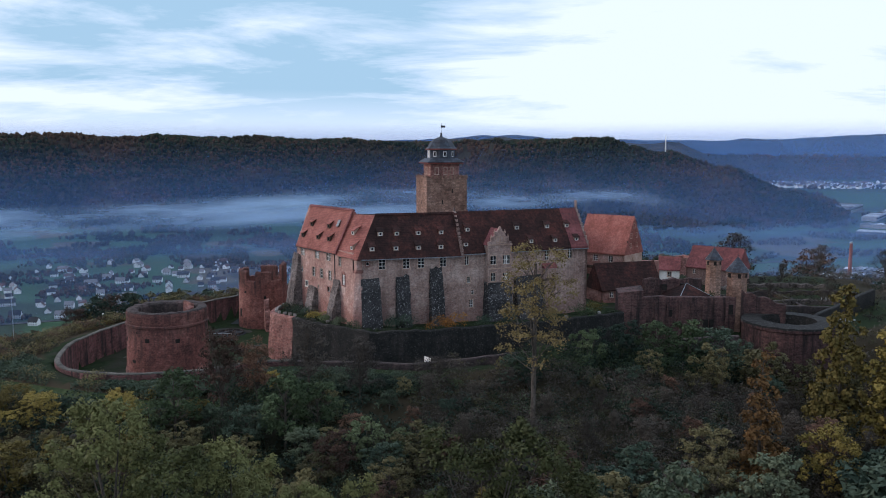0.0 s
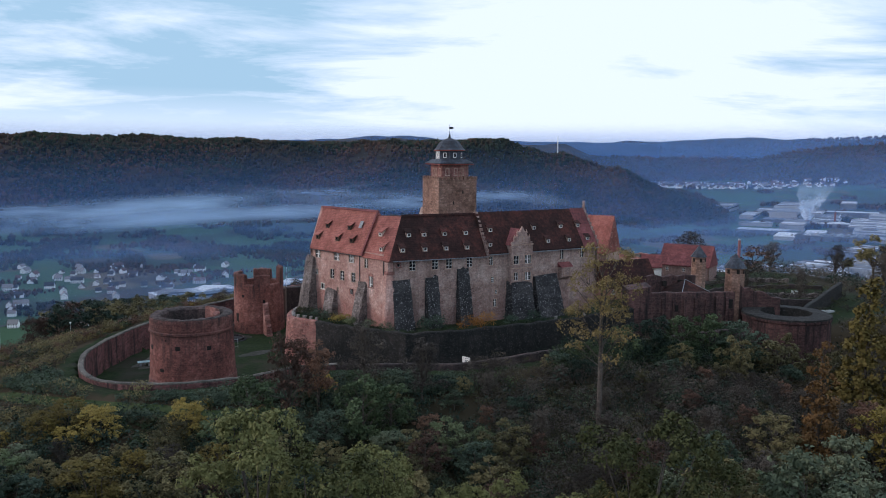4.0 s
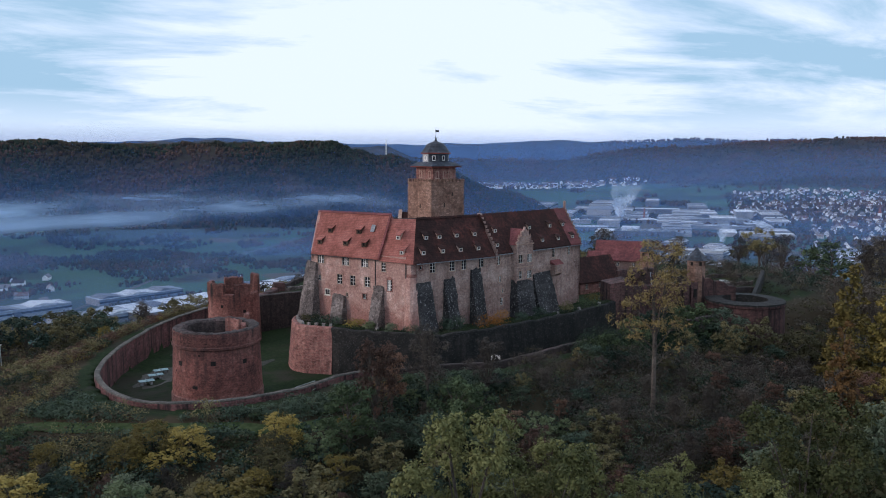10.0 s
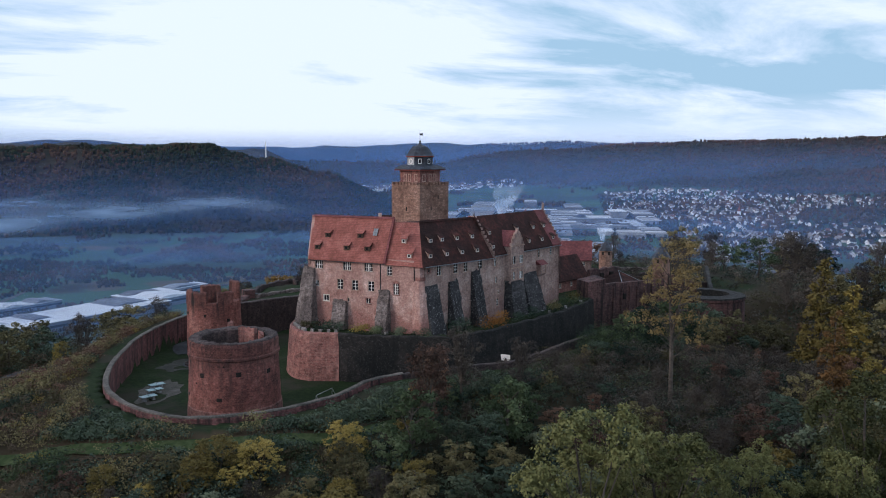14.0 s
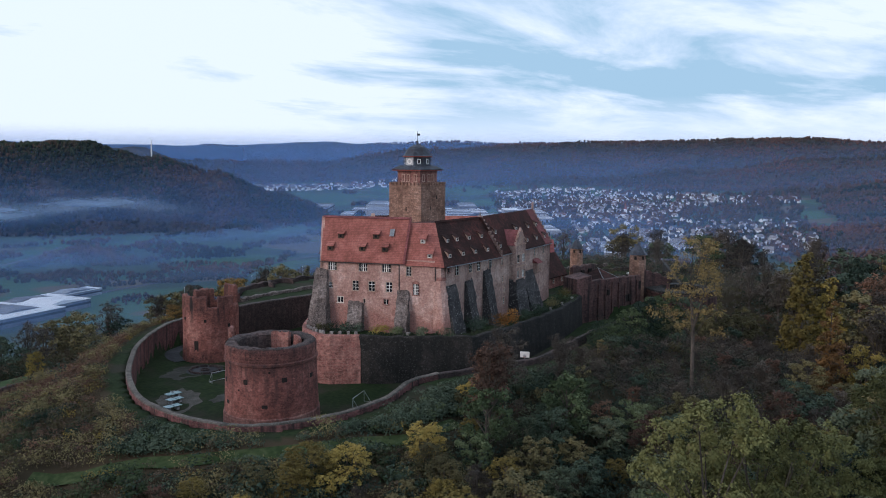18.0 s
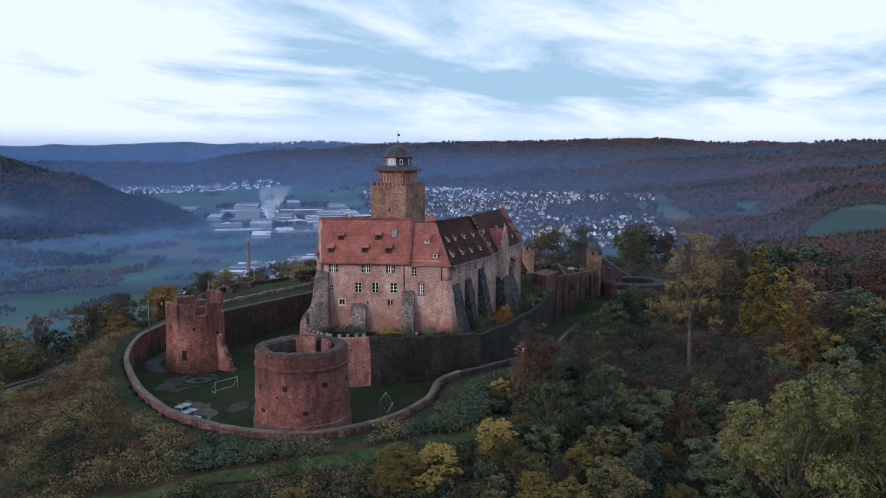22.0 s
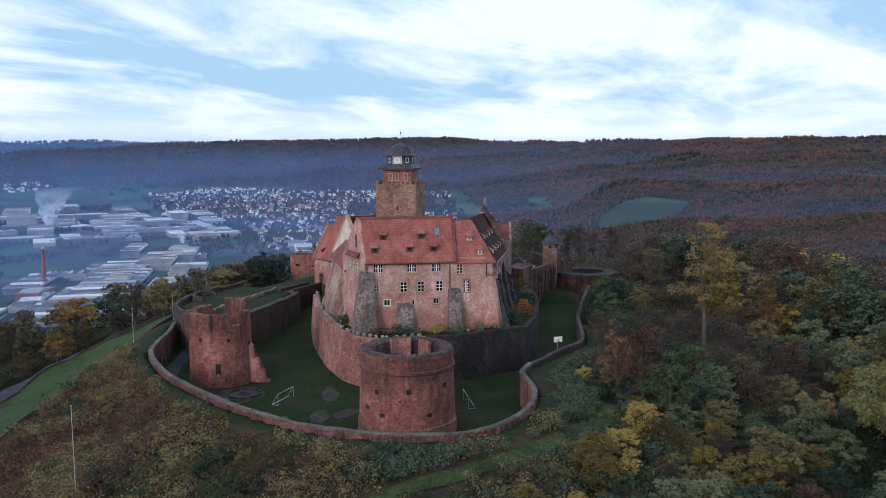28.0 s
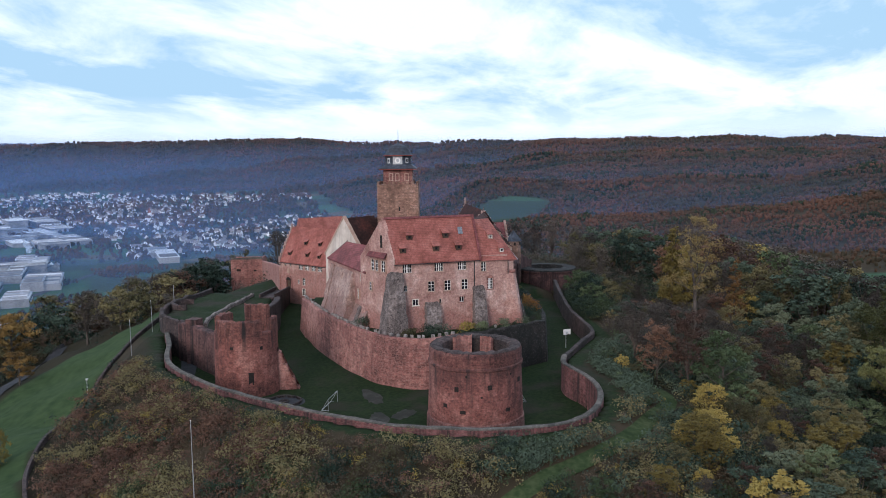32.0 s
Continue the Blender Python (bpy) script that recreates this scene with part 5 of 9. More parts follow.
# cream gable and the dark roof behind it, turned a little against the facade
skew = north.matrix_world.inverted() @ frame_of((0.83, 188.09), (-0.469, -0.883))
piece = part("cream_gable", hull([(x, y, z) for y in (0.0, 0.5) for x, z in ((-6.7, 15), (6.9, 15), (-6.7, 23.9), (6.9, 23.7), (0, 32.3))]), GABLE_PLASTER, north, "cream plastered gable wall")
piece.matrix_local = skew
for sx in (-1, 1):
    piece = part("gable_coping", hull([(sx * q, y, z) for y in (-0.15, 0.65) for q, z in ((6.95, 23.5), (6.95, 23.95), (0, 32.2), (0, 32.7))]), STONE_TRIM, north)
    piece.matrix_local = skew
piece = part("hall_roof", hull([(-6.9, 0.6, 23.6), (6.9, 0.6, 23.5), (0, 0.6, 32.2), (0, 9, 32.2), (-6.9, 9, 23.6), (6.9, 9, 23.5)]), ROOF_DARK, north, "dark tiled hall roof")
piece.matrix_local = skew
piece = part("hall_body", box(-6.2, 0.55, 12, 6.2, 8.8, 23.6), PLASTER, north)
piece.matrix_local = skew
# massive battered foot, ribbed
part("battered_footing", hull([(x, y, z) for x in (50.0, 63.8) for y, z in ((-3.5, 9.5), (0.2, 9.5), (-0.35, 21.6), (0.2, 22.4))]), SOUTH_WALL, north)
part("battered_footing", hull([(x, y, z) for x in (63.7, NL + 0.6) for y, z in ((-2.8, 9.5), (0.2, 9.5), (-0.25, 15.4), (0.2, 16.0))]), SOUTH_WALL, north)
for k, (x, w, z1, o) in enumerate(((50.8, 2.2, 22.0, 4.1), (54.2, 1.5, 19.6, 3.9), (57.3, 2.2, 21.4, 4.0), (60.8, 1.6, 18.4, 3.9), (63.6, 2.0, 20.8, 3.8), (68.6, 1.7, 15.6, 3.2))):
    rough_buttress(north, x, w, 9.6, z1, o, 0.45, GREY_RUBBLE if k % 2 else SOUTH_WALL, 20 + k)

# gate range: the block with the arched door at the end of the bridge
gate_range = tagged(new("palace_gate_range"), "rose sandstone castle range with arched gate and red tiled roof", "castle building", group="castle buildings")
gate_range.matrix_world = frame_of((37.3, 222.0), (-0.424, -0.906))
GL, GE, GR = 20.5, 17.8, 26.3
gate_win = [(2.1, 16.9, 0.7, 1.6), (4.3, 16.8, 0.7, 1.6), (8.6, 16.4, 1.7, 1.9), (11.3, 16.4, 1.7, 1.9), (13.9, 16.4, 1.7, 1.9), (16.4, 16.4, 1.7, 1.9), (7.6, 12.0, 0.6, 1.1), (9.8, 12.2, 1.1, 1.9), (9.7, 9.3, 1.1, 1.7)]
door_hole = (3.4, 11.0, 2.0, 3.2)
part("wall", pierced_wall(GL, 3.0, GE - 0.1, gate_win + [door_hole]), PLASTER, gate_range)
for x, z, w, h in gate_win:
    window(gate_range, x, z, w, h, 4 if w > 1.5 else 2, 3, GABLE_PLASTER if z < 10 else STONE_TRIM)
part("gate_leaf", box(2.4, 0.35, 9.4, 4.4, 0.5, 12.6), TIMBER, gate_range, "dark timber gate leaf")
for sx in (-1, 1):
    part("gate_jamb", box(3.4 + sx * 1.25 - 0.25, -0.12, 9.4, 3.4 + sx * 1.25 + 0.25, 0.3, 12.2), RED_STONE, gate_range)
part("gate_arch", hull([(3.4 + math.cos(a) * 1.5, y, 12.3 + math.sin(a) * 1.1) for a in np.linspace(0, math.pi, 9) for y in (-0.14, 0.3)]), RED_STONE, gate_range)
part("gate_arch_hollow", hull([(3.4 + math.cos(a) * 1.0, y, 12.2 + math.sin(a) * 0.75) for a in np.linspace(0, math.pi, 9) for y in (-0.16, 0.2)]), HOLE, gate_range)
part("coat_of_arms", box(2.9, -0.1, 14.0, 3.9, 0.05, 15.4), STONE_TRIM, gate_range)
part("rear_wall", box(0, 8.3, 3.0, GL, 9.0, GE), PLASTER, gate_range)
for x in (0.0, GL - 0.6):
    part("end_wall", hull([(x + dx, y, z) for dx in (0.0, 0.6) for y, z in ((0.7, 3.0), (8.3, 3.0), (0.0, GE), (9.0, GE), (4.5, GR - 0.2))]), PLASTER, gate_range)
part("roof", gable_roof(GL, 9.0, GE, GR, x0=0.5), ROOF_RED, gate_range, "orange-red tile roof with small dormers")
stepped_gable(gate_range, (-0.25, -0.5, 9.5), GE - 0.2, GR + 0.2, SOUTH_WALL, 9, 0.6, 0.9)
for x, y, z in ((3.5, 0.35, 19.0), (10.8, 0.35, 19.0), (15.6, 0.35, 18.9), (8.5, 2.0, 22.0), (14.3, 2.0, 22.0)):
    shed_dormer(gate_range, x, y, z, 0.9)
part("eaves_gutter", box(0, -0.62, GE - 1.0, GL, -0.47, GE - 0.86), IRON, gate_range)

# keep-side hall with timber framing, seen over the low roof
hall = tagged(new("timber_framed_house"), "half-timbered house with dark tile roof and white infill", "house", group="castle buildings")
hall.matrix_world = frame_of((9.6, 189.0), (-0.35, -0.937))
part("wall", prism([(0, 0), (9, 0), (9, 5), (0, 5)], BASE, 27), WHITE_PAINT, hall)
part("roof", gable_roof(9, 5, 27, 31.4), ROOF_DARK, hall)
for x in (0.4, 2.4, 4.4, 6.4, 8.4):
    part("timber_post", box(x, -0.06, 22, x + 0.3, 0.02, 27), TIMBER, hall)
for x in (0.4, 4.4):
    part("timber_brace", hull([(x, -0.07, 24.4), (x + 0.3, -0.07, 24.4), (x + 2.0, -0.07, 26.9), (x + 2.3, -0.07, 26.9), (x, 0.01, 24.4), (x + 0.3, 0.01, 24.4), (x + 2.0, 0.01, 26.9), (x + 2.3, 0.01, 26.9)]), TIMBER, hall)

# east house with the bright roof and half-timbered gable
east = tagged(new("east_castle_house"), "castle house with orange tile roof, rose wall and half-timbered gable", "house", group="castle buildings")
east.matrix_world = frame_of((58 - 0.757 * 14 - 0.654 * 5.2, 211.7 + 0.654 * 14 - 0.757 * 5.2), (0.757, -0.654))
part("wall", pierced_wall(14, 9, 19.0, [(x, 17.0, 1.3, 1.6) for x in (2, 5.5, 10)]), PLASTER, east)
for x in (2, 5.5, 10):
    window(east, x, 17.0, 1.3, 1.6, 2, 3)
part("roof", gable_roof(14, 10.4, 19.0, 28.1), ROOF_RED, east, "bright orange tile roof")
part("gable_wall", hull([(x, y, z) for x in (13.4, 14.05) for y, z in ((0, 9), (10.4, 9), (0, 19), (10.4, 19), (5.2, 27.9))]), STONE_TRIM, east)
for z, a, b in ((19.2, 0.2, 10.2), (22.0, 1.8, 8.6), (24.8, 3.5, 6.9)):
    part("timber_beam", box(14.06, a, z, 14.14, b, z + 0.3), TIMBER, east)
for y in (1.2, 3.2, 5.1, 7.0, 9.0):
    part("timber_post", box(14.06, y, 19.5, 14.13, y + 0.28, 22.0), TIMBER, east)
for y, z in ((3.4, 23.2), (6.6, 23.2), (5.1, 25.8), (3.3, 20.6), (6.9, 20.6), (5.1, 16.6)):
    ob = window(east, 0, 0, 0.8, 1.1, 2, 2)
    ob.matrix_local = Matrix.Translation((14.1, y, z)) @ Matrix.Rotation(math.pi / 2, 4, "Z")
part("end_wall", hull([(x, y, z) for x in (0, 0.6) for y, z in ((0, 9), (10.4, 9), (0, 19), (10.4, 19), (5.2, 27.9))]), PLASTER, east)
part("rear_wall", box(0, 9.8, 9, 14, 10.4, 19), PLASTER, east)
part("jetty", box(0, -0.9, 14.2, 14, 0, 14.9), TIMBER, east)

# long low barn and small houses of the outer ward
def small_house(name, x, y, along, length, depth, z0, ze, zr, wall, roof, label, windows=2):
    ob = tagged(new(name), label, "house", group="outer ward houses")
    ob.matrix_world = frame_of((x, y), along)
    holes = [(length * (k + 0.5) / max(windows, 1), ze - 1.4, 0.8, 1.1) for k in range(windows)]
    part("wall", pierced_wall(length, z0, ze, holes, 0.5), wall, ob)
    part("rear_wall", box(0, depth - 0.5, z0, length, depth, ze), wall, ob)
    for xx in (0, length - 0.5):
        part("gable_wall", hull([(xx + dx, yy, z) for dx in (0.0, 0.5) for yy, z in ((0, z0), (depth, z0), (0, ze), (depth, ze), (depth / 2, zr - 0.15))]), wall, ob)
    part("roof", gable_roof(length, depth, ze, zr, 0.4), roof, ob)
    for h in holes:
        window(ob, *h, 2, 2)
    return ob


small_house("barn", 77.3 - 0.66 * 4.5, 220.6 - 0.75 * 4.5, (0.75, -0.66), 14.2, 9, 9, 14.2, 19.3, SOUTH_WALL, ROOF_MID, "long barn with weathered red tile roof", 3)
small_house("white_cottage", 61.5, 199.5, (0.95, -0.3), 5, 4.5, 9, 16.0, 18.6, WHITE_PAINT, ROOF_MID, "small white half-timbered cottage with red roof", 1)
small_house("lean_to_house", 40.5, 171.5, (0.96, 0.28), 15, 7, 9, 15.5, 20.5, RED_STONE, ROOF_DARK, "low sandstone house with dark tile roof", 3)


def turret(x, y, r, z0, ze, zt, label):
    ob = tagged(empty("stair_turret", x, y, 0), label, "turret", group="castle turrets")
    bm = bmesh.new()
    lathe_cone(bm, r * 1.05, r, z0, ze, 8)
    part("shaft", bm, KEEP_STONE, ob)
    bm = bmesh.new()
    lathe_cone(bm, r * 1.2, 0.06, ze - 0.1, zt, 8)
    part("roof", bm, SLATE, ob, "pointed grey slate roof")
    bm = bmesh.new()
    lathe_cone(bm, 0.05, 0.02, zt - 0.1, zt + 0.8, 6)
    part("finial", bm, IRON, ob)
    for a in (-100, -160, -50):
        m = Matrix.Rotation(radians(a), 4, "Z")
        bm = bmesh.new()
        add_box(bm, r * 0.9, -0.3, ze - 1.3, r * 0.99, 0.3, ze - 0.4, m)
        part("turret_opening", bm, HOLE, ob)
    return ob


turret(70.4, 185.8, 1.8, 9, 20.2, 22.9, "octagonal stone stair turret with slate cap")
turret(66.3, 161.2, 2.1, 3, 21.0, 24.0, "octagonal stone turret with slate cap on the curtain wall")

# big round bastion tower in the moat
BX, BY, BR = -46.5, 147.6, 7.2
bast = tagged(empty("round_bastion", BX, BY, 0), "large round red sandstone bastion tower, roofless, with mossy parapet", "tower", group="castle towers")
part("plinth", tube([(BR + 0.55, 2.6), (BR + 0.44, 5.35), (BR + 0.4, 5.55), (BR + 0.2, 5.7)], seg=64, wobble=0.03), PLINTH_STONE, bast, "darker plinth with a set-back course")
part("shaft", tube([(BR + 0.28, 5.5), (BR + 0.27, 5.7), (BR - 0.02, 13.6), (BR + 0.2, 13.75), (BR + 0.2, 14.1), (BR, 14.2)], seg=64, wobble=0.03), BASTION_STONE, bast)
part("parapet", tube([(BR, 14.15), (BR + 0.04, 15.9), (BR - 0.12, 16.35)], seg=72, wobble=0.05, seed=3), PARAPET_STONE, bast, "rain-stained parapet")
part("parapet_top", tube([(BR - 0.1, 16.3), (BR - 0.45, 16.55), (BR - 1.6, 16.45), (BR - 1.95, 16.1), (BR - 2.0, 13.4)], seg=72, wobble=0.13, seed=6), DARK_STONE, bast, "mossy rubble wall top")
part("inner_floor", tube([(BR - 1.98, 13.6), (BR - 2.2, 12.5), (0.0, 12.2)], seg=40, wobble=0.08, seed=4), DARK_STONE, bast)
for a, z, w, h in ((-150, 11.3, 0.5, 0.5), (-102, 11.6, 0.55, 0.5), (-126, 7.6, 0.6, 0.35), (178, 7.6, 0.6, 0.35), (-60, 11.4, 0.55, 0.5), (170, 11.0, 0.45, 0.5), (-205, 8.3, 0.5, 0.4), (-135, 14.95, 0.45, 0.3), (-85, 14.95, 0.45, 0.3), (-180, 14.95, 0.45, 0.3), (-160, 9.9, 0.2, 0.2), (-120, 12.9, 0.2, 0.2), (-178, 13.0, 0.2, 0.2)):
    m = Matrix.Rotation(radians(a), 4, "Z")
    bm = bmesh.new()
    rr = BR + 0.28 - (z - 5.7) * 0.037
    add_box(bm, rr - 0.5, -w * 0.72, z - h * 0.72, rr + 0.03, w * 0.72, z + h * 0.72, m)
    part("gun_port", bm, HOLE, bast)
part("inner_stair_wall", tube([(4.7, 12.3), (4.7, 16.6), (4.1, 16.9), (4.0, 12.3)], seg=10, arc=(radians(20), radians(62)), wobble=0.16, seed=5), RED_STONE, bast)
part("inner_stair_wall", tube([(4.8, 12.3), (4.8, 16.4), (4.2, 16.7), (4.1, 12.3)], seg=8, arc=(radians(-25), radians(2)), wobble=0.16, seed=7), RED_STONE, bast)

# ruined round tower
RX, RY, RRr = -37.4, 192.2, 5.6
ruin = tagged(empty("ruined_tower", RX, RY, 0), "broken roofless round tower of red sandstone", "tower", group="castle towers")
part("shell", tube([(RRr + 0.3, 2.8), (RRr + 0.1, 8), (RRr, 14.7), (RRr - 0.2, 15.0), (RRr - 1.2, 14.9), (RRr - 1.3, 3.4)], seg=56, wobble=0.12, seed=2), RUIN_STONE, ruin)
for a0, a1, zt in ((-216, -122, 17.3), (-97, -58, 17.2), (-24, 30, 18.6), (58, 106, 17.4)):
    part("broken_crown", tube([(RRr + 0.03, 14.3), (RRr - 0.02, zt - 0.3), (RRr - 0.3, zt), (RRr - 1.0, zt - 0.2), (RRr - 1.1, 14.3)], seg=max(8, (a1 - a0) // 5), arc=(radians(a0), radians(a1)), wobble=0.18, seed=int(zt * 10)), RUIN_STONE, ruin)
for a, z, w, h in ((-145, 7.0, 0.45, 1.1), (-125, 12.3, 0.25, 0.3), (-75, 11.0, 0.3, 0.4), (-178, 12.5, 0.25, 0.25)):
    m = Matrix.Rotation(radians(a), 4, "Z")
    bm = bmesh.new()
    add_box(bm, RRr - 0.7, -w, z - h, RRr + 0.16, w, z + h, m)
    part("doorway" if h > 1 else "loophole", bm, HOLE, ruin)
profile = [(4.6, 2.6), (9.6, 2.6), (9.4, 3.7), (8.7, 4.2), (8.5, 5.6), (7.6, 6.0), (7.2, 7.9), (6.4, 8.2), (6.2, 10.4), (5.4, 10.9), (4.6, 11.6)]
bm = bmesh.new()
fr = [bm.verts.new((x, -0.6, z)) for x, z in profile]
bk = [bm.verts.new((x, 0.6, z + 0.15)) for x, z in profile]
bm.faces.new(fr)
bm.faces.new(list(reversed(bk)))
for k in range(len(profile)):
    bm.faces.new((fr[k - 1], bk[k - 1], bk[k], fr[k]))
bmesh.ops.triangulate(bm, faces=bm.faces)
spur = part("broken_spur_wall", bm, RED_STONE, ruin)
spur.matrix_local = Matrix.Rotation(radians(-72), 4, "Z")

# flat ring tower in the south-east
FX, FY, FRr = 73.5, 152.5, 8.7
flat_tower = tagged(empty("low_round_tower", FX, FY, 0), "broad low round tower of dark sandstone with flat paved rim", "tower", group="castle towers")
part("shaft", tube([(FRr + 0.5, -6), (FRr, 11.4), (FRr + 0.22, 11.6), (FRr + 0.22, 12.1)], seg=56, wobble=0.05), LOW_TOWER_STONE, flat_tower)
part("rim", tube([(FRr + 0.22, 12.05), (FRr + 0.1, 12.45), (FRr - 3.6, 12.6), (FRr - 3.7, 10.2), (0, 10.0)], seg=56, wobble=0.06), BLACK_STONE, flat_tower, "dark flat stone rim")

# gatehouse stump north of the bridge
gate = tagged(new("gatehouse_stump"), "square red sandstone gatehouse stump without roof", "tower", group="castle towers")
gate.matrix_world = frame_of((80.0, 262.0), (3.2, -10.1))
part("wall", pierced_wall(10.6, -3, 11.4, [(2.6, 7.6, 1.5, 0.8), (8.2, 7.4, 1.1, 0.7)]), RED_STONE, gate)
part("side_wall", box(9.9, 0.7, -3, 10.6, 9, 11.6), RED_STONE, gate)
part("rear_wall", box(0, 9, -3, 10.6, 9.7, 11.2), RED_STONE, gate)
part("left_wall", box(0, 0.7, -3, 0.7, 9, 11.0), RED_STONE, gate)
part("wall_top", prism([(-0.05, -0.05), (10.65, -0.05), (10.65, 0.75), (-0.05, 0.75)], 11.35, [11.9, 12.2, 12.1, 11.8]), CAP_STONE, gate)
for x in (2.6, 8.2):
    part("gun_port", box(x - 0.7, 0.35, 7.1, x + 0.7, 0.6, 8.0), HOLE, gate)


# ---- curtain walls, moat walls, bridge ----
ring_line = smooth_line(RING, 1.3)
ring2_line = smooth_line(RING2, 1.6)
ring_wall = tagged(new("wall_ring"), "low mossy red sandstone wall round the moat edge", "wall", kind="structure")
# rain streaks, plus a darker base that holds the inner face's shade
part("ring_wall_section", ribbon_wall(ring_line, 0.85, lambda x, y, k: 2.6, lambda x, y, k: 9.0 + 0.05 * math.sin(k * 0.7), 0.09, 1), STAIN_SHADE_STONE, ring_wall)
part("coping", ribbon_wall([(x, y) for x, y in ring_line], 0.95, lambda x, y, k: 8.98, lambda x, y, k: 9.16 + 0.05 * math.sin(k * 0.7), 0.07, 2), CAP_STONE, ring_wall)
ring_wall2 = tagged(new("wall_moat_south"), "mossy sandstone wall along the south moat under trees", "wall", kind="structure")
part("moat_wall_section", ribbon_wall(ring2_line, 0.9, lambda x, y, k: 2.6, lambda x, y, k: 9.0 + 1.4 * min(max((x + 20) / 80, 0), 1), 0.1, 3), DARK_STONE, ring_wall2)

zw_line = smooth_line(ZWINGER[:6] + [(-26.6, 158.6), (-23.6, 156.0)], 1.2)
zw_south = smooth_line([(-23.6, 156.0)] + ZWINGER[6:9], 1.3)[:-1] + smooth_line(ZWINGER[8:], 1.4)
zwinger_west = tagged(new("wall_zwinger_west"), "tall curved red sandstone moat wall with small stone crenels", "wall", kind="structure")
part("wall_face", ribbon_wall(list(reversed(zw_line)), 1.1, lambda x, y, k: 2.6, lambda x, y, k: 12.75, 0.06, 4, 0.9), RED_STONE, zwinger_west)
zwinger_south = tagged(new("wall_zwinger_south"), "tall dark weathered moat wall, south-side shade mixed into its colour", "wall", kind="structure")
# dark stone, blackened further to put the south side's shade into its colour
part("wall_face", ribbon_wall(list(reversed(zw_south)), 1.1, lambda x, y, k: 1.6, lambda x, y, k: 12.75, 0.16, 5, 0.6), BLACK_STONE, zwinger_south)
CRENEL = surface("pale_weathered_stone", [(0.13, 0.115, 0.105), (0.22, 0.20, 0.185), (0.32, 0.30, 0.28)], 2.0, 0.5, bump=0.3)
bm_stone = []
rnd = random.Random(8)
for k in range(4):
    bm = bmesh.new()
    add_hull(bm, [(rnd.uniform(0.2, 0.34) * sx, rnd.uniform(0.2, 0.32) * sy, z + rnd.uniform(-0.05, 0.05)) for sx in (-1, 1) for sy in (-1, 1) for z in (-0.1, 0.42)])
    me = bpy.data.meshes.new("crenel_stone")
    bm.to_mesh(me)
    bm.free()
    me.materials.append(CRENEL)
    bm_stone.append(me)
for line, owner, step, keep in ((zw_line, zwinger_west, 1, 0.9), (zw_south, zwinger_south, 1, 0.12)):
    for k in range(0, len(line), step):
        if rnd.random() < keep:
            ob = part("crenel_stone", bm_stone[k % 4], None, owner)
            ob.location = (line[k][0] + rnd.uniform(0, 0.3), line[k][1] + rnd.uniform(0, 0.3), 12.8)
            ob.rotation_euler[2] = rnd.uniform(0, 3)
for line, owner, mat_, top in ((zw_line, zwinger_west, RED_STONE, 12.0), (zw_south, zwinger_south, BLACK_STONE, 12.0)):
    for k in range(3, len(line) - 2, 7):
        a, b = line[k - 1], line[k + 1]
        t = Vector((b[0] - a[0], b[1] - a[1], 0)).normalized()
        out = Vector((-t.y, t.x, 0)) * -1
        p = Vector((*line[k], 0))
        part("pilaster", hull([p + t * s * 0.35 + out * o + Vector((0, 0, z)) for s in (-1, 1) for o, z in ((-0.2, 2.2), (0.55, 2.2), (0.1, top), (-0.2, top))]), mat_, owner)

# retaining wall of the north terrace, its parapets, and the bridge to the gate
terrace = tagged(new("wall_north_terrace"), "dark retaining wall of the grassed north terrace", "wall", kind="structure")
TERR = [(-31.5, 198.8), (-22, 202), (-8, 205.5), (6, 209), (13, 212)]
part("retaining_wall", ribbon_wall(list(reversed(smooth_line(TERR, 1.5))), 1.5, lambda x, y, k: 2.6, lambda x, y, k: 11.6 + 0.03 * k, 0.08, 9), DARK_STONE, terrace)
part("inner_parapet", ribbon_wall(smooth_line([(-22, 209.5), (-14, 213), (2, 216), (14, 218)], 1.1), 0.8, lambda x, y, k: 10.5, lambda x, y, k: 12.0, 0.22, 10), GREY_RUBBLE, terrace)
part("outer_parapet", ribbon_wall(smooth_line([(-21, 215), (-14, 225), (0, 231), (18, 232)], 1.1), 0.9, lambda x, y, k: 4, lambda x, y, k: 12.1, 0.3, 11), DARK_STONE, terrace)
part("end_wall", ribbon_wall(smooth_line([(-31.5, 198.8), (-25, 208), (-21, 215)], 1.1), 1.9, lambda x, y, k: 2.6, lambda x, y, k: 12.0, 0.25, 16), WARD_STONE, terrace)
part("end_pier", hull([(-23.6 + dx, 211.5 + dy, z) for dx in (-1.3, 1.3) for dy in (-1.2, 1.2) for z in (3, 13.2)]), WARD_STONE, terrace)
part("round_parapet", tube([(4.2, 10), (4.2, 12.3), (3.6, 12.4), (3.6, 10)], seg=16, arc=(radians(20), radians(200)), wobble=0.15), DARK_STONE, terrace).location = (-2, 226, 0)
bridge = tagged(new("stone_bridge"), "arched dark stone bridge across the moat to the castle gate", "bridge")
bridge.matrix_world = frame_of((13.0, 211.5), (0.955, 0.297))
bm = bmesh.new()
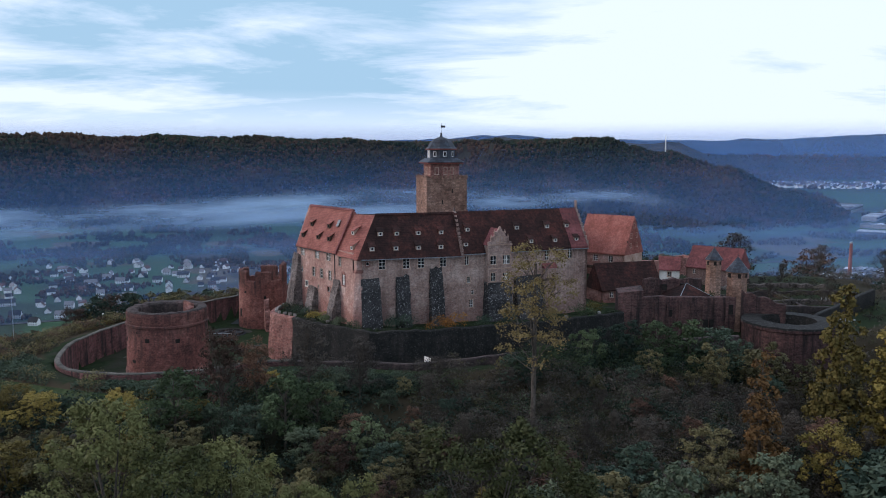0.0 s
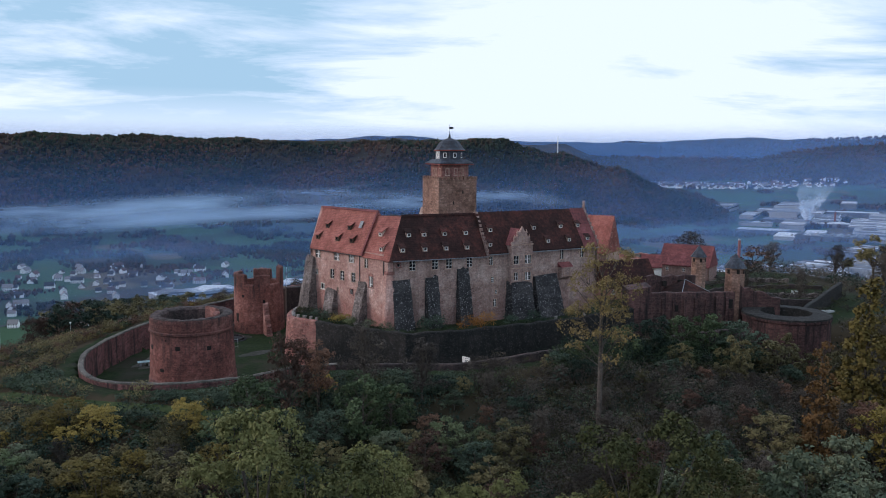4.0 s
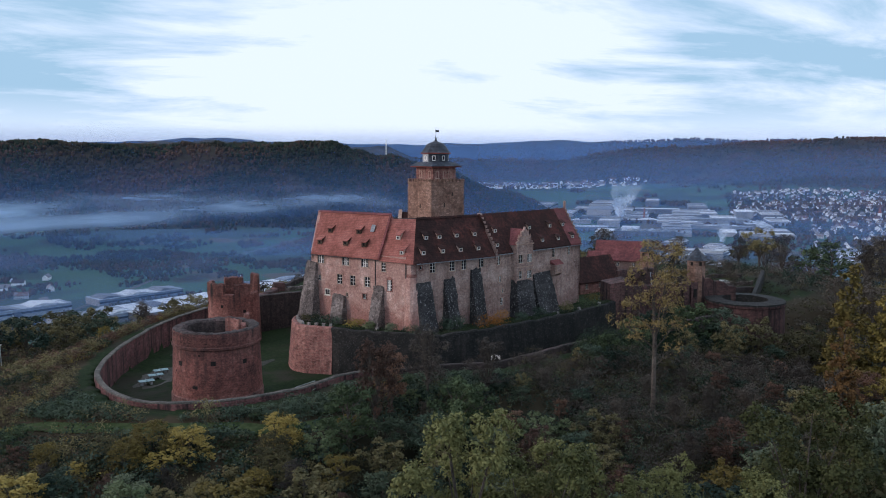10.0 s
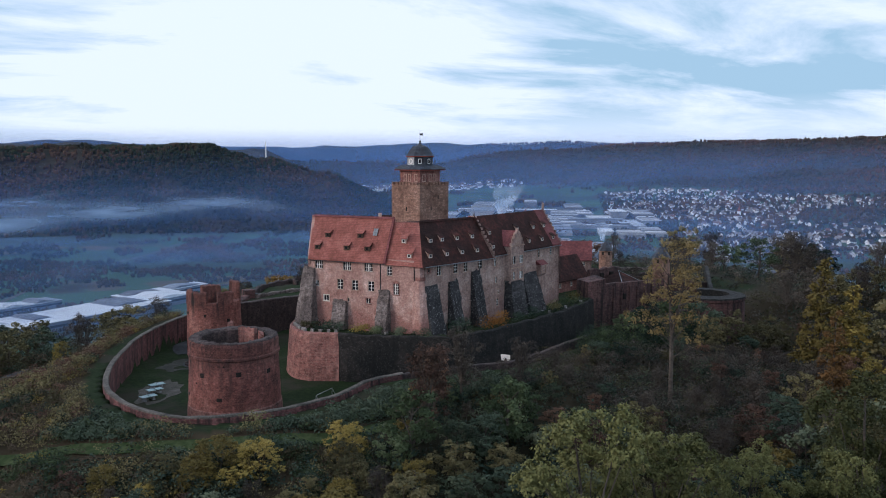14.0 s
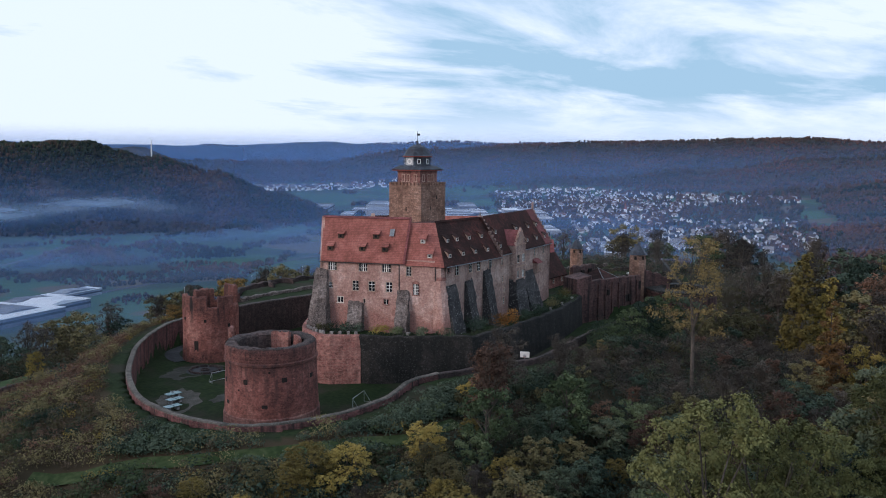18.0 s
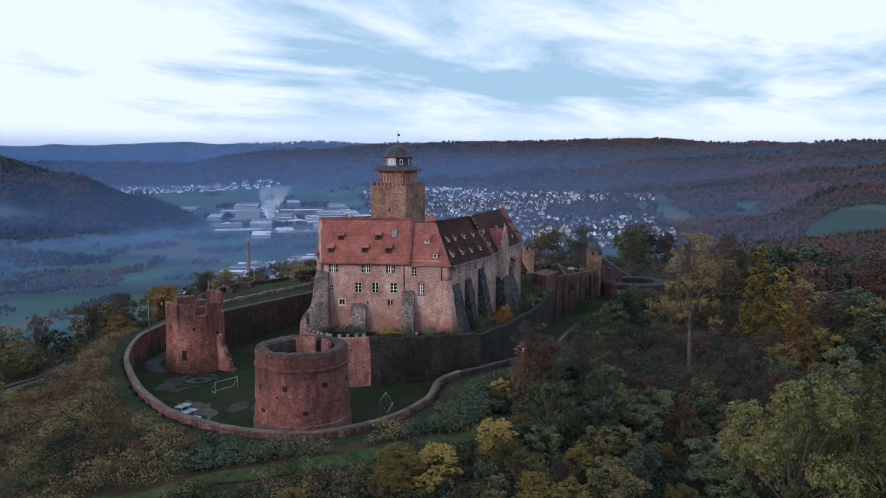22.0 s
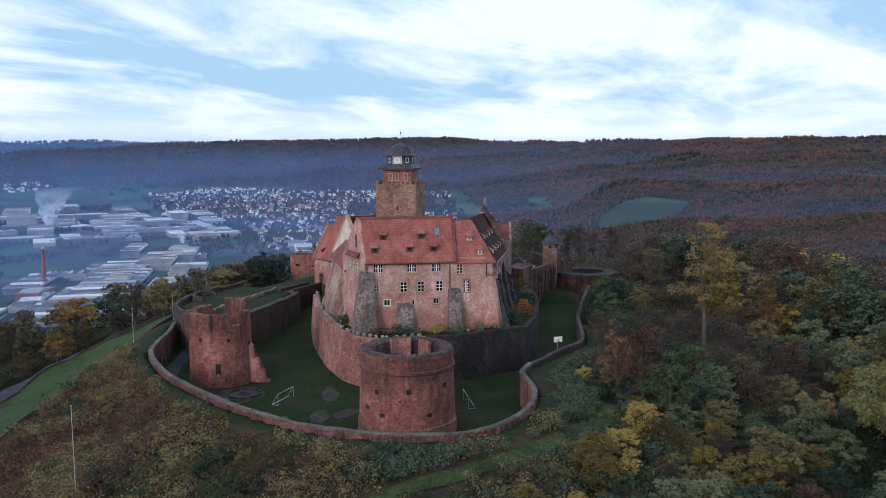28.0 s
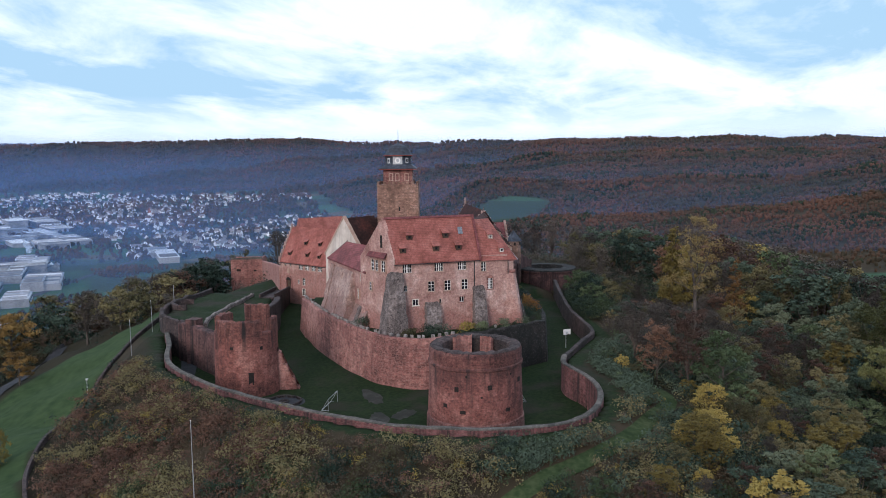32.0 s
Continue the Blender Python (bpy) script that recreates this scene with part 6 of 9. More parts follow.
span = [(0, 3), (2.5, 3), (2.5, 6.4)] + [(5.5 + 3.0 * math.cos(a), 6.4 + 2.6 * math.sin(a)) for a in np.linspace(math.pi, 0, 9)][1:-1] + [(8.5, 6.4), (8.5, 3), (12, 3), (12, 6.2)] + [(15 + 3.0 * math.cos(a), 6.2 + 2.2 * math.sin(a)) for a in np.linspace(math.pi, 0, 9)][1:-1] + [(18, 6.2), (18, 3), (23, 3), (23, 9.6), (0, 11.4)]
fr = [bm.verts.new((x, 0, z)) for x, z in span]
bk = [bm.verts.new((x, 4, z)) for x, z in span]
bm.faces.new(fr)
bm.faces.new(list(reversed(bk)))
for k in range(len(span)):
    bm.faces.new((fr[k - 1], bk[k - 1], bk[k], fr[k]))
bmesh.ops.triangulate(bm, faces=bm.faces)
part("arch", bm, DARK_STONE, bridge)
for y in (-0.1, 3.6):
    part("parapet", hull([(x, yy, z) for yy in (y, y + 0.5) for x, z in ((-0.5, 11.4), (-0.5, 12.4), (23, 9.55), (23, 10.5))]), DARK_STONE, bridge)

# curtain between the palace and the low round tower
curtain = tagged(new("wall_curtain_east"), "dark curtain wall with shallow pilaster strips", "wall", kind="structure")
CUR = [(44, 160.5), (52, 159.6), (60, 159.2), (66, 159.4)]
part("wall_face", ribbon_wall(smooth_line(CUR, 1.5), 1.2, lambda x, y, k: -2, lambda x, y, k: 15.9, 0.15, 12), WARD_STONE, curtain)
for k in range(8):
    x = 46.5 + 2.4 * k
    yw = float(np.interp(x, [p[0] for p in CUR], [p[1] for p in CUR]))
    part("pilaster", box(x, yw - 0.4, 0, x + 0.6, yw + 0.3, 15.0 - 0.3 * (k % 3)), WARD_STONE, curtain)
for x, z, w, h in ((60.6, 10.4, 0.55, 0.9), (59.2, 10.4, 0.55, 0.9), (64.4, 13.3, 0.45, 1.0), (52.0, 12.6, 0.3, 0.7)):
    part("wall_opening", box(x - w, 158.85, z - h, x + w, 159.3, z + h), HOLE, curtain)
block = tagged(new("wall_corner_block"), "reddish sandstone wall block beside the dark moat wall", "wall", kind="structure")
part("wall_face", prism([(41.5, 160.3), (46.5, 159.8), (47, 164), (42, 165)], -1, [16.6, 17.2, 17.6, 16.8]), WARD_STONE, block)
ruins = tagged(new("wall_ward_ruin"), "broken sandstone ward wall with empty window openings", "wall", kind="structure")
part("wall_face", ribbon_wall(smooth_line([(49, 168), (56, 170), (63, 172.5)], 1.2), 0.9, lambda x, y, k: 9, lambda x, y, k: 18.4 - 0.08 * k, 0.35, 21), WARD_STONE, ruins)
part("broken_wall", ribbon_wall(smooth_line([(66.5, 159.2), (70, 158.6), (75, 157.2)], 0.9), 1.0, lambda x, y, k: 4, lambda x, y, k: 17.2 - 0.34 * k, 0.45, 22), WARD_STONE, ruins)
for x, y, z in ((53.5, 168.9, 16.4), (58.0, 170.3, 16.3)):
    part("wall_opening", box(x - 0.5, y - 0.35, z - 0.6, x + 0.5, y + 0.2, z + 0.6), HOLE, ruins)
rise = tagged(new("wall_outer_east"), "tall sandstone wall climbing from the low round tower", "wall", kind="structure")
part("wall_face", ribbon_wall(smooth_line([(81, 157), (94, 169), (107, 181)], 2), 1.0, lambda x, y, k: -2, lambda x, y, k: 12.2 + 0.1 * k, 0.12, 13), BLACK_STONE, rise)
part("garden_wall", ribbon_wall(smooth_line([(69, 163), (80, 168), (92, 168)], 2), 0.8, lambda x, y, k: 6, lambda x, y, k: 13.0 - 0.1 * k, 0.12, 14), DARK_STONE, rise)
shed = tagged(new("roofed_cistern"), "low stone shed with dark pyramid roof", "shed")
shed.matrix_world = frame_of((55, 163), (0.96, 0.28))
part("wall", prism([(0, 0), (8, 0), (8, 7), (0, 7)], 8, 14.6), DARK_STONE, shed)
part("roof", hull([(-0.4, -0.4, 14.6), (8.4, -0.4, 14.6), (8.4, 7.4, 14.6), (-0.4, 7.4, 14.6), (4, 3.5, 17.4)]), ROOF_DARK, shed, "dark brown pyramid roof with pale hip strips")
for x, y in ((8.4, -0.4), (-0.4, -0.4), (8.4, 7.4)):
    part("hip_strip", hull([(x + dx, y + dy, 14.7) for dx, dy in ((-0.1, 0), (0.1, 0), (0, 0.14))] + [(4 + dx, 3.5 + dy, 17.5) for dx, dy in ((-0.08, 0), (0.08, 0), (0, 0.1))]), LEAD, shed)

link = tagged(new("wall_gate_link"), "smooth rose plastered wall joining the gatehouse stump to the palace", "wall", kind="structure")
part("wall_face", ribbon_wall([(83.2 - 2.25 * k, 251.9 - 1.45 * k) for k in range(21)], 0.9, lambda x, y, k: -2, lambda x, y, k: 10.9 + 0.24 * k, 0.08, 41), PLASTER, link)
# low terrace walls and slabs of the outer ward, east of the turrets
ward = tagged(new("wall_ward_terraces"), "low broken terrace walls on the grassy outer ward", "wall", kind="structure")
for k, pts in enumerate(([(74, 170), (86, 174), (97, 172)], [(78, 181), (90, 184), (103, 181)], [(74, 192), (86, 196), (100, 196), (109, 192)], [(80, 205), (94, 208), (107, 204)], [(88, 176), (90, 190), (88, 202)])):
    part("terrace_wall", ribbon_wall(smooth_line(pts, 1.3), 0.7, lambda x, y, j: gh(x, y) - 0.8, lambda x, y, j: gh(x, y) + 1.1, 0.25, 30 + k), GREY_RUBBLE if k % 2 else DARK_STONE, ward)


def slab_stack(x, y, turn, n, material, label):
    ob = tagged(empty("slab_stack", x, y, gh(x, y), turn), label, "stack", group="slab stacks")
    r = random.Random(int(x))
    for q in range(n):
        part("slab", box(-1.6 + r.uniform(-0.3, 0.3), -0.9 + r.uniform(-0.2, 0.2), 0.16 * q - 0.02, 1.6 + r.uniform(-0.3, 0.3), 0.9, 0.16 * q + 0.13), material, ob)


for x, y, a, n in ((84, 166, 0.4, 3), (88, 167.5, 1.0, 4), (92, 165.5, 0.2, 2), (96, 176, 0.7, 3), (83, 187, 0.1, 3), (99, 188, 1.2, 4)):
    slab_stack(x, y, a, n, CONCRETE, "stack of pale stone slabs on the grass")


# ---- trees and undergrowth ----
def leaf_cloud(rng, centers, radii, count, size, squash=0.85, shell=0.55):
    """Many small leaves on and in a set of lobes. Returns vertices and faces."""
    centers, radii = np.asarray(centers, float), np.asarray(radii, float)
    share = radii ** 2 / (radii ** 2).sum()
    pick = rng.choice(len(centers), count, p=share)
    d = rng.normal(size=(count, 3))
    d /= np.linalg.norm(d, axis=1)[:, None]
    d[:, 2] = np.where(rng.uniform(size=count) < 0.7, np.abs(d[:, 2]), d[:, 2])
    r = radii[pick] * (shell + (1 - shell) * rng.uniform(size=count) ** 0.5) * rng.uniform(0.85, 1.2, count)
    p = centers[pick] + d * r[:, None] * np.array([1, 1, squash])
    n = d + rng.normal(scale=0.45, size=(count, 3)) + np.array([0, 0, 0.3])
    n /= np.linalg.norm(n, axis=1)[:, None]
    t = np.cross(n, rng.normal(size=(count, 3)))
    t /= np.linalg.norm(t, axis=1)[:, None] + 1e-9
    b = np.cross(n, t)
    s = size * rng.uniform(0.6, 1.35, count)[:, None]
    skew = rng.uniform(-0.5, 0.5, count)[:, None]
    v = np.stack([p - t * s, p + t * s, p + b * s * 1.35 + t * s * skew], 1).reshape(-1, 3)
    f = np.arange(count * 3).reshape(-1, 3)
    return v, f


def sprays(rng, tips, radii, n, lo=0.28, hi=0.5):
    """Breaks each lobe of a crown into several leafy sprays with gaps between them."""
    centers, sizes = [], []
    for c, big in zip(tips, radii):
        for _ in range(n):
            d = rng.normal(size=3)
            d[2] = abs(d[2]) * 0.9 - 0.35
            d /= np.linalg.norm(d)
            centers.append(np.asarray(c) + d * big * rng.uniform(0.45, 1.0))
            sizes.append(big * rng.uniform(lo, hi))
    return centers, sizes


def limb(bm, a, b, r0, r1, seg=6):
    a, b = Vector(a), Vector(b)
    q = (b - a).to_track_quat("Z", "Y").to_matrix()
    lo = [bm.verts.new(a + q @ Vector((math.cos(k * 6.2832 / seg) * r0, math.sin(k * 6.2832 / seg) * r0, 0))) for k in range(seg)]
    hi = [bm.verts.new(b + q @ Vector((math.cos(k * 6.2832 / seg) * r1, math.sin(k * 6.2832 / seg) * r1, 0))) for k in range(seg)]
    for k in range(seg):
        bm.faces.new((lo[k], lo[(k + 1) % seg], hi[(k + 1) % seg], hi[k]))
    bm.faces.new(hi)


def tree_meshes(seed, form, material, bark, leaves, size):
    """One tree 10 m high: trunk with limbs, and a crown of leafy sprays in uneven lobes."""
    rng = np.random.RandomState(seed)
    bm = bmesh.new()
    centers, radii = [], []
    n_spray, lo, hi = 6, 0.28, 0.5
    if form == "round":
        limb(bm, (0, 0, -1.5), (0.1, 0, 3.2), 0.24, 0.17)
        limb(bm, (0.1, 0, 3.2), (0.2, 0.1, 7.6), 0.17, 0.05)
        n = 16
        for k in range(n):
            a, h = k * 2.4 + rng.uniform(-0.4, 0.4), 2.2 + 6.3 * (k + 0.5) / n
            reach = 3.0 * math.sin(min(1, (h - 0.6) / 9.0) * math.pi) ** 0.6 * rng.uniform(0.5, 1.15)
            tip = (math.cos(a) * reach, math.sin(a) * reach, h + rng.uniform(-0.4, 0.8))
            limb(bm, (0.1, 0, max(1.8, h - 1.8)), tip, 0.09, 0.025, 5)
            centers.append(tip)
            radii.append(rng.uniform(0.85, 1.6))
        centers.append((0.1, 0, 8.8))
        radii.append(1.2)
    elif form == "feather":
        # broad crown of ascending boughs, each ending in separate plumes
        limb(bm, (0, 0, -1.5), (0.1, 0, 3.8), 0.2, 0.15)
        n_spray, lo, hi = 9, 0.24, 0.4
        for k in range(17):
            a, h = k * 2.4 + rng.uniform(-0.4, 0.4), 4.0 + 5.4 * rng.uniform()
            reach = rng.uniform(0.9, 3.4) * (1.2 - ((h - 4.0) / 6.4) ** 2 * 0.8)
            tip = (math.cos(a) * reach, math.sin(a) * reach, h)
            mid_ = (tip[0] * 0.5, tip[1] * 0.5, 3.6 + (h - 3.6) * 0.5)
            limb(bm, (0.1, 0, 3.2), mid_, 0.09, 0.05, 5)
            limb(bm, mid_, tip, 0.05, 0.015, 4)
            centers.append(tip)
            radii.append(rng.uniform(0.8, 1.4))
    elif form == "vase":
        # many-stemmed shrub, leafy to the ground, wider at the top
        n_spray, lo, hi = 6, 0.26, 0.46
        for k in range(20):
            a, h = k * 2.4 + rng.uniform(-0.5, 0.5), 1.6 + 7.6 * (k + 0.5) / 20
            reach = (1.6 + 1.9 * math.sin(min(h / 9.6, 1) * math.pi * 0.62)) * rng.uniform(0.35, 1.1) * (1 if h < 8 else 0.6)
            tip = (math.cos(a) * reach, math.sin(a) * reach, h + rng.uniform(-0.4, 0.6))
            limb(bm, (math.cos(a) * 0.25, math.sin(a) * 0.25, -0.8), tip, 0.1, 0.02, 4)
            centers.append(tip)
            radii.append(rng.uniform(0.9, 1.5))
    elif form == "dome":
        # broad many-stemmed shrub, leafy to the ground, with upright plumes
        n_spray, lo, hi = 7, 0.26, 0.44
        for k in range(34):
            h = 0.7 + 8.2 * ((k + 0.5) / 34) ** 0.9
            a = k * 2.4 + rng.uniform(-0.4, 0.4)
            reach = 3.5 * math.sqrt(max(0.03, 1 - (h / 10.2) ** 2)) * rng.uniform(0.62, 1.05)
            tip = (math.cos(a) * reach, math.sin(a) * reach, h + rng.uniform(-0.3, 1.1))
            limb(bm, (math.cos(a) * 0.3, math.sin(a) * 0.3, -0.8), tip, 0.08, 0.015, 4)
            centers.append(tip)
            radii.append(rng.uniform(0.85, 1.45))
    elif form == "spread":
        limb(bm, (0, 0, -1.5), (0.15, 0.1, 4.4), 0.22, 0.17)
        for k in range(12):
            a, h = k * 2.4 + rng.uniform(-0.5, 0.5), rng.uniform(4.8, 9.3)
            reach = rng.uniform(1.2, 3.3) * (1.15 - (h - 4.8) / 8)
            tip = (math.cos(a) * reach, math.sin(a) * reach, h)
            mid_ = (tip[0] * 0.4, tip[1] * 0.4, 4.4 + (h - 4.4) * 0.55)
            limb(bm, (0.15, 0.1, 4.3 - 0.1 * k), mid_, 0.11, 0.06, 5)
            limb(bm, mid_, tip, 0.06, 0.02, 5)
            centers.append(tip)
            radii.append(rng.uniform(0.8, 1.45))
    elif form == "column":
        limb(bm, (0, 0, -1.5), (0, 0, 9.3), 0.2, 0.03)
        n_spray = 5
        for k in range(18):
            h = 1.2 + 8.4 * k / 17
            reach = 1.5 * (1 - (h - 1.0) / 9.6) + 0.25
            a = k * 2.4
            c = (math.cos(a) * reach * 0.65, math.sin(a) * reach * 0.65, h)
            limb(bm, (0, 0, h - 0.4), c, 0.05, 0.02, 4)
            centers.append(c)
            radii.append((reach * 0.62 + 0.22) * rng.uniform(0.75, 1.2))
    elif form == "tall":
        # bare trunk forking into pale boughs, with a thin crown
        limb(bm, (0, 0, -1.0), (-0.12, 0.05, 4.6), 0.15, 0.12)
        limb(bm, (-0.12, 0.05, 4.6), (-0.5, 0.1, 7.2), 0.11, 0.07)
        limb(bm, (-0.5, 0.1, 7.2), (-0.4, 0.1, 9.4), 0.06, 0.02)
        limb(bm, (-0.12, 0.05, 4.6), (0.7, -0.2, 6.6), 0.09, 0.05)
        limb(bm, (0.7, -0.2, 6.6), (1.0, 0.0, 8.6), 0.05, 0.02)
        limb(bm, (0.7, -0.2, 6.6), (1.9, -0.5, 7.0), 0.04, 0.012, 4)
        n_spray, lo, hi = 5, 0.3, 0.55
        for k in range(22):
            a, h = k * 2.4 + rng.uniform(-0.5, 0.5), 4.4 + 5.3 * k / 21
            reach = rng.uniform(0.6, 1.9) * (1.25 - (h - 4.4) / 7)
            tip = (math.cos(a) * reach, math.sin(a) * reach, h + rng.uniform(0, 0.5))
            limb(bm, (0, 0, h - 0.7 - 0.25 * reach), tip, 0.035, 0.01, 4)
            for q in range(4):
                limb(bm, tuple(tip[i] * 0.6 + (h - 0.6 if i == 2 else 0) * 0.4 for i in range(3)), (tip[0] + rng.uniform(-0.6, 0.6), tip[1] + rng.uniform(-0.6, 0.6), tip[2] + rng.uniform(-0.2, 0.6)), 0.016, 0.005, 3)
            centers.append(tip)
            radii.append(rng.uniform(0.5, 0.95))
    else:
        limb(bm, (0, 0, -1.5), (0.1, 0, 3.6), 0.2, 0.14)
        n_spray, lo, hi = 5, 0.3, 0.6
        for k in range(26):
            a, h = k * 2.4 + rng.uniform(-0.5, 0.5), 3.0 + 6.8 * rng.uniform()
            reach = rng.uniform(0.8, 2.9) * (1.2 - (h - 3.0) / 9)
            base = (0.1, 0, rng.uniform(2.0, 3.8))
            tip = (math.cos(a) * reach, math.sin(a) * reach, h)
            mid_ = tuple(base[i] + (tip[i] - base[i]) * 0.55 + (0.3 if i == 2 else 0) for i in range(3))
            limb(bm, base, mid_, 0.08, 0.045, 4)
            limb(bm, mid_, tip, 0.045, 0.012, 4)
            for q in range(4):
                limb(bm, mid_, (tip[0] + rng.uniform(-0.9, 0.9), tip[1] + rng.uniform(-0.9, 0.9), tip[2] + rng.uniform(-0.5, 0.9)), 0.03, 0.008, 3)
            centers.append(tip)
            radii.append(rng.uniform(0.7, 1.3))
    trunk = bpy.data.meshes.new("trunk")
    bm.to_mesh(trunk)
    bm.free()
    trunk.materials.append(bark)
    c, r = sprays(rng, centers, radii, int(n_spray * 1.5), lo * 0.85, hi * 0.85)
    v, f = leaf_cloud(rng, c, r, int(leaves * 0.82), size, 1.0, 0.3)
    v2, f2 = leaf_cloud(rng, centers, np.array(radii) * 1.02, leaves - int(leaves * 0.82), size * 0.9, 0.95, 0.55)
    v, f = np.concatenate([v, v2]), np.concatenate([f, f2 + len(v)])
    return trunk, from_arrays("crown", v, f, material)


# kind: (form, leaves, bark, leaf count, leaf size) of each variant
FORMS = {
    "green": [("round", LEAF_GREEN, BARK, 5000, 0.165), ("vase", LEAF_GREEN, BARK, 5000, 0.19), ("round", LEAF_GREEN, BARK, 5000, 0.16)],
    "dark": [("round", LEAF_DARK, BARK, 5000, 0.165), ("vase", LEAF_DARK, BARK, 5000, 0.19), ("spread", LEAF_DARK, BARK, 4600, 0.17)],
    "grey": [("round", LEAF_BLUE, BARK, 4800, 0.16), ("vase", LEAF_BLUE, BARK, 4800, 0.19)],
    "olive": [("round", LEAF_OLIVE, BARK, 4800, 0.155), ("vase", LEAF_OLIVE, BARK, 5400, 0.18), ("spread", LEAF_OLIVE, BARK, 4400, 0.155)],
    "yellow": [("vase", LEAF_YELLOW, BARK, 6000, 0.175), ("round", LEAF_YELLOW, BARK, 4600, 0.145)],
    "rust": [("round", LEAF_RUST, BARK, 4400, 0.15), ("bare", LEAF_RUST, BARK, 4600, 0.125)],
    "bare": [("bare", LEAF_BARE, BARK, 3800, 0.11), ("bare", LEAF_BARE, BARK, 4200, 0.10)],
    "column": [("column", LEAF_YELLOW, BARK, 5200, 0.135)],
    "larch": [("column", LEAF_LARCH, BARK, 5200, 0.115)],
    "shrub": [("dome", LEAF_YELLOW, BARK, 9000, 0.13), ("dome", LEAF_OLIVE, BARK, 9000, 0.13)],
    "golden": [("round", LEAF_GOLD, BARK, 8000, 0.13)],
    "tall": [("tall", LEAF_TALL, BARK, 6200, 0.056)],
    "robinia": [("feather", LEAF_LIME, BARK, 16000, 0.080), ("feather", LEAF_LIME, BARK, 16000, 0.080)],
}
TREES = {kind: [tree_meshes(3 + 7 * i + 31 * k, *row) for k, row in enumerate(rows)] for i, (kind, rows) in enumerate(FORMS.items())}
# lighter crowns for trees that stay far off
FAR_TREES = {kind: [tree_meshes(5 + 7 * i + 29 * k, f, m, b, n // 2, s * 1.25) for k, (f, m, b, n, s) in enumerate(rows)] for i, (kind, rows) in enumerate(FORMS.items()) if kind not in ("tall", "robinia", "column", "larch", "shrub", "golden")}
TREE_LABEL = {
    "golden": "round tree with golden-brown autumn leaves",
    "shrub": "broad yellowing shrub, leafy to the ground",
    "green": "broadleaf tree with dense mid-green crown on the castle hill", "dark": "broadleaf tree with dense dark green crown",
    "grey": "broadleaf tree with grey-green foliage", "olive": "broadleaf tree turning olive and yellow in autumn",
    "yellow": "autumn tree with thin yellow foliage", "rust": "autumn tree with rust-brown leaves",
    "bare": "nearly bare autumn tree with grey-brown twigs", "column": "narrow tree with golden autumn leaves", "larch": "narrow larch with orange-brown needles", "tall": "tall thin tree with sparse crown", "robinia": "tall broad tree with light green feathery crown",
}
GROUP = "trees on the castle hill"


def plant(kind, k, x, y, height, width=1.0, turn=0.0, label="", z=None):
    kit = FAR_TREES if kind in FAR_TREES and (x > 92 or y > 226) else TREES
    trunk, crown = kit[kind][k % len(kit[kind])]
    ob = tagged(new("tree"), label or TREE_LABEL[kind], "tree", group=GROUP)
    s = height / 10.0
    ob.matrix_world = Matrix.Translation((x, y, gh(x, y) if z is None else z)) @ Matrix.Rotation(turn, 4, "Z") @ Matrix.Diagonal((s * width, s * width, s, 1))
    part("trunk", trunk, None, ob)
    part("crown", crown, None, ob)
    return ob


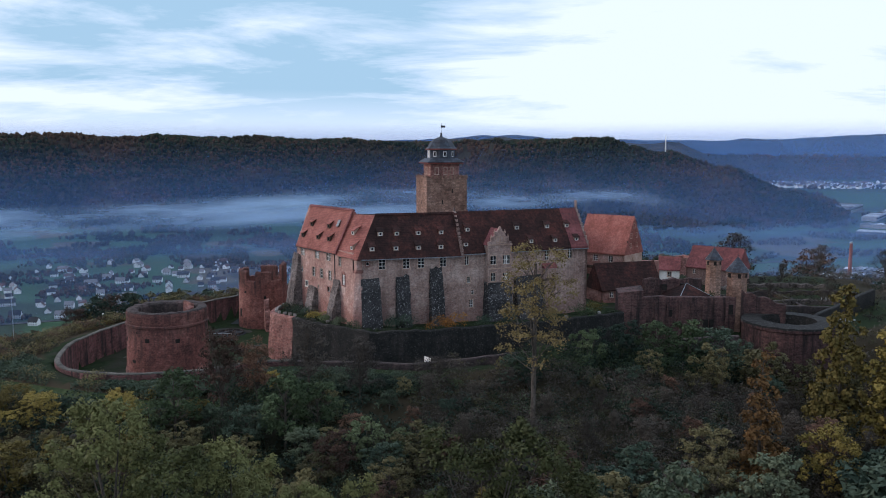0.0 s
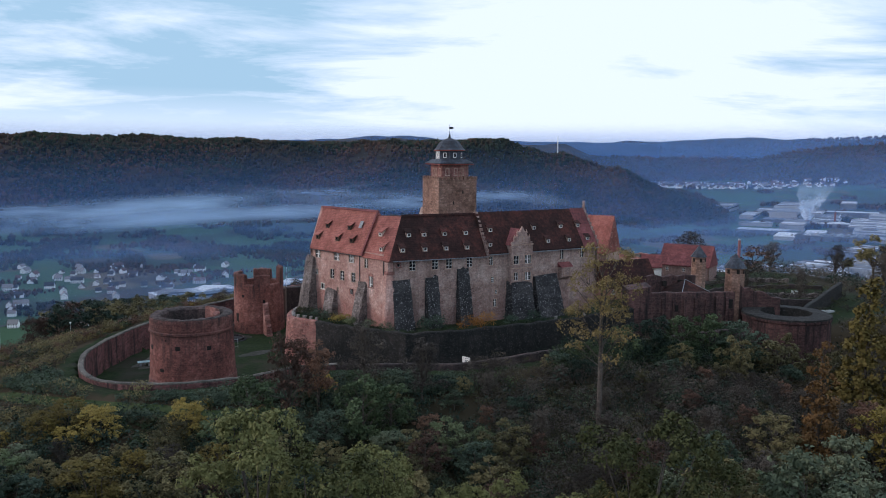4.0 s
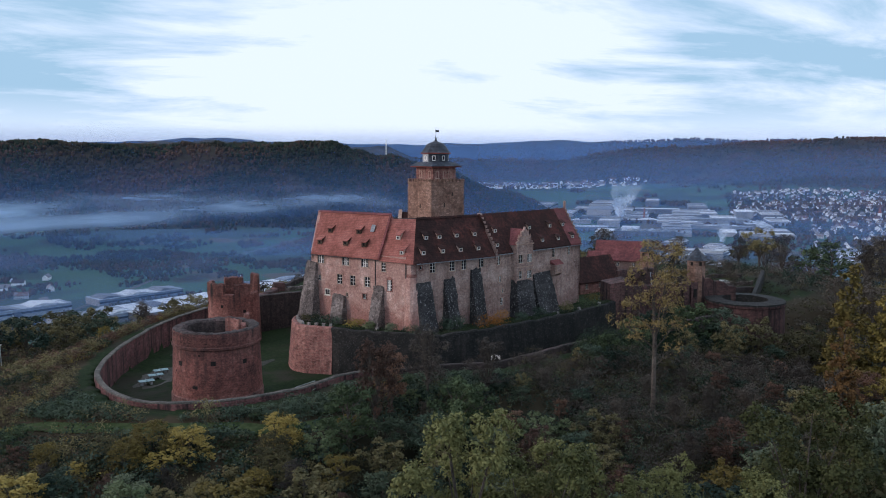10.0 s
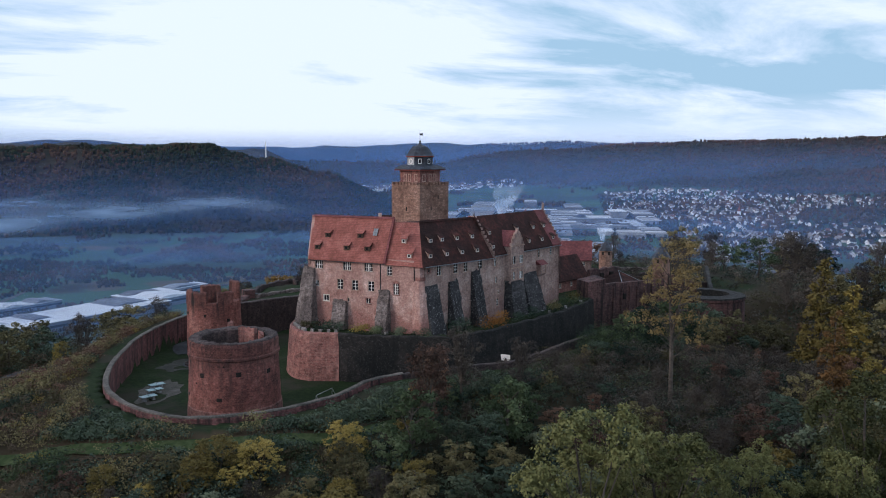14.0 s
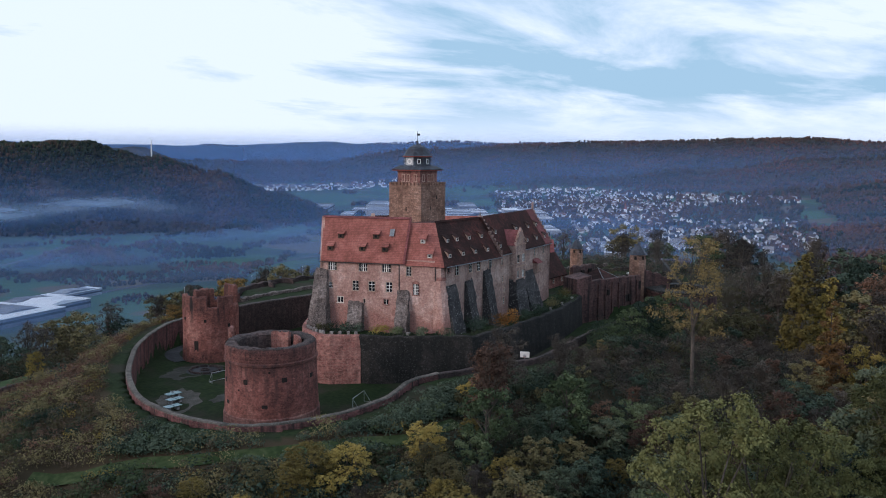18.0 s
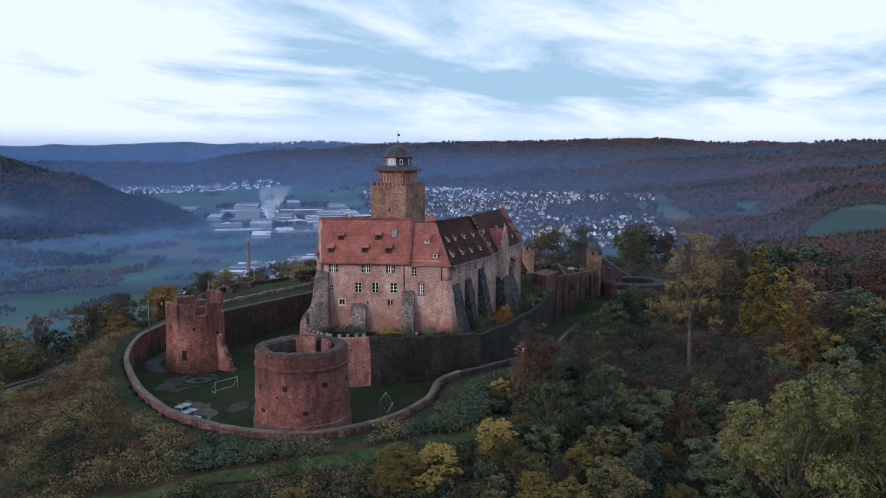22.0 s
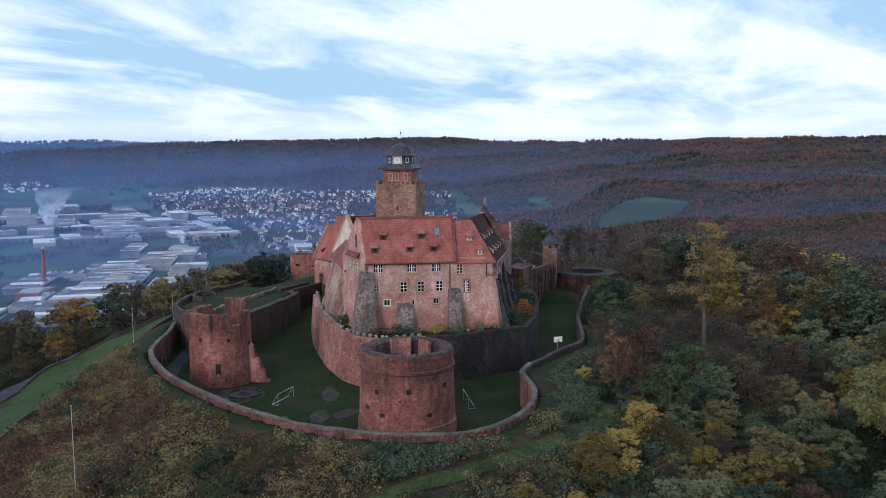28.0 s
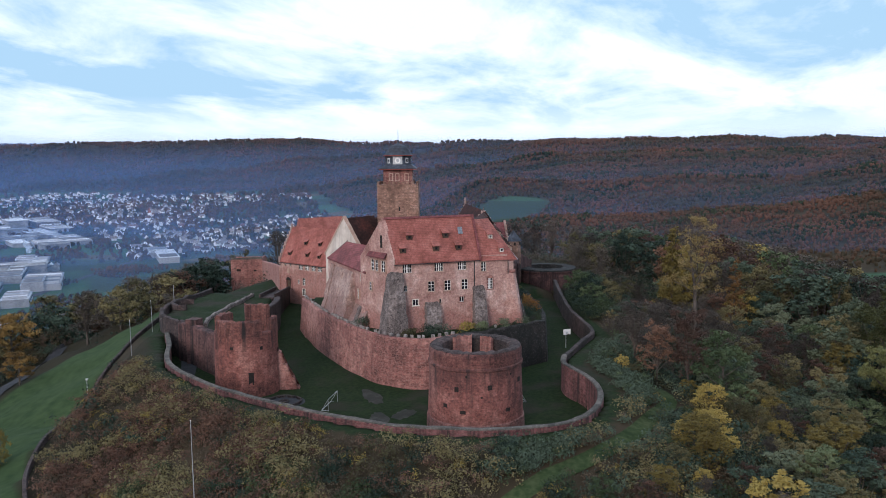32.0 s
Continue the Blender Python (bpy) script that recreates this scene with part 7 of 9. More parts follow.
# trees that stand out: kind, variant, place, height of the top, width
planted = []
for kind, k, x, y, top, w, label in (
        ("tall", 0, 17.2, 111.8, 31.0, 1.0, "tall thin tree with long pale trunk and sparse yellow-brown crown"),
        ("column", 0, 64.9, 116.2, 25.5, 0.95, ""), ("column", 0, 70.5, 113.0, 20, 1.1, ""), ("larch", 0, 46.3, 101.2, 19.2, 0.95, ""), ("yellow", 1, 55.0, 99.0, 10, 1.0, ""),
        ("rust", 1, -28.6, 115.0, 19.2, 0.95, ""), ("rust", 1, -24.5, 120.0, 16.5, 1.0, ""), ("bare", 0, -17.0, 124.0, 18.5, 1.1, ""), ("bare", 1, -8.5, 120.0, 16.5, 1.1, ""),
        ("robinia", 0, 6.8, 71.5, 18.8, 0.95, ""), ("robinia", 1, 15.5, 75.0, 13.5, 1.0, ""), ("robinia", 1, -1.0, 69.0, 12.5, 0.9, ""), ("robinia", 0, -8.3, 77.0, 12.5, 0.95, ""),
        ("robinia", 1, -31.0, 78.0, 20.0, 0.92, ""), ("robinia", 0, -25.5, 74.0, 17.0, 0.95, ""), ("robinia", 1, -19.0, 79.5, 15.0, 0.95, ""),
        ("grey", 0, 28.6, 77.4, 13.5, 0.9, ""), ("olive", 0, 21.5, 82.0, 11.0, 1.0, ""),
        ("green", 0, -34.0, 110.0, 14.9, 1.05, ""), ("green", 1, -37.5, 107.5, 10.0, 1.3, ""), ("green", 2, -18.5, 109.5, 14.6, 1.05, ""), ("dark", 0, -23.5, 107.5, 10.5, 1.2, ""), ("green", 0, -14.2, 112.5, 12.2, 1.1, ""), ("grey", 1, -28.0, 108.5, 10.0, 1.2, ""),
        ("shrub", 0, -58.9, 114.9, 11.2, 1.61, ""), ("shrub", 0, -61.8, 113.0, 9.8, 1.52, ""), ("shrub", 0, -56.0, 116.2, 9.4, 1.42, ""), ("shrub", 0, -54.2, 112.8, 10.6, 1.61, ""), ("shrub", 1, -64.4, 117.6, 8.8, 1.42, ""), ("shrub", 0, -71.4, 119.2, 8.6, 1.52, ""), ("shrub", 0, -67.5, 114.5, 7.2, 1.42, ""),
        ("shrub", 0, -42.6, 112.2, 11.0, 1.42, ""), ("shrub", 1, -44.0, 109.3, 9.6, 1.42, ""), ("shrub", 0, -40.0, 112.8, 8.0, 1.52, ""), ("shrub", 1, -44.5, 106.0, 8.8, 1.33, ""), ("shrub", 0, -47.5, 103.0, 7.6, 1.33, ""), ("olive", 1, -31.0, 103.8, 8.6, 1.6, ""), ("olive", 1, -23.4, 103.6, 7.0, 1.6, ""),
        ("shrub", 0, -20.0, 99.0, 4.6, 1.42, ""), ("rust", 0, -10.8, 100.4, 9.0, 1.1, ""), ("olive", 0, -12.4, 97.6, 7.0, 1.3, ""), ("rust", 0, -38.0, 98.5, 5.0, 1.5, ""), ("dark", 1, -27.0, 98.5, 6.4, 1.5, ""),
        ("olive", 0, -3.0, 96.0, 7.2, 1.3, ""), ("dark", 1, -48.5, 109.5, 6.6, 1.7, ""), ("grey", 1, -15.0, 104.5, 8.0, 1.4, ""), ("green", 1, -6.5, 106.0, 8.5, 1.3, ""), ("rust", 0, -4.0, 90.0, 6.0, 1.2, ""),
        ("olive", 2, 66.0, 88.0, 14.0, 1.15, ""), ("olive", 0, 73.0, 92.0, 15.0, 1.05, ""), ("dark", 2, 82.0, 98.0, 16.0, 1.0, ""), ("dark", 0, 58.0, 92.0, 9.5, 1.1, ""), ("rust", 0, 90.0, 92.0, 15.0, 1.0, ""), ("green", 0, 97.0, 84.0, 16.0, 1.0, ""),
        ("golden", 0, -19.5, 259.5, 3.2, 1.3, "round golden-orange tree alone on the green slope"), ("golden", 0, 13.0, 292.0, 4.5, 1.2, "large golden-orange oak behind the meadow"), ("rust", 0, 40.5, 289.0, 2.5, 1.2, "red-brown autumn tree at the meadow edge"), ("shrub", 0, -65.1, 222.1, 2.9, 0.95, "small yellow tree beside the meadow wall"), ("dark", 0, 26.0, 290.0, 5.0, 1.2, ""), ("dark", 2, 22.0, 282.0, 2.5, 1.2, ""), ("olive", 0, 33.0, 296.0, 6.0, 1.2, ""), ("olive", 0, 1.0, 290.0, 1.0, 1.2, ""), ("olive", 2, -8.0, 283.0, -0.5, 1.2, ""), ("dark", 0, 48.0, 284.0, 5.0, 1.2, ""), ("dark", 0, -30.0, 275.0, -1.5, 1.2, ""), ("olive", 0, -42.0, 266.0, -1.0, 1.2, ""), ("bare", 0, -55.0, 259.0, 0.0, 1.2, ""), ("dark", 0, -66.0, 252.0, 1.5, 1.2, ""), ("olive", 0, -75.0, 246.0, 2.5, 1.2, ""), ("dark", 2, -84.0, 240.0, 3.0, 1.2, ""), ("dark", 0, -94.0, 233.0, 4.0, 1.2, "")):
    plant(kind, k, x, y, top - gh(x, y), w, x, label)
    planted.append((x, y))
rng = np.random.RandomState(21)


def scatter(count, x0, x1, y0, y1, dmin, dmax, gap, kinds, top, spread, low, high, skip=None):
    n = tries = 0
    names = [k for k, _ in kinds]
    w = np.array([q for _, q in kinds], float)
    w /= w.sum()
    while n < count and tries < count * 40:
        tries += 1
        x, y = rng.uniform(x0, x1), rng.uniform(y0, y1)
        d = float(far_from(HILLTOP, np.array([x]), np.array([y]))[0])
        if bool(inside(HILLTOP, np.array([x]), np.array([y]))[0]) or not dmin < d < dmax:
            continue
        if skip is not None and skip(x, y, d):
            continue
        g = gap * (0.75 + 0.5 * min(d / 60, 1))
        if any((x - a) ** 2 + (y - b) ** 2 < g * g for a, b in planted[-500:]):
            continue
        planted.append((x, y))
        kind = names[rng.choice(len(names), p=w)]
        h = min(max(top(x, y, d) + rng.uniform(-spread, spread) - gh(x, y), low), high)
        plant(kind, rng.randint(9), x, y, h, rng.uniform(0.9, 1.3) * (1.2 if h < 9 else 1.08), rng.uniform(0, 6.28))
        n += 1


LEDGE = [(-84, 141), (-76.6, 135), (-72.6, 132.5), (-66.8, 127.9), (-58, 123.3), (-47, 120), (-38.7, 118.2), (-30, 120.5)]
ledge_line = smooth_line(LEDGE, 1.5)
ledge_arr = np.array(ledge_line)


def on_ledge(x, y, wide=2.1):
    x, y = np.asarray(x, float), np.asarray(y, float)
    return np.min(np.hypot(x[..., None] - ledge_arr[:, 0], y[..., None] - ledge_arr[:, 1]), -1) < wide


south_mix = [("green", 3.5), ("dark", 4), ("olive", 4), ("yellow", 2.6), ("grey", 2), ("rust", 1.3), ("bare", 1)]
east_mix = [("olive", 3.0), ("bare", 7), ("yellow", 0.7), ("dark", 2.2), ("green", 1.2), ("rust", 2.2), ("grey", 0.6)]


def east_top(x, y, d):
    if x < 62 and y > 105:
        return 8.0
    if x < 92 and y > 110:
        return 5.5 + 0.12 * max(0, 130 - y)
    return 15 + 0.02 * d


bare_zone = lambda x, y: 4 < x < 64 and y > 94
scatter(44, 2, 64, 92, 131, 7, 80, 4.4, [("bare", 6), ("rust", 0.8), ("olive", 0.8), ("dark", 0.8)], lambda x, y, d: 7.5, 1.5, 4.5, 9.5)
scatter(44, -78, 4, 94, 127, 9, 34, 4.0, south_mix, lambda x, y, d: 6.6 + 0.05 * d, 1.6, 3.2, 9, lambda x, y, d: bool(on_ledge([x], [y], 3.4)[0]) or (x < -46 and d < 16))
scatter(60, -75, 45, 45, 100, 20, 80, 5.6, south_mix, lambda x, y, d: 5.0 + 0.05 * d, 2.0, 4.0, 14, lambda x, y, d: bare_zone(x, y))
scatter(70, 40, 170, 30, 150, 5, 110, 7.0, east_mix, east_top, 2.5, 4, 22, lambda x, y, d: (58 < x < 84 and y > 132) or bare_zone(x, y))
scatter(22, 95, 210, 110, 270, 3, 110, 8.0, east_mix, lambda x, y, d: 17, 4, 8, 20, lambda x, y, d: x < 128 and 150 < y < 236)
scatter(24, 12, 110, 235, 300, 2, 60, 6.5, [("olive", 4), ("dark", 2), ("bare", 4), ("rust", 1.5)], lambda x, y, d: 11.5, 2.5, 6, 16, lambda x, y, d: north_meadow(np.array([x]), np.array([y]))[0] or (x > 26 and y < 266))
scatter(30, -100, 60, 212, 312, 8, 130, 5.2, [("rust", 1.2), ("olive", 4), ("bare", 3.5), ("dark", 3)], lambda x, y, d: 1.5 + 0.05 * max(x, -20), 2.0, 5, 15, lambda x, y, d: y < np.interp(x, [-110, -80, -48, -37, -22, 6, 30, 60], [214, 237, 257, 264, 271, 283, 278, 268]))
scatter(14, -140, -60, 60, 160, 34, 90, 8.0, [("yellow", 2), ("olive", 3), ("rust", 2), ("bare", 2), ("green", 1)], lambda x, y, d: 3.0, 2, 5, 11)
for x, y, h, kind in ((92, 176, 5.5, "bare"), (99, 186, 6, "bare"), (86, 190, 5, "bare"), (97, 208, 6, "bare")):
    plant(kind, 0, x, y, h, 1.0, x)


def undergrowth(name, material, label, count, where, size, rise, leaves=14, seed=1, reach=(0.5, 1.1), lumps=3):
    """Bushes on the slopes, as one object; each bush is a few leafy lumps."""
    r = np.random.RandomState(seed)
    xs, ys = where(r, count)
    zs = ground_height(xs, ys)
    rad_ = r.uniform(0, 1, len(xs)) ** 1.6 * (reach[1] - reach[0]) + reach[0]
    c = np.stack([xs, ys, zs + rise * rad_ * 0.8], 1)
    c = np.repeat(c, lumps, 0) + r.normal(scale=0.48, size=(len(xs) * lumps, 3)) * np.repeat(rad_, lumps)[:, None] * np.array([1, 1, 0.55])
    v, f = leaf_cloud(r, c, np.repeat(rad_, lumps) * r.uniform(0.45, 0.75, len(c)), len(xs) * leaves, size, 0.85, 0.5)
    return tagged(new(name, from_arrays(name, v, f, material)), label, "bushes", kind="stuff")


ROAD_LINE = [(-150, 172), (-110, 208), (-80, 231), (-48.8, 251), (-37, 257.5), (-22, 264.5), (6, 276), (30, 284)]
road_arr = np.array(smooth_line(ROAD_LINE, 2.5))


def open_ground(x, y):
    """The grass slope, a strip along its wall, and the road."""
    off_wall = y - np.interp(x, [p[0] for p in MEADOW_WALL], [p[1] for p in MEADOW_WALL])
    off_road = np.min(np.hypot(x[..., None] - road_arr[:, 0], y[..., None] - road_arr[:, 1]), -1)
    return north_meadow(x, y) | ((np.abs(off_wall) < 2.4) & (x > -112) & (x < 8)) | (off_road < 5.0)


def slope_points(x0, x1, y0, y1, dmin, dmax, patch, lo, hi, size=30, no_meadow=True):
    def where(r, count):
        x, y = r.uniform(x0, x1, count * 6), r.uniform(y0, y1, count * 6)
        d = far_from(HILLTOP, x, y)
        ok = (d > dmin + 0.8 * wavy(x, y, 9, 5)) & (d < dmax) & ~inside(HILLTOP, x, y) & ~on_ledge(x, y)
        q = wavy(x, y, size, patch)
        ok &= (q > lo) & (q < hi)
        if no_meadow:
            ok &= ~open_ground(x, y)
        x, y = x[ok][:count], y[ok][:count]
        return x, y
    return where


# brambles and hedge between the ring wall and the ledge path, and bushes down the south slope
undergrowth("bramble_hedge", LEAF_DARK, "dark green brambles below the ring wall", 900, slope_points(-75, 0, 112, 140, 4.4, 10.5, 31, -1.2, 9, 14), 0.14, 0.7, 60, 31, (0.7, 1.6))
undergrowth("bright_brambles", LEAF_GREEN, "mid-green bushes among the brambles", 200, slope_points(-75, 10, 112, 142, 4.4, 11, 37, 0.2, 9, 9), 0.13, 0.8, 60, 37, (0.7, 1.6))
undergrowth("green_scrub", LEAF_DARK, "dark green bushes on the south slope", 1500, slope_points(-80, 120, 50, 128, 9.0, 60, 30, -0.6, 9), 0.17, 0.8, 60, 30, (1.0, 2.4))
undergrowth("grey_scrub", LEAF_BLUE, "grey-green bushes on the south slope", 480, slope_points(-75, 40, 60, 140, 6.0, 50, 47, 0.2, 9, 18), 0.14, 0.8, 60, 47, (0.8, 1.9))
undergrowth("olive_scrub", LEAF_OLIVE, "olive and yellowing bushes on the slope", 1000, slope_points(-90, 150, 40, 170, 6.0, 60, 32, 0.0, 9, 20), 0.15, 0.8, 55, 32, (0.7, 1.9))
# western slope: rust, tan, olive and green scrub in drifts
undergrowth("brown_scrub", LEAF_RUST, "rust-brown autumn scrub on the western slope", 1500, slope_points(-130, -40, 166, 235, 4.2, 64, 33, -0.25, 9, 34), 0.13, 0.75, 52, 33, (0.6, 1.6))
undergrowth("dry_scrub", LEAF_DRY, "dry brown bushes on the western slope", 1700, slope_points(-130, -40, 100, 235, 4.0, 64, 34, -0.15, 9, 16), 0.12, 0.75, 48, 34, (0.6, 1.5))
undergrowth("tan_tufts", LEAF_TAN, "dry tan stalks standing in the scrub", 1300, slope_points(-130, -40, 110, 235, 4.5, 60, 45, 0.0, 9, 12), 0.09, 1.1, 42, 45, (0.5, 1.1))
undergrowth("tall_brown_tufts", LEAF_RUST, "tall rust-brown tufts standing out of the scrub", 300, slope_points(-130, -40, 140, 235, 5, 60, 46, 0.1, 9, 12), 0.11, 1.4, 60, 46, (0.8, 1.7))
undergrowth("west_green_scrub", LEAF_GREEN, "green bushes among brown scrub", 1500, slope_points(-130, -40, 95, 188, 4.0, 55, 35, 0.25, 9, 17), 0.13, 0.7, 54, 35, (0.6, 1.5))
undergrowth("west_dark_scrub", LEAF_DARK, "dark green bramble clumps among brown scrub", 800, slope_points(-125, -40, 95, 178, 4.0, 50, 49, 0.35, 9, 17), 0.14, 0.7, 54, 49, (0.7, 1.7))
undergrowth("west_olive_scrub", LEAF_OLIVE, "olive bushes among brown scrub", 1900, slope_points(-130, -40, 95, 220, 4.0, 58, 53, 0.0, 9, 21), 0.13, 0.75, 56, 53, (0.7, 2.0))
undergrowth("west_yellow_scrub", LEAF_YELLOW, "yellowing bushes among brown scrub", 420, slope_points(-125, -40, 90, 225, 4.0, 60, 39, 0.3, 9, 11), 0.11, 0.9, 50, 39, (0.5, 1.3))


def moat_edge(r, count):
    x = r.uniform(16, 62, count)
    return x, np.interp(x, [p[0] for p in RING2], [p[1] for p in RING2]) - r.uniform(2.0, 11.0, count)


undergrowth("moatside_bushes", LEAF_GREEN, "green bushes crowding the moat wall's outer side", 300, moat_edge, 0.13, 1.0, 90, 38, (1.0, 3.0))
undergrowth("moatside_thicket", LEAF_DARK, "dark green thicket outside the moat wall", 300, moat_edge, 0.14, 1.0, 90, 28, (1.0, 3.2))
for kind, k, x, y, top, w in (("green", 1, 30.0, 135.0, 14.5, 1.2), ("dark", 1, 36.0, 136.5, 15.5, 1.2), ("green", 0, 43.0, 138.0, 15.5, 1.15), ("green", 1, 49.0, 139.5, 15.0, 1.2), ("dark", 0, 55.0, 138.5, 14.5, 1.15), ("olive", 1, 61.0, 135.0, 11.5, 1.3), ("olive", 1, 51.0, 132.5, 12.0, 1.1), ("olive", 0, 40.0, 132.0, 12.0, 1.1), ("green", 1, 22.0, 133.0, 12.5, 1.2), ("olive", 0, 69.0, 132.5, 9.5, 1.2), ("olive", 1, 77.0, 136.0, 9.0, 1.2), ("olive", 1, 14.5, 130.0, 11.0, 1.1)):
    plant(kind, k, x, y, top - gh(x, y), w, x)


def wall_top(r, count):
    k = r.uniform(0, len(zw_south) - 1.01, count)
    a = np.array(zw_south)
    i = k.astype(int)
    q = a[i] + (a[i + 1] - a[i]) * (k - i)[:, None]
    return q[:, 0] + r.uniform(-0.3, 0.9, count), q[:, 1] + r.uniform(-0.2, 1.0, count)


r_ivy = np.random.RandomState(61)
ivy_x, ivy_y = wall_top(r_ivy, 330)
ivy_r = r_ivy.uniform(0.22, 0.65, 330)
ivy_c = np.stack([ivy_x, ivy_y, 12.75 - 0.6 * r_ivy.uniform(0, 1, 330) ** 2], 1)
v_, f_ = leaf_cloud(r_ivy, ivy_c, ivy_r, 11000, 0.10, 0.9, 0.4)
tagged(new("wall_ivy", from_arrays("wall_ivy", v_, f_, LEAF_IVY)), "ivy and grass tufts along the moat wall top", "ivy", kind="stuff")
undergrowth("bare_saplings", LEAF_BARE, "dense leafless brown saplings on the south slope", 1900, lambda r, c: (r.uniform(0, 64, c), r.uniform(92, 131, c)), 0.12, 1.6, 44, 40, (0.8, 2.2))
undergrowth("sapling_leaves", LEAF_OLIVE, "last yellow leaves among the leafless saplings", 600, lambda r, c: (r.uniform(2, 64, c), r.uniform(92, 133, c)), 0.10, 2.4, 30, 41, (0.6, 1.3))
undergrowth("ward_bushes", LEAF_BARE, "leafless brown bushes on the outer ward", 330, lambda r, c: (r.uniform(72, 110, c), r.uniform(163, 226, c)), 0.16, 0.8, 30, 43, (0.5, 1.5))
undergrowth("ward_shrubs", LEAF_OLIVE, "olive shrubs along the outer ward walls", 150, lambda r, c: (r.uniform(66, 112, c), r.uniform(160, 226, c)), 0.15, 0.8, 40, 44, (0.6, 1.7))
undergrowth("forest_thicket", LEAF_DARK, "dark green thicket under the forest trees", 2600, slope_points(-70, 180, 30, 260, 10.0, 110, 36, -9, 9), 0.24, 0.8, 26, 36, (1.0, 2.6))
undergrowth("brown_thicket", LEAF_BARE, "brown thicket under the eastern trees", 2200, slope_points(30, 190, 30, 260, 6.0, 110, 29, -9, 9), 0.22, 0.9, 26, 29, (1.0, 2.6))


def slope_all_round(r, count):
    x, y = r.uniform(-230, 160, count * 3), r.uniform(-90, 240, count * 3)
    d = far_from(HILLTOP, x, y)
    ok = (d > 55) & ((x < -60) | (y < 95)) & ~open_ground(x, y)
    return x[ok][:count], y[ok][:count]


def road_side(r, count):
    x = r.uniform(-110, 60, count)
    return x, np.interp(x, [-110, -80, -48, -37, -22, 6, 30, 60], [215, 238, 258, 265, 272, 283, 279, 268]) + r.uniform(0, 1, count) ** 1.4 * 26


undergrowth("roadside_thicket", LEAF_OLIVE, "olive bushes crowding the far side of the access road", 420, road_side, 0.2, 1.0, 70, 71, (1.4, 3.6))
undergrowth("roadside_brush", LEAF_DRY, "dry brown bushes behind the access road", 360, road_side, 0.2, 1.0, 70, 72, (1.4, 3.4))
undergrowth("roadside_brambles", LEAF_DARK, "dark green brambles behind the access road", 300, road_side, 0.2, 0.9, 70, 73, (1.2, 3.0))
undergrowth("slope_thicket", LEAF_OLIVE, "olive thicket on the lower castle hill", 2800, slope_all_round, 0.42, 0.9, 22, 51, (1.2, 2.8))
undergrowth("slope_brush", LEAF_RUST, "rust-brown brush on the lower castle hill", 2000, slope_all_round, 0.40, 0.9, 20, 52, (1.0, 2.4))


# ---- far woods ----
def far_woods(name, material, label, az0, az1, r0, r1, count, seed, test):
    r = np.random.RandomState(seed)
    n = count * 6
    az = np.radians(r.uniform(az0, az1, n))
    u = r.uniform(0, 1, n)
    rr = np.sqrt(r0 * r0 + u * (r1 * r1 - r0 * r0)) if r1 / r0 < 2 else r0 * (r1 / r0) ** (u ** 0.8)
    x, y = CX + np.sin(az) * rr, 60 + np.cos(az) * rr
    ok = test(x, y, r)
    x, y, rr = x[ok][:count], y[ok][:count], rr[ok][:count]
    n = len(x)
    z = ground_height(x, y)
    s = np.clip(rr / 270.0, 3.4, 9.0) * r.uniform(0.65, 1.35, n)
    seg = 4
    a = np.arange(seg) * 2 * math.pi / seg + r.uniform(0, 6.28, n)[:, None]
    jag = r.uniform(0.75, 1.25, (n, seg))
    low = np.stack([x[:, None] + np.cos(a) * s[:, None] * 0.42 * jag, y[:, None] + np.sin(a) * s[:, None] * 0.42 * jag, np.repeat((z + s * 0.05)[:, None], seg, 1)], -1)
    jag2 = r.uniform(0.7, 1.3, (n, seg))
    mid_ = np.stack([x[:, None] + np.cos(a + 0.5) * s[:, None] * 0.5 * jag2, y[:, None] + np.sin(a + 0.5) * s[:, None] * 0.5 * jag2, z[:, None] + s[:, None] * (0.55 + 0.25 * jag2)], -1)
    top = np.stack([x, y, z + s * r.uniform(1.05, 1.35, n)], -1)[:, None, :]
    v = np.concatenate([low, mid_, top], 1).reshape(-1, 3)
    k = np.arange(n)[:, None]
    f = []
    for i in range(seg):
        j = (i + 1) % seg
        f.append(np.concatenate([k * 9 + i, k * 9 + j, k * 9 + seg + i], 1))
        f.append(np.concatenate([k * 9 + j, k * 9 + seg + j, k * 9 + seg + i], 1))
        f.append(np.concatenate([k * 9 + seg + i, k * 9 + seg + j, k * 9 + 8], 1))
    return tagged(new(name, from_arrays(name, v, np.concatenate(f, 0), material)), label, "forest", kind="stuff")


WOOD_MIX = surface("mixed_autumn_forest", [(0.019, 0.022, 0.014), (0.036, 0.032, 0.019), (0.062, 0.038, 0.025), (0.088, 0.052, 0.032)], 0.011, 0.0038, rough=0.9, bump=0.0, island=0.10, spec=0.1)
WOOD_RED = surface("rust_beech_forest", [(0.028, 0.033, 0.021), (0.050, 0.038, 0.025), (0.074, 0.042, 0.029), (0.100, 0.050, 0.033)], 0.011, 0.0034, rough=0.9, bump=0.0, island=0.09, spec=0.1)
WOOD_DARK = surface("dark_conifer_forest", [(0.012, 0.019, 0.013), (0.020, 0.029, 0.017), (0.034, 0.042, 0.022)], 0.011, 0.005, rough=0.9, bump=0.0, island=0.12, spec=0.1)
in_wood = lambda x, y, r: wooded(x, y) > r.uniform(0.3, 0.9, len(x))
outside_near = lambda x, y: far_from(HILLTOP, x, y) > 95
far_woods("far_forest", WOOD_MIX, "mixed autumn forest on the hill across the valley", -50, 40, 1350, 2700, 21000, 41, lambda x, y, r: in_wood(x, y, r))
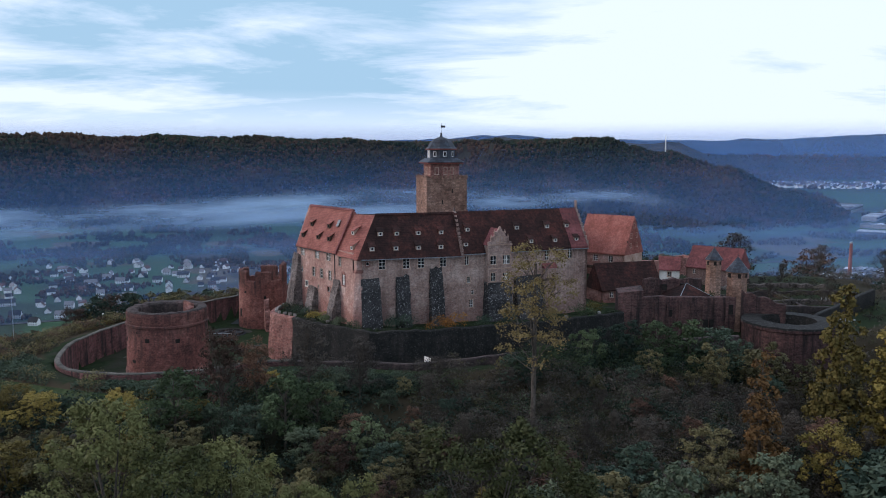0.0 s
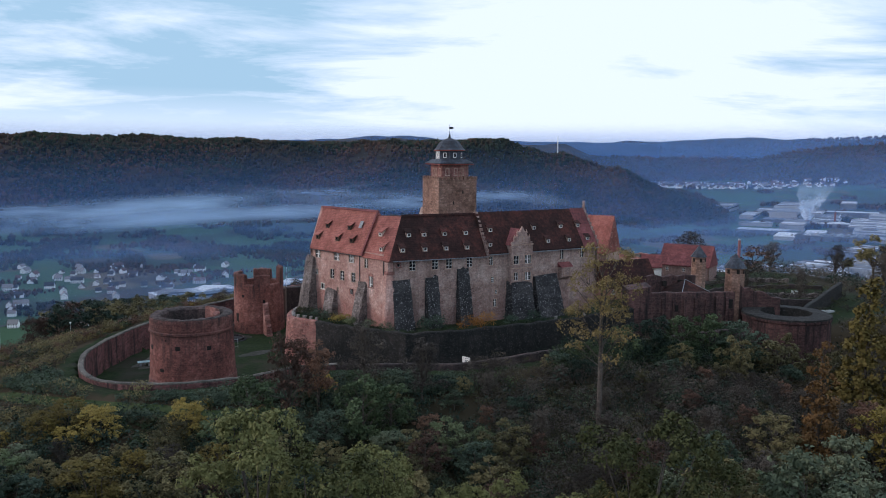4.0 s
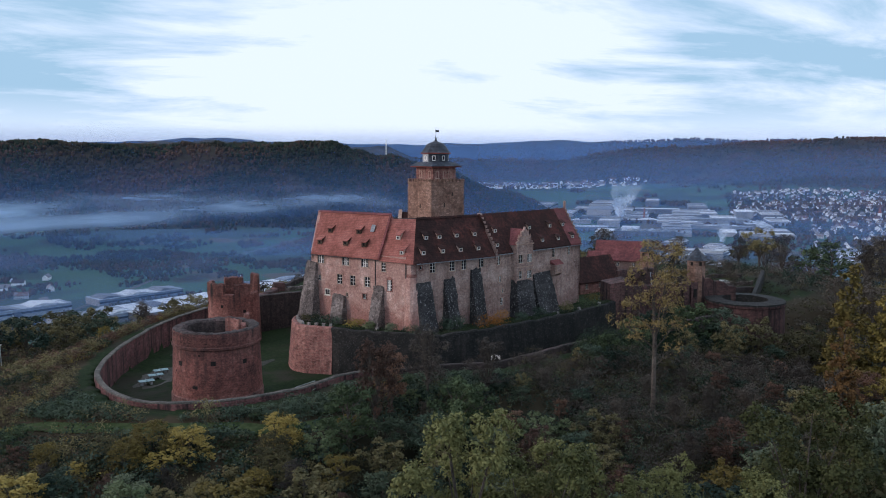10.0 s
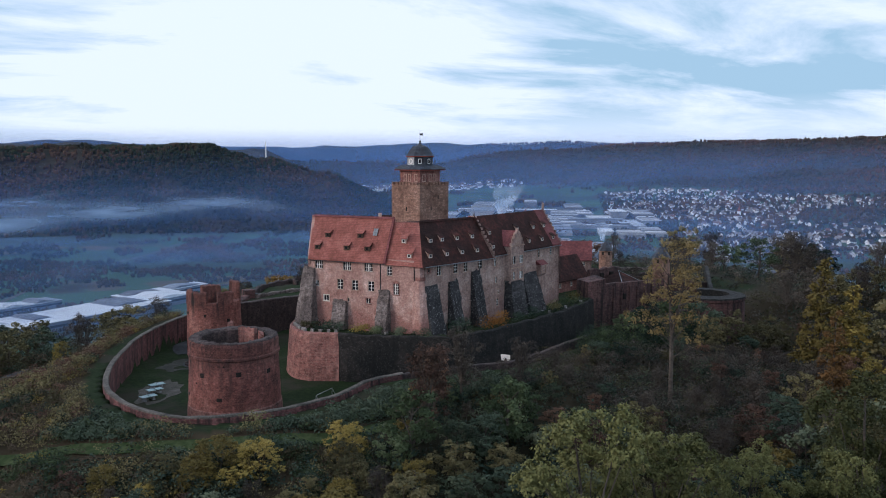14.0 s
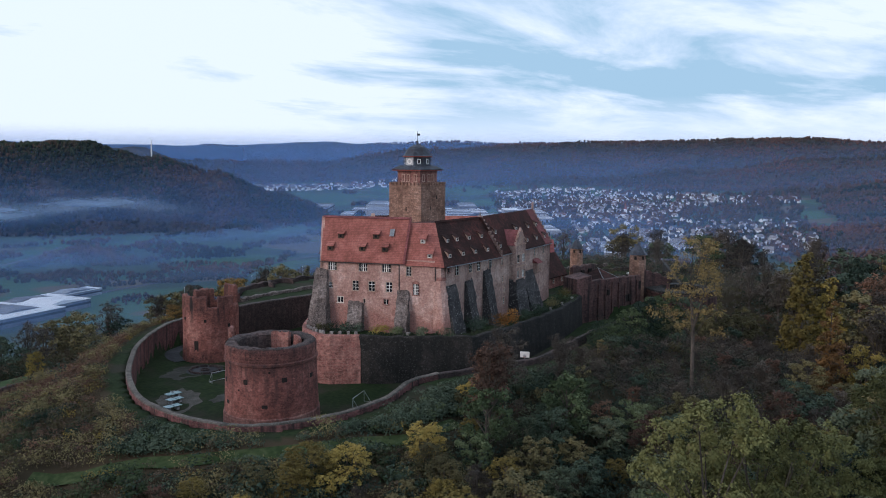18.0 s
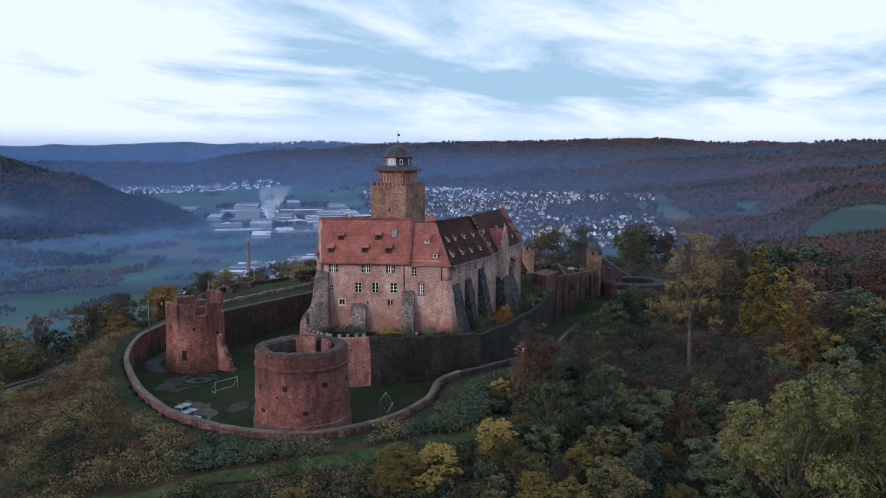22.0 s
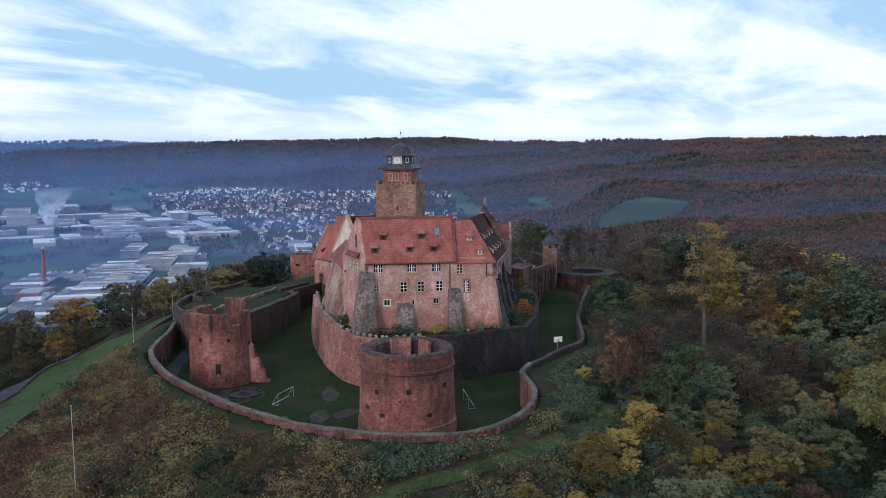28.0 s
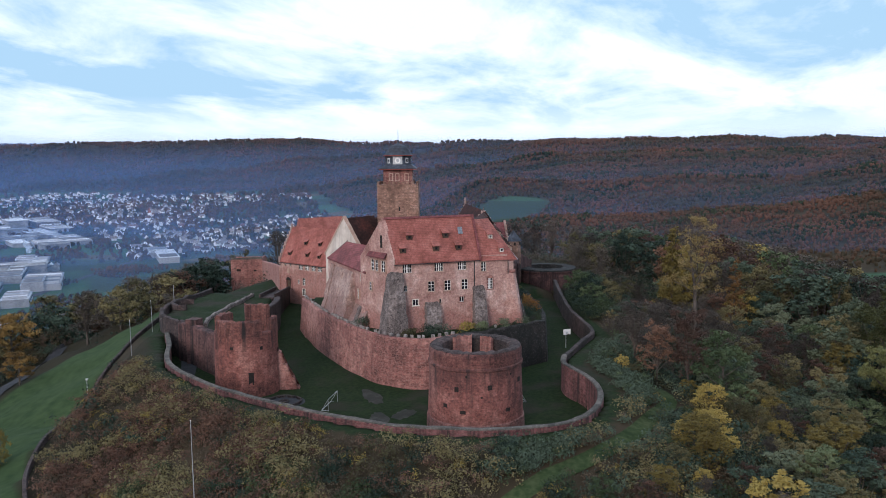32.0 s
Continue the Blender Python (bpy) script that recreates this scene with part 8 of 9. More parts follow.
far_woods("far_dark_forest", WOOD_DARK, "dark conifers on the far ridge", -40, 30, 1500, 2500, 10000, 42, lambda x, y, r: in_wood(x, y, r) & (wavy(x, y, 500, 9) > -0.2))
far_woods("distant_forest", WOOD_RED, "distant rust-coloured beech forest", 20, 112, 2300, 4500, 26000, 43, in_wood)
far_woods("eastern_forest", WOOD_RED, "autumn forest on the eastern slopes", 56, 118, 700, 2400, 21000, 44, in_wood)
far_woods("eastern_conifers", WOOD_DARK, "dark conifers in the eastern forest", 56, 118, 700, 2600, 6000, 45, lambda x, y, r: in_wood(x, y, r) & (wavy(x, y, 330, 10) > 0.25))
far_woods("hillside_forest", WOOD_MIX, "wooded lower slopes of the castle hill", -60, 130, 170, 800, 9000, 46, lambda x, y, r: outside_near(x, y) & in_wood(x, y, r) & ~north_meadow(x, y))
far_woods("valley_copses", WOOD_MIX, "copses and hedges on the valley floor", -45, 62, 500, 2300, 9000, 47, lambda x, y, r: (wooded(x, y) < 0.5) & (wavy(x, y, 150, 11) > 0.42) & (ground_height(x, y) < -60))
far_woods("valley_wood", WOOD_MIX, "dark copses on the misty valley floor", -48, 22, 1020, 1500, 5200, 48, lambda x, y, r: (wooded(x, y) < 0.5) & (wavy(x, y, 260, 13) > -0.1) & (ground_height(x, y) < -80))


def town_ground(x, y, r):
    az, d = np.degrees(np.arctan2(x, y - 20.0)), np.hypot(x, y)
    return (az > 41) & (az < 62) & (d > 1300) & (d < 2900) & (wavy(x, y, 90, 14) > -0.5)


far_woods("town_trees", WOOD_MIX, "garden and street trees between the town houses", 40, 64, 1250, 2900, 2600, 49, town_ground)


# ---- things in the moat and on the terraces ----
def goal(x, y, turn):
    ob = tagged(empty("football_goal", x, y, gh(x, y) + 0.02, turn), "small white football goal frame on the moat lawn", "goal", group="football goals")
    w, h, d, r = 5.0, 2.0, 1.2, 0.032
    for sx in (-1, 1):
        part("post", box(sx * w / 2 - r, -r, -0.1, sx * w / 2 + r, r, h), STEEL, ob)
        part("side_bar", hull([(sx * w / 2 + q * r * 0.7, yy, z) for q in (-1, 1) for yy, z in ((0, h - 0.1), (0, h), (d, 0), (d, 0.1))]), STEEL, ob)
        part("ground_side_bar", box(sx * w / 2 - r * 0.7, 0, 0, sx * w / 2 + r * 0.7, d, 0.08), STEEL, ob)
    part("crossbar", box(-w / 2, -r, h - 0.08, w / 2, r, h + 0.04), STEEL, ob)
    part("ground_bar", box(-w / 2, d - 0.05, 0, w / 2, d + 0.05, 0.09), STEEL, ob)


goal(-43.3, 173.1, radians(5))
goal(-32.2, 144.0, radians(34) + math.pi)

hoop = tagged(empty("basketball_hoop", 2.4, 138.8, gh(2.4, 138.8), radians(-50)), "white basketball backboard on a steel pole in the moat", "basketball hoop")
bm = bmesh.new()
lathe_cone(bm, 0.09, 0.07, -0.2, 3.6, 8)
part("pole", bm, STEEL, hoop)
part("backboard", box(-0.9, -0.45, 2.9, 0.9, -0.38, 4.05), WHITE_PAINT, hoop)
bm = bmesh.new()
for q in range(12):
    a0 = q * math.pi / 6
    add_box(bm, math.cos(a0) * 0.22 - 0.07, -0.7 + math.sin(a0) * 0.22 - 0.02, 3.05, math.cos(a0) * 0.22 + 0.07, -0.7 + math.sin(a0) * 0.22 + 0.02, 3.09)
part("rim", bm, RED_TIMBER, hoop)
part("target_square", box(-0.3, -0.455, 3.1, 0.3, -0.452, 3.5), STEEL, hoop)


def tennis_table(x, y, turn):
    ob = tagged(empty("table_tennis_table", x, y, gh(x, y) + 0.03, turn), "blue-grey concrete table tennis table with steel net", "table", group="table tennis tables")
    for s in (-1, 1):
        part("tabletop_half", box(s * 0.685 - 0.68, -0.76, 0.70, s * 0.685 + 0.68, 0.76, 0.78), TABLE_TOP, ob)
        part("leg", hull([(s * 0.8 + dx, dy, z) for dx, z in ((-0.16, 0.7), (0.16, 0.7), (-0.24, -0.1), (0.24, -0.1)) for dy in (-0.5, 0.5)]), CONCRETE, ob)
    part("net", box(-0.015, -0.85, 0.78, 0.015, 0.85, 0.94), STEEL, ob)


TABLE_TOP = surface("pale_blue_concrete", [(0.15, 0.24, 0.25), (0.22, 0.32, 0.33), (0.32, 0.42, 0.43)], 3.0, 0.5, bump=0.05, rough=0.6)
for x, y in ((-54.7, 168.9), (-55.8, 165.3), (-57.6, 161.6)):
    tennis_table(x, y, radians(12))

pit = tagged(empty("fire_pit", -43.2, 182.2, gh(-43.2, 182.2)), "round stone fire pit with dark paved ring", "fire pit")
part("paving", tube([(3.6, -0.1), (3.6, 0.06), (0, 0.07)], seg=28), ASPHALT, pit)
for k in range(10):
    m = Matrix.Rotation(k * 2 * math.pi / 10, 4, "Z")
    bm = bmesh.new()
    add_box(bm, 2.7, -0.75, 0.0, 3.05, 0.75, 0.42, m)
    part("seat_stone", bm, DARK_STONE, pit)
part("hearth", tube([(0.9, 0), (0.9, 0.35), (0.6, 0.36), (0.55, 0.1), (0, 0.09)], seg=16, wobble=0.05), DARK_STONE, pit)


def worn_patch(x, y, rx, ry, turn, material, label):
    """A thin worn patch that follows the lawn."""
    bm = bmesh.new()
    r = random.Random(int(x * 10))
    c = bm.verts.new((x, y, gh(x, y) + 0.05))
    ring_ = []
    for k in range(26):
        a0 = k * 2 * math.pi / 26
        q = r.uniform(0.78, 1.12)
        px, py = math.cos(a0) * rx * q, math.sin(a0) * ry * q
        X, Y = x + math.cos(turn) * px - math.sin(turn) * py, y + math.sin(turn) * px + math.cos(turn) * py
        ring_.append(bm.verts.new((X, Y, gh(X, Y) + 0.04)))
    for k in range(26):
        bm.faces.new((c, ring_[k - 1], ring_[k]))
    tagged(part("bare_patch", bm, material), label, "ground patch", kind="structure")


worn_patch(-55.0, 165.8, 7.6, 4.0, 1.1, GRAVEL, "pale gravel pad under the table tennis tables")
worn_patch(-48.0, 163.0, 3.4, 1.5, 0.5, EARTH, "bare gravel patch worn into the lawn")
worn_patch(-44.5, 160.0, 3.0, 1.6, -0.2, EARTH, "bare gravel patch worn into the lawn")
worn_patch(-45.5, 183.0, 6.5, 4.6, 0.2, EARTH, "trodden ground round the fire pit")
worn_patch(-36.5, 168.5, 5.0, 1.6, 0.6, EARTH, "bare patch before the goal")

moat_path = smooth_line([(-44, 192), (-43, 200), (-36, 206), (-27, 211), (-19, 216)], 1.2)
bm = bmesh.new()
prev = None
for i, p in enumerate(moat_path):
    a0, b0 = moat_path[max(0, i - 1)], moat_path[min(len(moat_path) - 1, i + 1)]
    t = Vector((b0[0] - a0[0], b0[1] - a0[1])).normalized()
    row = [bm.verts.new((p[0] - t.y * s * 1.5, p[1] + t.x * s * 1.5, gh(*p) + 0.14)) for s in (-1, 1)]
    if prev:
        bm.faces.new((prev[0], prev[1], row[1], row[0]))
    prev = row
tagged(part("moat_path", bm, ASPHALT), "asphalt path between ruined tower and ring wall", "path", kind="structure")


def lamp(x, y, h, label, z=None):
    ob = tagged(empty("lamp_post", x, y, gh(x, y) if z is None else z), label, "lamp post", group="lamp posts")
    bm = bmesh.new()
    lathe_cone(bm, 0.09, 0.05, -0.4, h, 8)
    part("pole", bm, STEEL, ob)
    bm = bmesh.new()
    lathe_cone(bm, 0.12, 0.28, h, h + 0.35, 8)
    part("lamp_head", bm, WHITE_PAINT, ob)


def pole(x, y, h, label):
    ob = tagged(empty("flag_pole", x, y, gh(x, y)), label, "flag pole", group="flag poles")
    bm = bmesh.new()
    lathe_cone(bm, 0.06, 0.035, -0.5, h, 8)
    part("shaft", bm, STEEL, ob)
    bm = bmesh.new()
    lathe_cone(bm, 0.07, 0.07, h, h + 0.12, 8)
    part("knob", bm, WHITE_PAINT, ob)


pole(-87.5, 172.0, 11.5, "tall thin pale pole standing in the scrub")
pole(-31.7, 220.7, 7.2, "thin pale flag pole on the grass slope")
pole(-8.5, 232.0, 7.2, "thin pale flag pole on the grass slope")
pole(11.1, 239.0, 6.5, "thin pale flag pole on the grass slope")
lamp(-15.8, 224.3, 2.6, "short park lamp beside the ring wall")
lamp(-31.6, 231.6, 2.8, "short park lamp on the meadow edge")
lamp(-88, 222, 7.5, "street lamp beside the access road")

# bushes along the terrace in front of the palace
def bush(x, y, z, r, material, label, n=620, size=0.13):
    rr = np.random.RandomState(int(abs(x * 31 + y * 7)) % 9999)
    c = [(rr.uniform(-0.7, 0.7) * r, rr.uniform(-0.5, 0.5) * r, rr.uniform(0.2, 0.75) * r) for _ in range(6)]
    v, f = leaf_cloud(rr, c, [r * q for q in rr.uniform(0.4, 0.7, 6)], n, size, 0.85, 0.4)
    ob = tagged(empty("bush", x, y, z), label, "bush", group="terrace bushes")
    part("foliage", from_arrays("foliage", v, f, material), None, ob)
    bm = bmesh.new()
    for k in range(4):
        limb(bm, (0, 0, -0.3), c[k], 0.05, 0.015, 4)
    part("stems", bm, BARK, ob)


for x, y, r, m_, lab in ((4.5, 146.8, 2.3, LEAF_ORANGE, "bright orange autumn shrub on the terrace"), (7.4, 147.6, 2.0, LEAF_ORANGE, "bright orange autumn shrub on the terrace"), (33.0, 157.4, 2.6, LEAF_GREEN, "large yellow-green shrub on the terrace"), (36.5, 158.7, 2.2, LEAF_YELLOW, "yellow-green shrub on the terrace"),
                        (-24.8, 161.6, 1.7, LEAF_DARK, "dark green shrub at the palace foot"), (-23.2, 159.6, 1.9, LEAF_DARK, "dark green shrub at the palace foot"), (-19.6, 155.2, 1.7, LEAF_YELLOW, "yellow shrub at the palace foot"), (-17.6, 152.6, 1.4, LEAF_GREEN, "green shrub at the palace foot"),
                        (-14.5, 148.9, 1.2, LEAF_BLUE, "grey-green shrub on the terrace"), (-11.5, 146.2, 1.5, LEAF_BLUE, "grey-green shrub on the terrace"), (-4.2, 145.7, 1.8, LEAF_DARK, "dark green shrub below the buttresses"), (-1.6, 147.2, 2.0, LEAF_DARK, "dark green shrub below the buttresses"),
                        (12.5, 149.3, 1.5, LEAF_DARK, "dark green shrub on the terrace"), (18.5, 150.6, 1.7, LEAF_DARK, "dark green shrub on the terrace"), (26.0, 154.0, 1.6, LEAF_OLIVE, "olive shrub on the terrace"), (-20.5, 176.0, 1.7, LEAF_DARK, "dark shrub below the north range"), (-26.4, 164.4, 1.2, LEAF_OLIVE, "olive shrub behind the crenels")):
    bush(x, y, 12.2, r * 1.3, m_, lab)

# access road with its low wall, west slope
def hill_strip(name, pts, width, material, label, category, lift, thick=0.0):
    line = smooth_line(pts, 2.5)
    if thick:
        bm_ = ribbon_wall(line, thick, lambda x, y, k: gh(x, y) - 1.2, lambda x, y, k: gh(x, y) + lift, 0.06, 4)
    else:
        bm_ = bmesh.new()
        last = None
        for i, p in enumerate(line):
            a0, b0 = line[max(0, i - 1)], line[min(len(line) - 1, i + 1)]
            t = Vector((b0[0] - a0[0], b0[1] - a0[1])).normalized()
            row = [bm_.verts.new((p[0] - t.y * s * width / 2, p[1] + t.x * s * width / 2, gh(p[0] - t.y * s * width / 2, p[1] + t.x * s * width / 2) + lift)) for s in (-1, 0, 1)]
            if last:
                for q in (0, 1):
                    bm_.faces.new((last[q], last[q + 1], row[q + 1], row[q]))
            last = row
    tagged(part(name, bm_, material), label, category, kind="structure")


hill_strip("access_road", ROAD_LINE, 5.0, ASPHALT, "narrow asphalt access road across the slope", "road", 0.25)
hill_strip("ledge_path", LEDGE, 2.6, PATH_GRASS, "narrow mown grass path along the slope below the ring wall", "path", 0.16)
hill_strip("meadow_wall", MEADOW_WALL[::-1], 0.6, DARK_STONE, "low dark stone wall along the meadow edge", "wall", 1.2, 0.6)


# ---- town, factories and mast in the valley ----
HOUSE_WALL = surface("white_house_render", [(0.55, 0.55, 0.55), (0.74, 0.74, 0.74), (0.86, 0.86, 0.86)], 0.5, 0.05, per_object=0.5, bump=0.0)
HOUSE_ROOF = surface("mixed_house_roof", [(0.035, 0.034, 0.036), (0.08, 0.055, 0.05), (0.14, 0.065, 0.05), (0.20, 0.19, 0.19)], 0.3, 0.01, per_object=0.9, island=0.5, bump=0.0)
HALL_ROOF = surface("pale_hall_roof", [(0.12, 0.14, 0.17), (0.28, 0.31, 0.34), (0.58, 0.60, 0.62)], 0.2, 0.02, bump=0.0, rough=0.6, per_object=0.4)
HALL_WALL = surface("grey_factory_wall", [(0.10, 0.105, 0.12), (0.18, 0.19, 0.20), (0.30, 0.31, 0.32)], 0.3, 0.03, bump=0.0, per_object=0.5)
BRICK = surface("red_factory_brick", [(0.17, 0.06, 0.045), (0.24, 0.085, 0.06), (0.30, 0.12, 0.09)], 1.0, 0.1, bump=0.0)


def house_mesh(length, depth, ze, zr):
    bm = bmesh.new()
    add_hull(bm, [(x, y, z) for x in (-length / 2, length / 2) for y, z in ((-depth / 2, -3), (depth / 2, -3), (-depth / 2, ze), (depth / 2, ze), (0, zr - 0.2))])
    wall = bpy.data.meshes.new("wall")
    bm.to_mesh(wall)
    bm.free()
    wall.materials.append(HOUSE_WALL)
    bm = bmesh.new()
    for s in (-1, 1):
        add_hull(bm, [(x, y, z) for x in (-length / 2 - 0.5, length / 2 + 0.5) for y, z in ((s * (depth / 2 + 0.6), ze - 0.5), (s * (depth / 2 + 0.6), ze - 0.2), (0, zr), (0, zr + 0.35))])
    add_box(bm, length * 0.2, -0.5, zr - 0.6, length * 0.2 + 0.8, 0.3, zr + 1.2)
    roof_ = bpy.data.meshes.new("roof")
    bm.to_mesh(roof_)
    bm.free()
    roof_.materials.append(HOUSE_ROOF)
    bm = bmesh.new()
    for z in [1.3] + ([4.1] if ze > 4 else []):
        for k in range(int(length / 3)):
            x = -length / 2 + 1.6 + 3 * k
            for s in (-1, 1):
                add_box(bm, x - 0.55, s * depth / 2 - 0.04, z - 0.65, x + 0.55, s * depth / 2 + 0.04, z + 0.65)
    panes = bpy.data.meshes.new("window_row")
    bm.to_mesh(panes)
    bm.free()
    panes.materials.append(GLASS)
    return wall, roof_, panes


HOUSES = [house_mesh(12, 9, 5.4, 10), house_mesh(15, 10, 5.6, 10.6), house_mesh(10, 9, 3.0, 8.2), house_mesh(20, 10, 5.6, 10.2)]
rh = np.random.RandomState(77)


def house_thing(x, y, turn, k, size=1.0):
    ob = tagged(new("town_house"), "white rendered house with pitched roof in the valley town", "house", group="town houses")
    ob.matrix_world = Matrix.Translation((x, y, gh(x, y))) @ Matrix.Rotation(turn, 4, "Z") @ Matrix.Scale(size, 4)
    for nm, me in zip(("wall", "roof", "window_row"), HOUSES[k]):
        part(nm, me, None, ob)


def blocks(x0, x1, y0, y1, count, gap, test=None):
    """Houses along loose streets."""
    got = []
    for _ in range(count * 30):
        if len(got) >= count:
            break
        x, y = rh.uniform(x0, x1), rh.uniform(y0, y1)
        if test is not None and not test(x, y):
            continue
        if any((x - a) ** 2 + (y - b) ** 2 < gap * gap for a, b, _ in got):
            continue
        street = 0.6 * math.sin(x / 170.0) + 0.5 * math.cos(y / 140.0) + 0.3
        got.append((x, y, street + (math.pi / 2 if rh.uniform() < 0.4 else 0) + rh.uniform(-0.15, 0.15)))
    return got


polar = lambda x, y: (math.degrees(math.atan2(x, y - 20.0)), math.hypot(x, y))
for x, y, a in blocks(-480, -130, 720, 1170, 75, 30, lambda x, y: wavy(np.array([x]), np.array([y]), 150, 71)[0] > -0.7 and polar(x, y)[0] < -7):
    house_thing(x, y, a, rh.randint(4), 0.72)


west_rows = [(x, y, a) for x, y, a in blocks(-520, -180, 760, 1180, 60, 24, lambda x, y: -40 < polar(x, y)[0] < -8.5 and wavy(np.array([x]), np.array([y]), 120, 75)[0] > -0.5)]


def in_town(x, y):
    az, r = polar(x, y)
    if not (41.5 < az < 62 and 1330 < r < np.interp(az, [41, 48, 54, 58, 62], [3080, 3050, 2720, 2580, 2400])):
        return False
    if az < 46 and r < 2050:
        return False
    if az > 54 and 1900 < r < 2300:
        return False
    return wavy(np.array([x]), np.array([y]), 260, 72)[0] > -0.55


town = blocks(850, 2850, 600, 2350, 680, 20, in_town)
town.sort(key=lambda q: math.hypot(q[0], q[1]))
for x, y, a in town[:190]:
    house_thing(x, y, a, rh.randint(4), 0.85)


def joined_houses(name, rows, label, scale=1.0):
    for which, tag in ((0, "walls"), (1, "roofs")):
        vs, fs, n = [], [], 0
        for x, y, a in rows:
            k = int(abs(x * 7 + y * 3)) % 4
            me = HOUSES[k][which]
            c, s = math.cos(a) * scale, math.sin(a) * scale
            z = gh(x, y)
            for v in me.vertices:
                vs.append((x + c * v.co.x - s * v.co.y, y + s * v.co.x + c * v.co.y, z + v.co.z * scale))
            fs += [[n + i for i in p.vertices] for p in me.polygons]
            n = len(vs)
        tagged(new(name + "_" + tag, from_arrays(name, vs, fs, HOUSE_WALL if which == 0 else HOUSE_ROOF)), label + (" walls" if which == 0 else " roofs"), "town", kind="stuff")


joined_houses("west_quarter", west_rows, "small white houses under the western hill,", 0.62)
joined_houses("town_quarter", town[190:], "crowded white houses of the valley town,", 0.85)
far_rows = blocks(1250, 3100, 2900, 4300, 230, 26, lambda x, y: 23.5 < polar(x, y)[0] < 36 and 3200 < polar(x, y)[1] < 3680)
joined_houses("far_village", far_rows, "distant village houses under the hills,", 1.25)


def hall(x, y, turn, length, depth, height, ridges, roof=HALL_ROOF, wall=HALL_WALL, label="long factory hall with pale saw-tooth roof"):
    ob = tagged(new("factory_hall"), label, "factory", group="factory halls")
    ob.matrix_world = Matrix.Translation((x, y, gh(x, y))) @ Matrix.Rotation(turn, 4, "Z")
    part("wall", box(-length / 2, -depth / 2, -4, length / 2, depth / 2, height), wall, ob)
    part("roof", box(-length / 2 - 0.4, -depth / 2 - 0.4, height + 0.01, length / 2 + 0.4, depth / 2 + 0.4, height + 0.6), roof, ob)
    for k in range(ridges):
        x0 = -length / 2 + (k + 0.1) * length / ridges
        part("roof_ridge", hull([(x0, yy, height + 0.6) for yy in (-depth / 2 + 2, depth / 2 - 2)] + [(x0 + length / ridges * 0.8, yy, height + 0.6) for yy in (-depth / 2 + 2, depth / 2 - 2)] + [(x0 + length / ridges * 0.25, yy, height + 3.2) for yy in (-depth / 2 + 2, depth / 2 - 2)]), roof if k % 2 else HALL_WALL, ob)
    part("window_band", box(-length / 2 - 0.05, -depth / 2 - 0.06, height * 0.45, length / 2 + 0.05, -depth / 2 + 0.02, height * 0.7), GLASS, ob)
    return ob


# near works below the hill, north-east
for x, y, l_, d_, h_, n_ in ((560, 880, 190, 70, 9, 12), (640, 955, 170, 60, 9, 11), (470, 830, 120, 60, 8, 8), (740, 985, 150, 50, 10, 9), (400, 790, 100, 50, 8, 7), (690, 880, 110, 45, 8, 7), (820, 1010, 120, 40, 11, 3), (530, 985, 120, 40, 7, 6), (960, 880, 120, 30, 9, 2), (1010, 930, 90, 30, 8, 2)):
    hall(x, y, radians(38), l_, d_, h_, n_)
hall(470, 905, radians(30), 50, 26, 9, 1, BRICK, BRICK, "red painted factory shed")
# works across the river
for x, y, l_, d_, h_, n_ in ((1180, 1560, 230, 90, 9, 14), (1090, 1450, 240, 60, 8, 16), (1320, 1700, 200, 70, 10, 8), (1260, 1990, 240, 60, 18, 3), (1480, 1850, 200, 50, 12, 6), (1380, 1560, 90, 40, 20, 0), (1100, 1760, 140, 60, 22, 0), (1500, 2080, 160, 40, 14, 3), (1210, 1820, 150, 50, 12, 6), (1060, 1990, 180, 60, 10, 5)):
    hall(x, y, radians(52), l_, d_, h_, n_)
rf = np.random.RandomState(5)
placed = []


def works(count, spot, lengths, depths, turn, near, label):
    """More halls, yards' width apart, where spot() allows."""
    n = tries = 0
    while n < count and tries < 3000:
        tries += 1
        x, y = spot()
        if any(math.hypot(x - a, y - b) < near for a, b in placed):
            continue
        placed.append((x, y))
        n += 1
        l_, d_ = rf.uniform(*lengths), rf.uniform(*depths)
        hall(x, y, radians(turn) + (math.pi / 2 if rf.uniform() < 0.25 else 0), l_, d_, rf.choice([6, 7, 8, 9, 12]), int(rf.choice([0, 0, 3, 6, 9])), label=label)


def far_spot():
    a, r = radians(rf.uniform(30, 44)), rf.uniform(1600, 2250)
    return math.sin(a) * r, 20 + math.cos(a) * r


def near_spot():
    t, w = rf.uniform(0, 1), rf.uniform(-1, 1)
    return 370 + 520 * t + 55 * w, 790 + 300 * t - 75 * w


works(34, far_spot, (60, 170), (24, 60), 52, 72, "pale flat-roofed factory building among others")
works(14, near_spot, (40, 100), (14, 34), 38, 62, "low pale-roofed works building by the river")
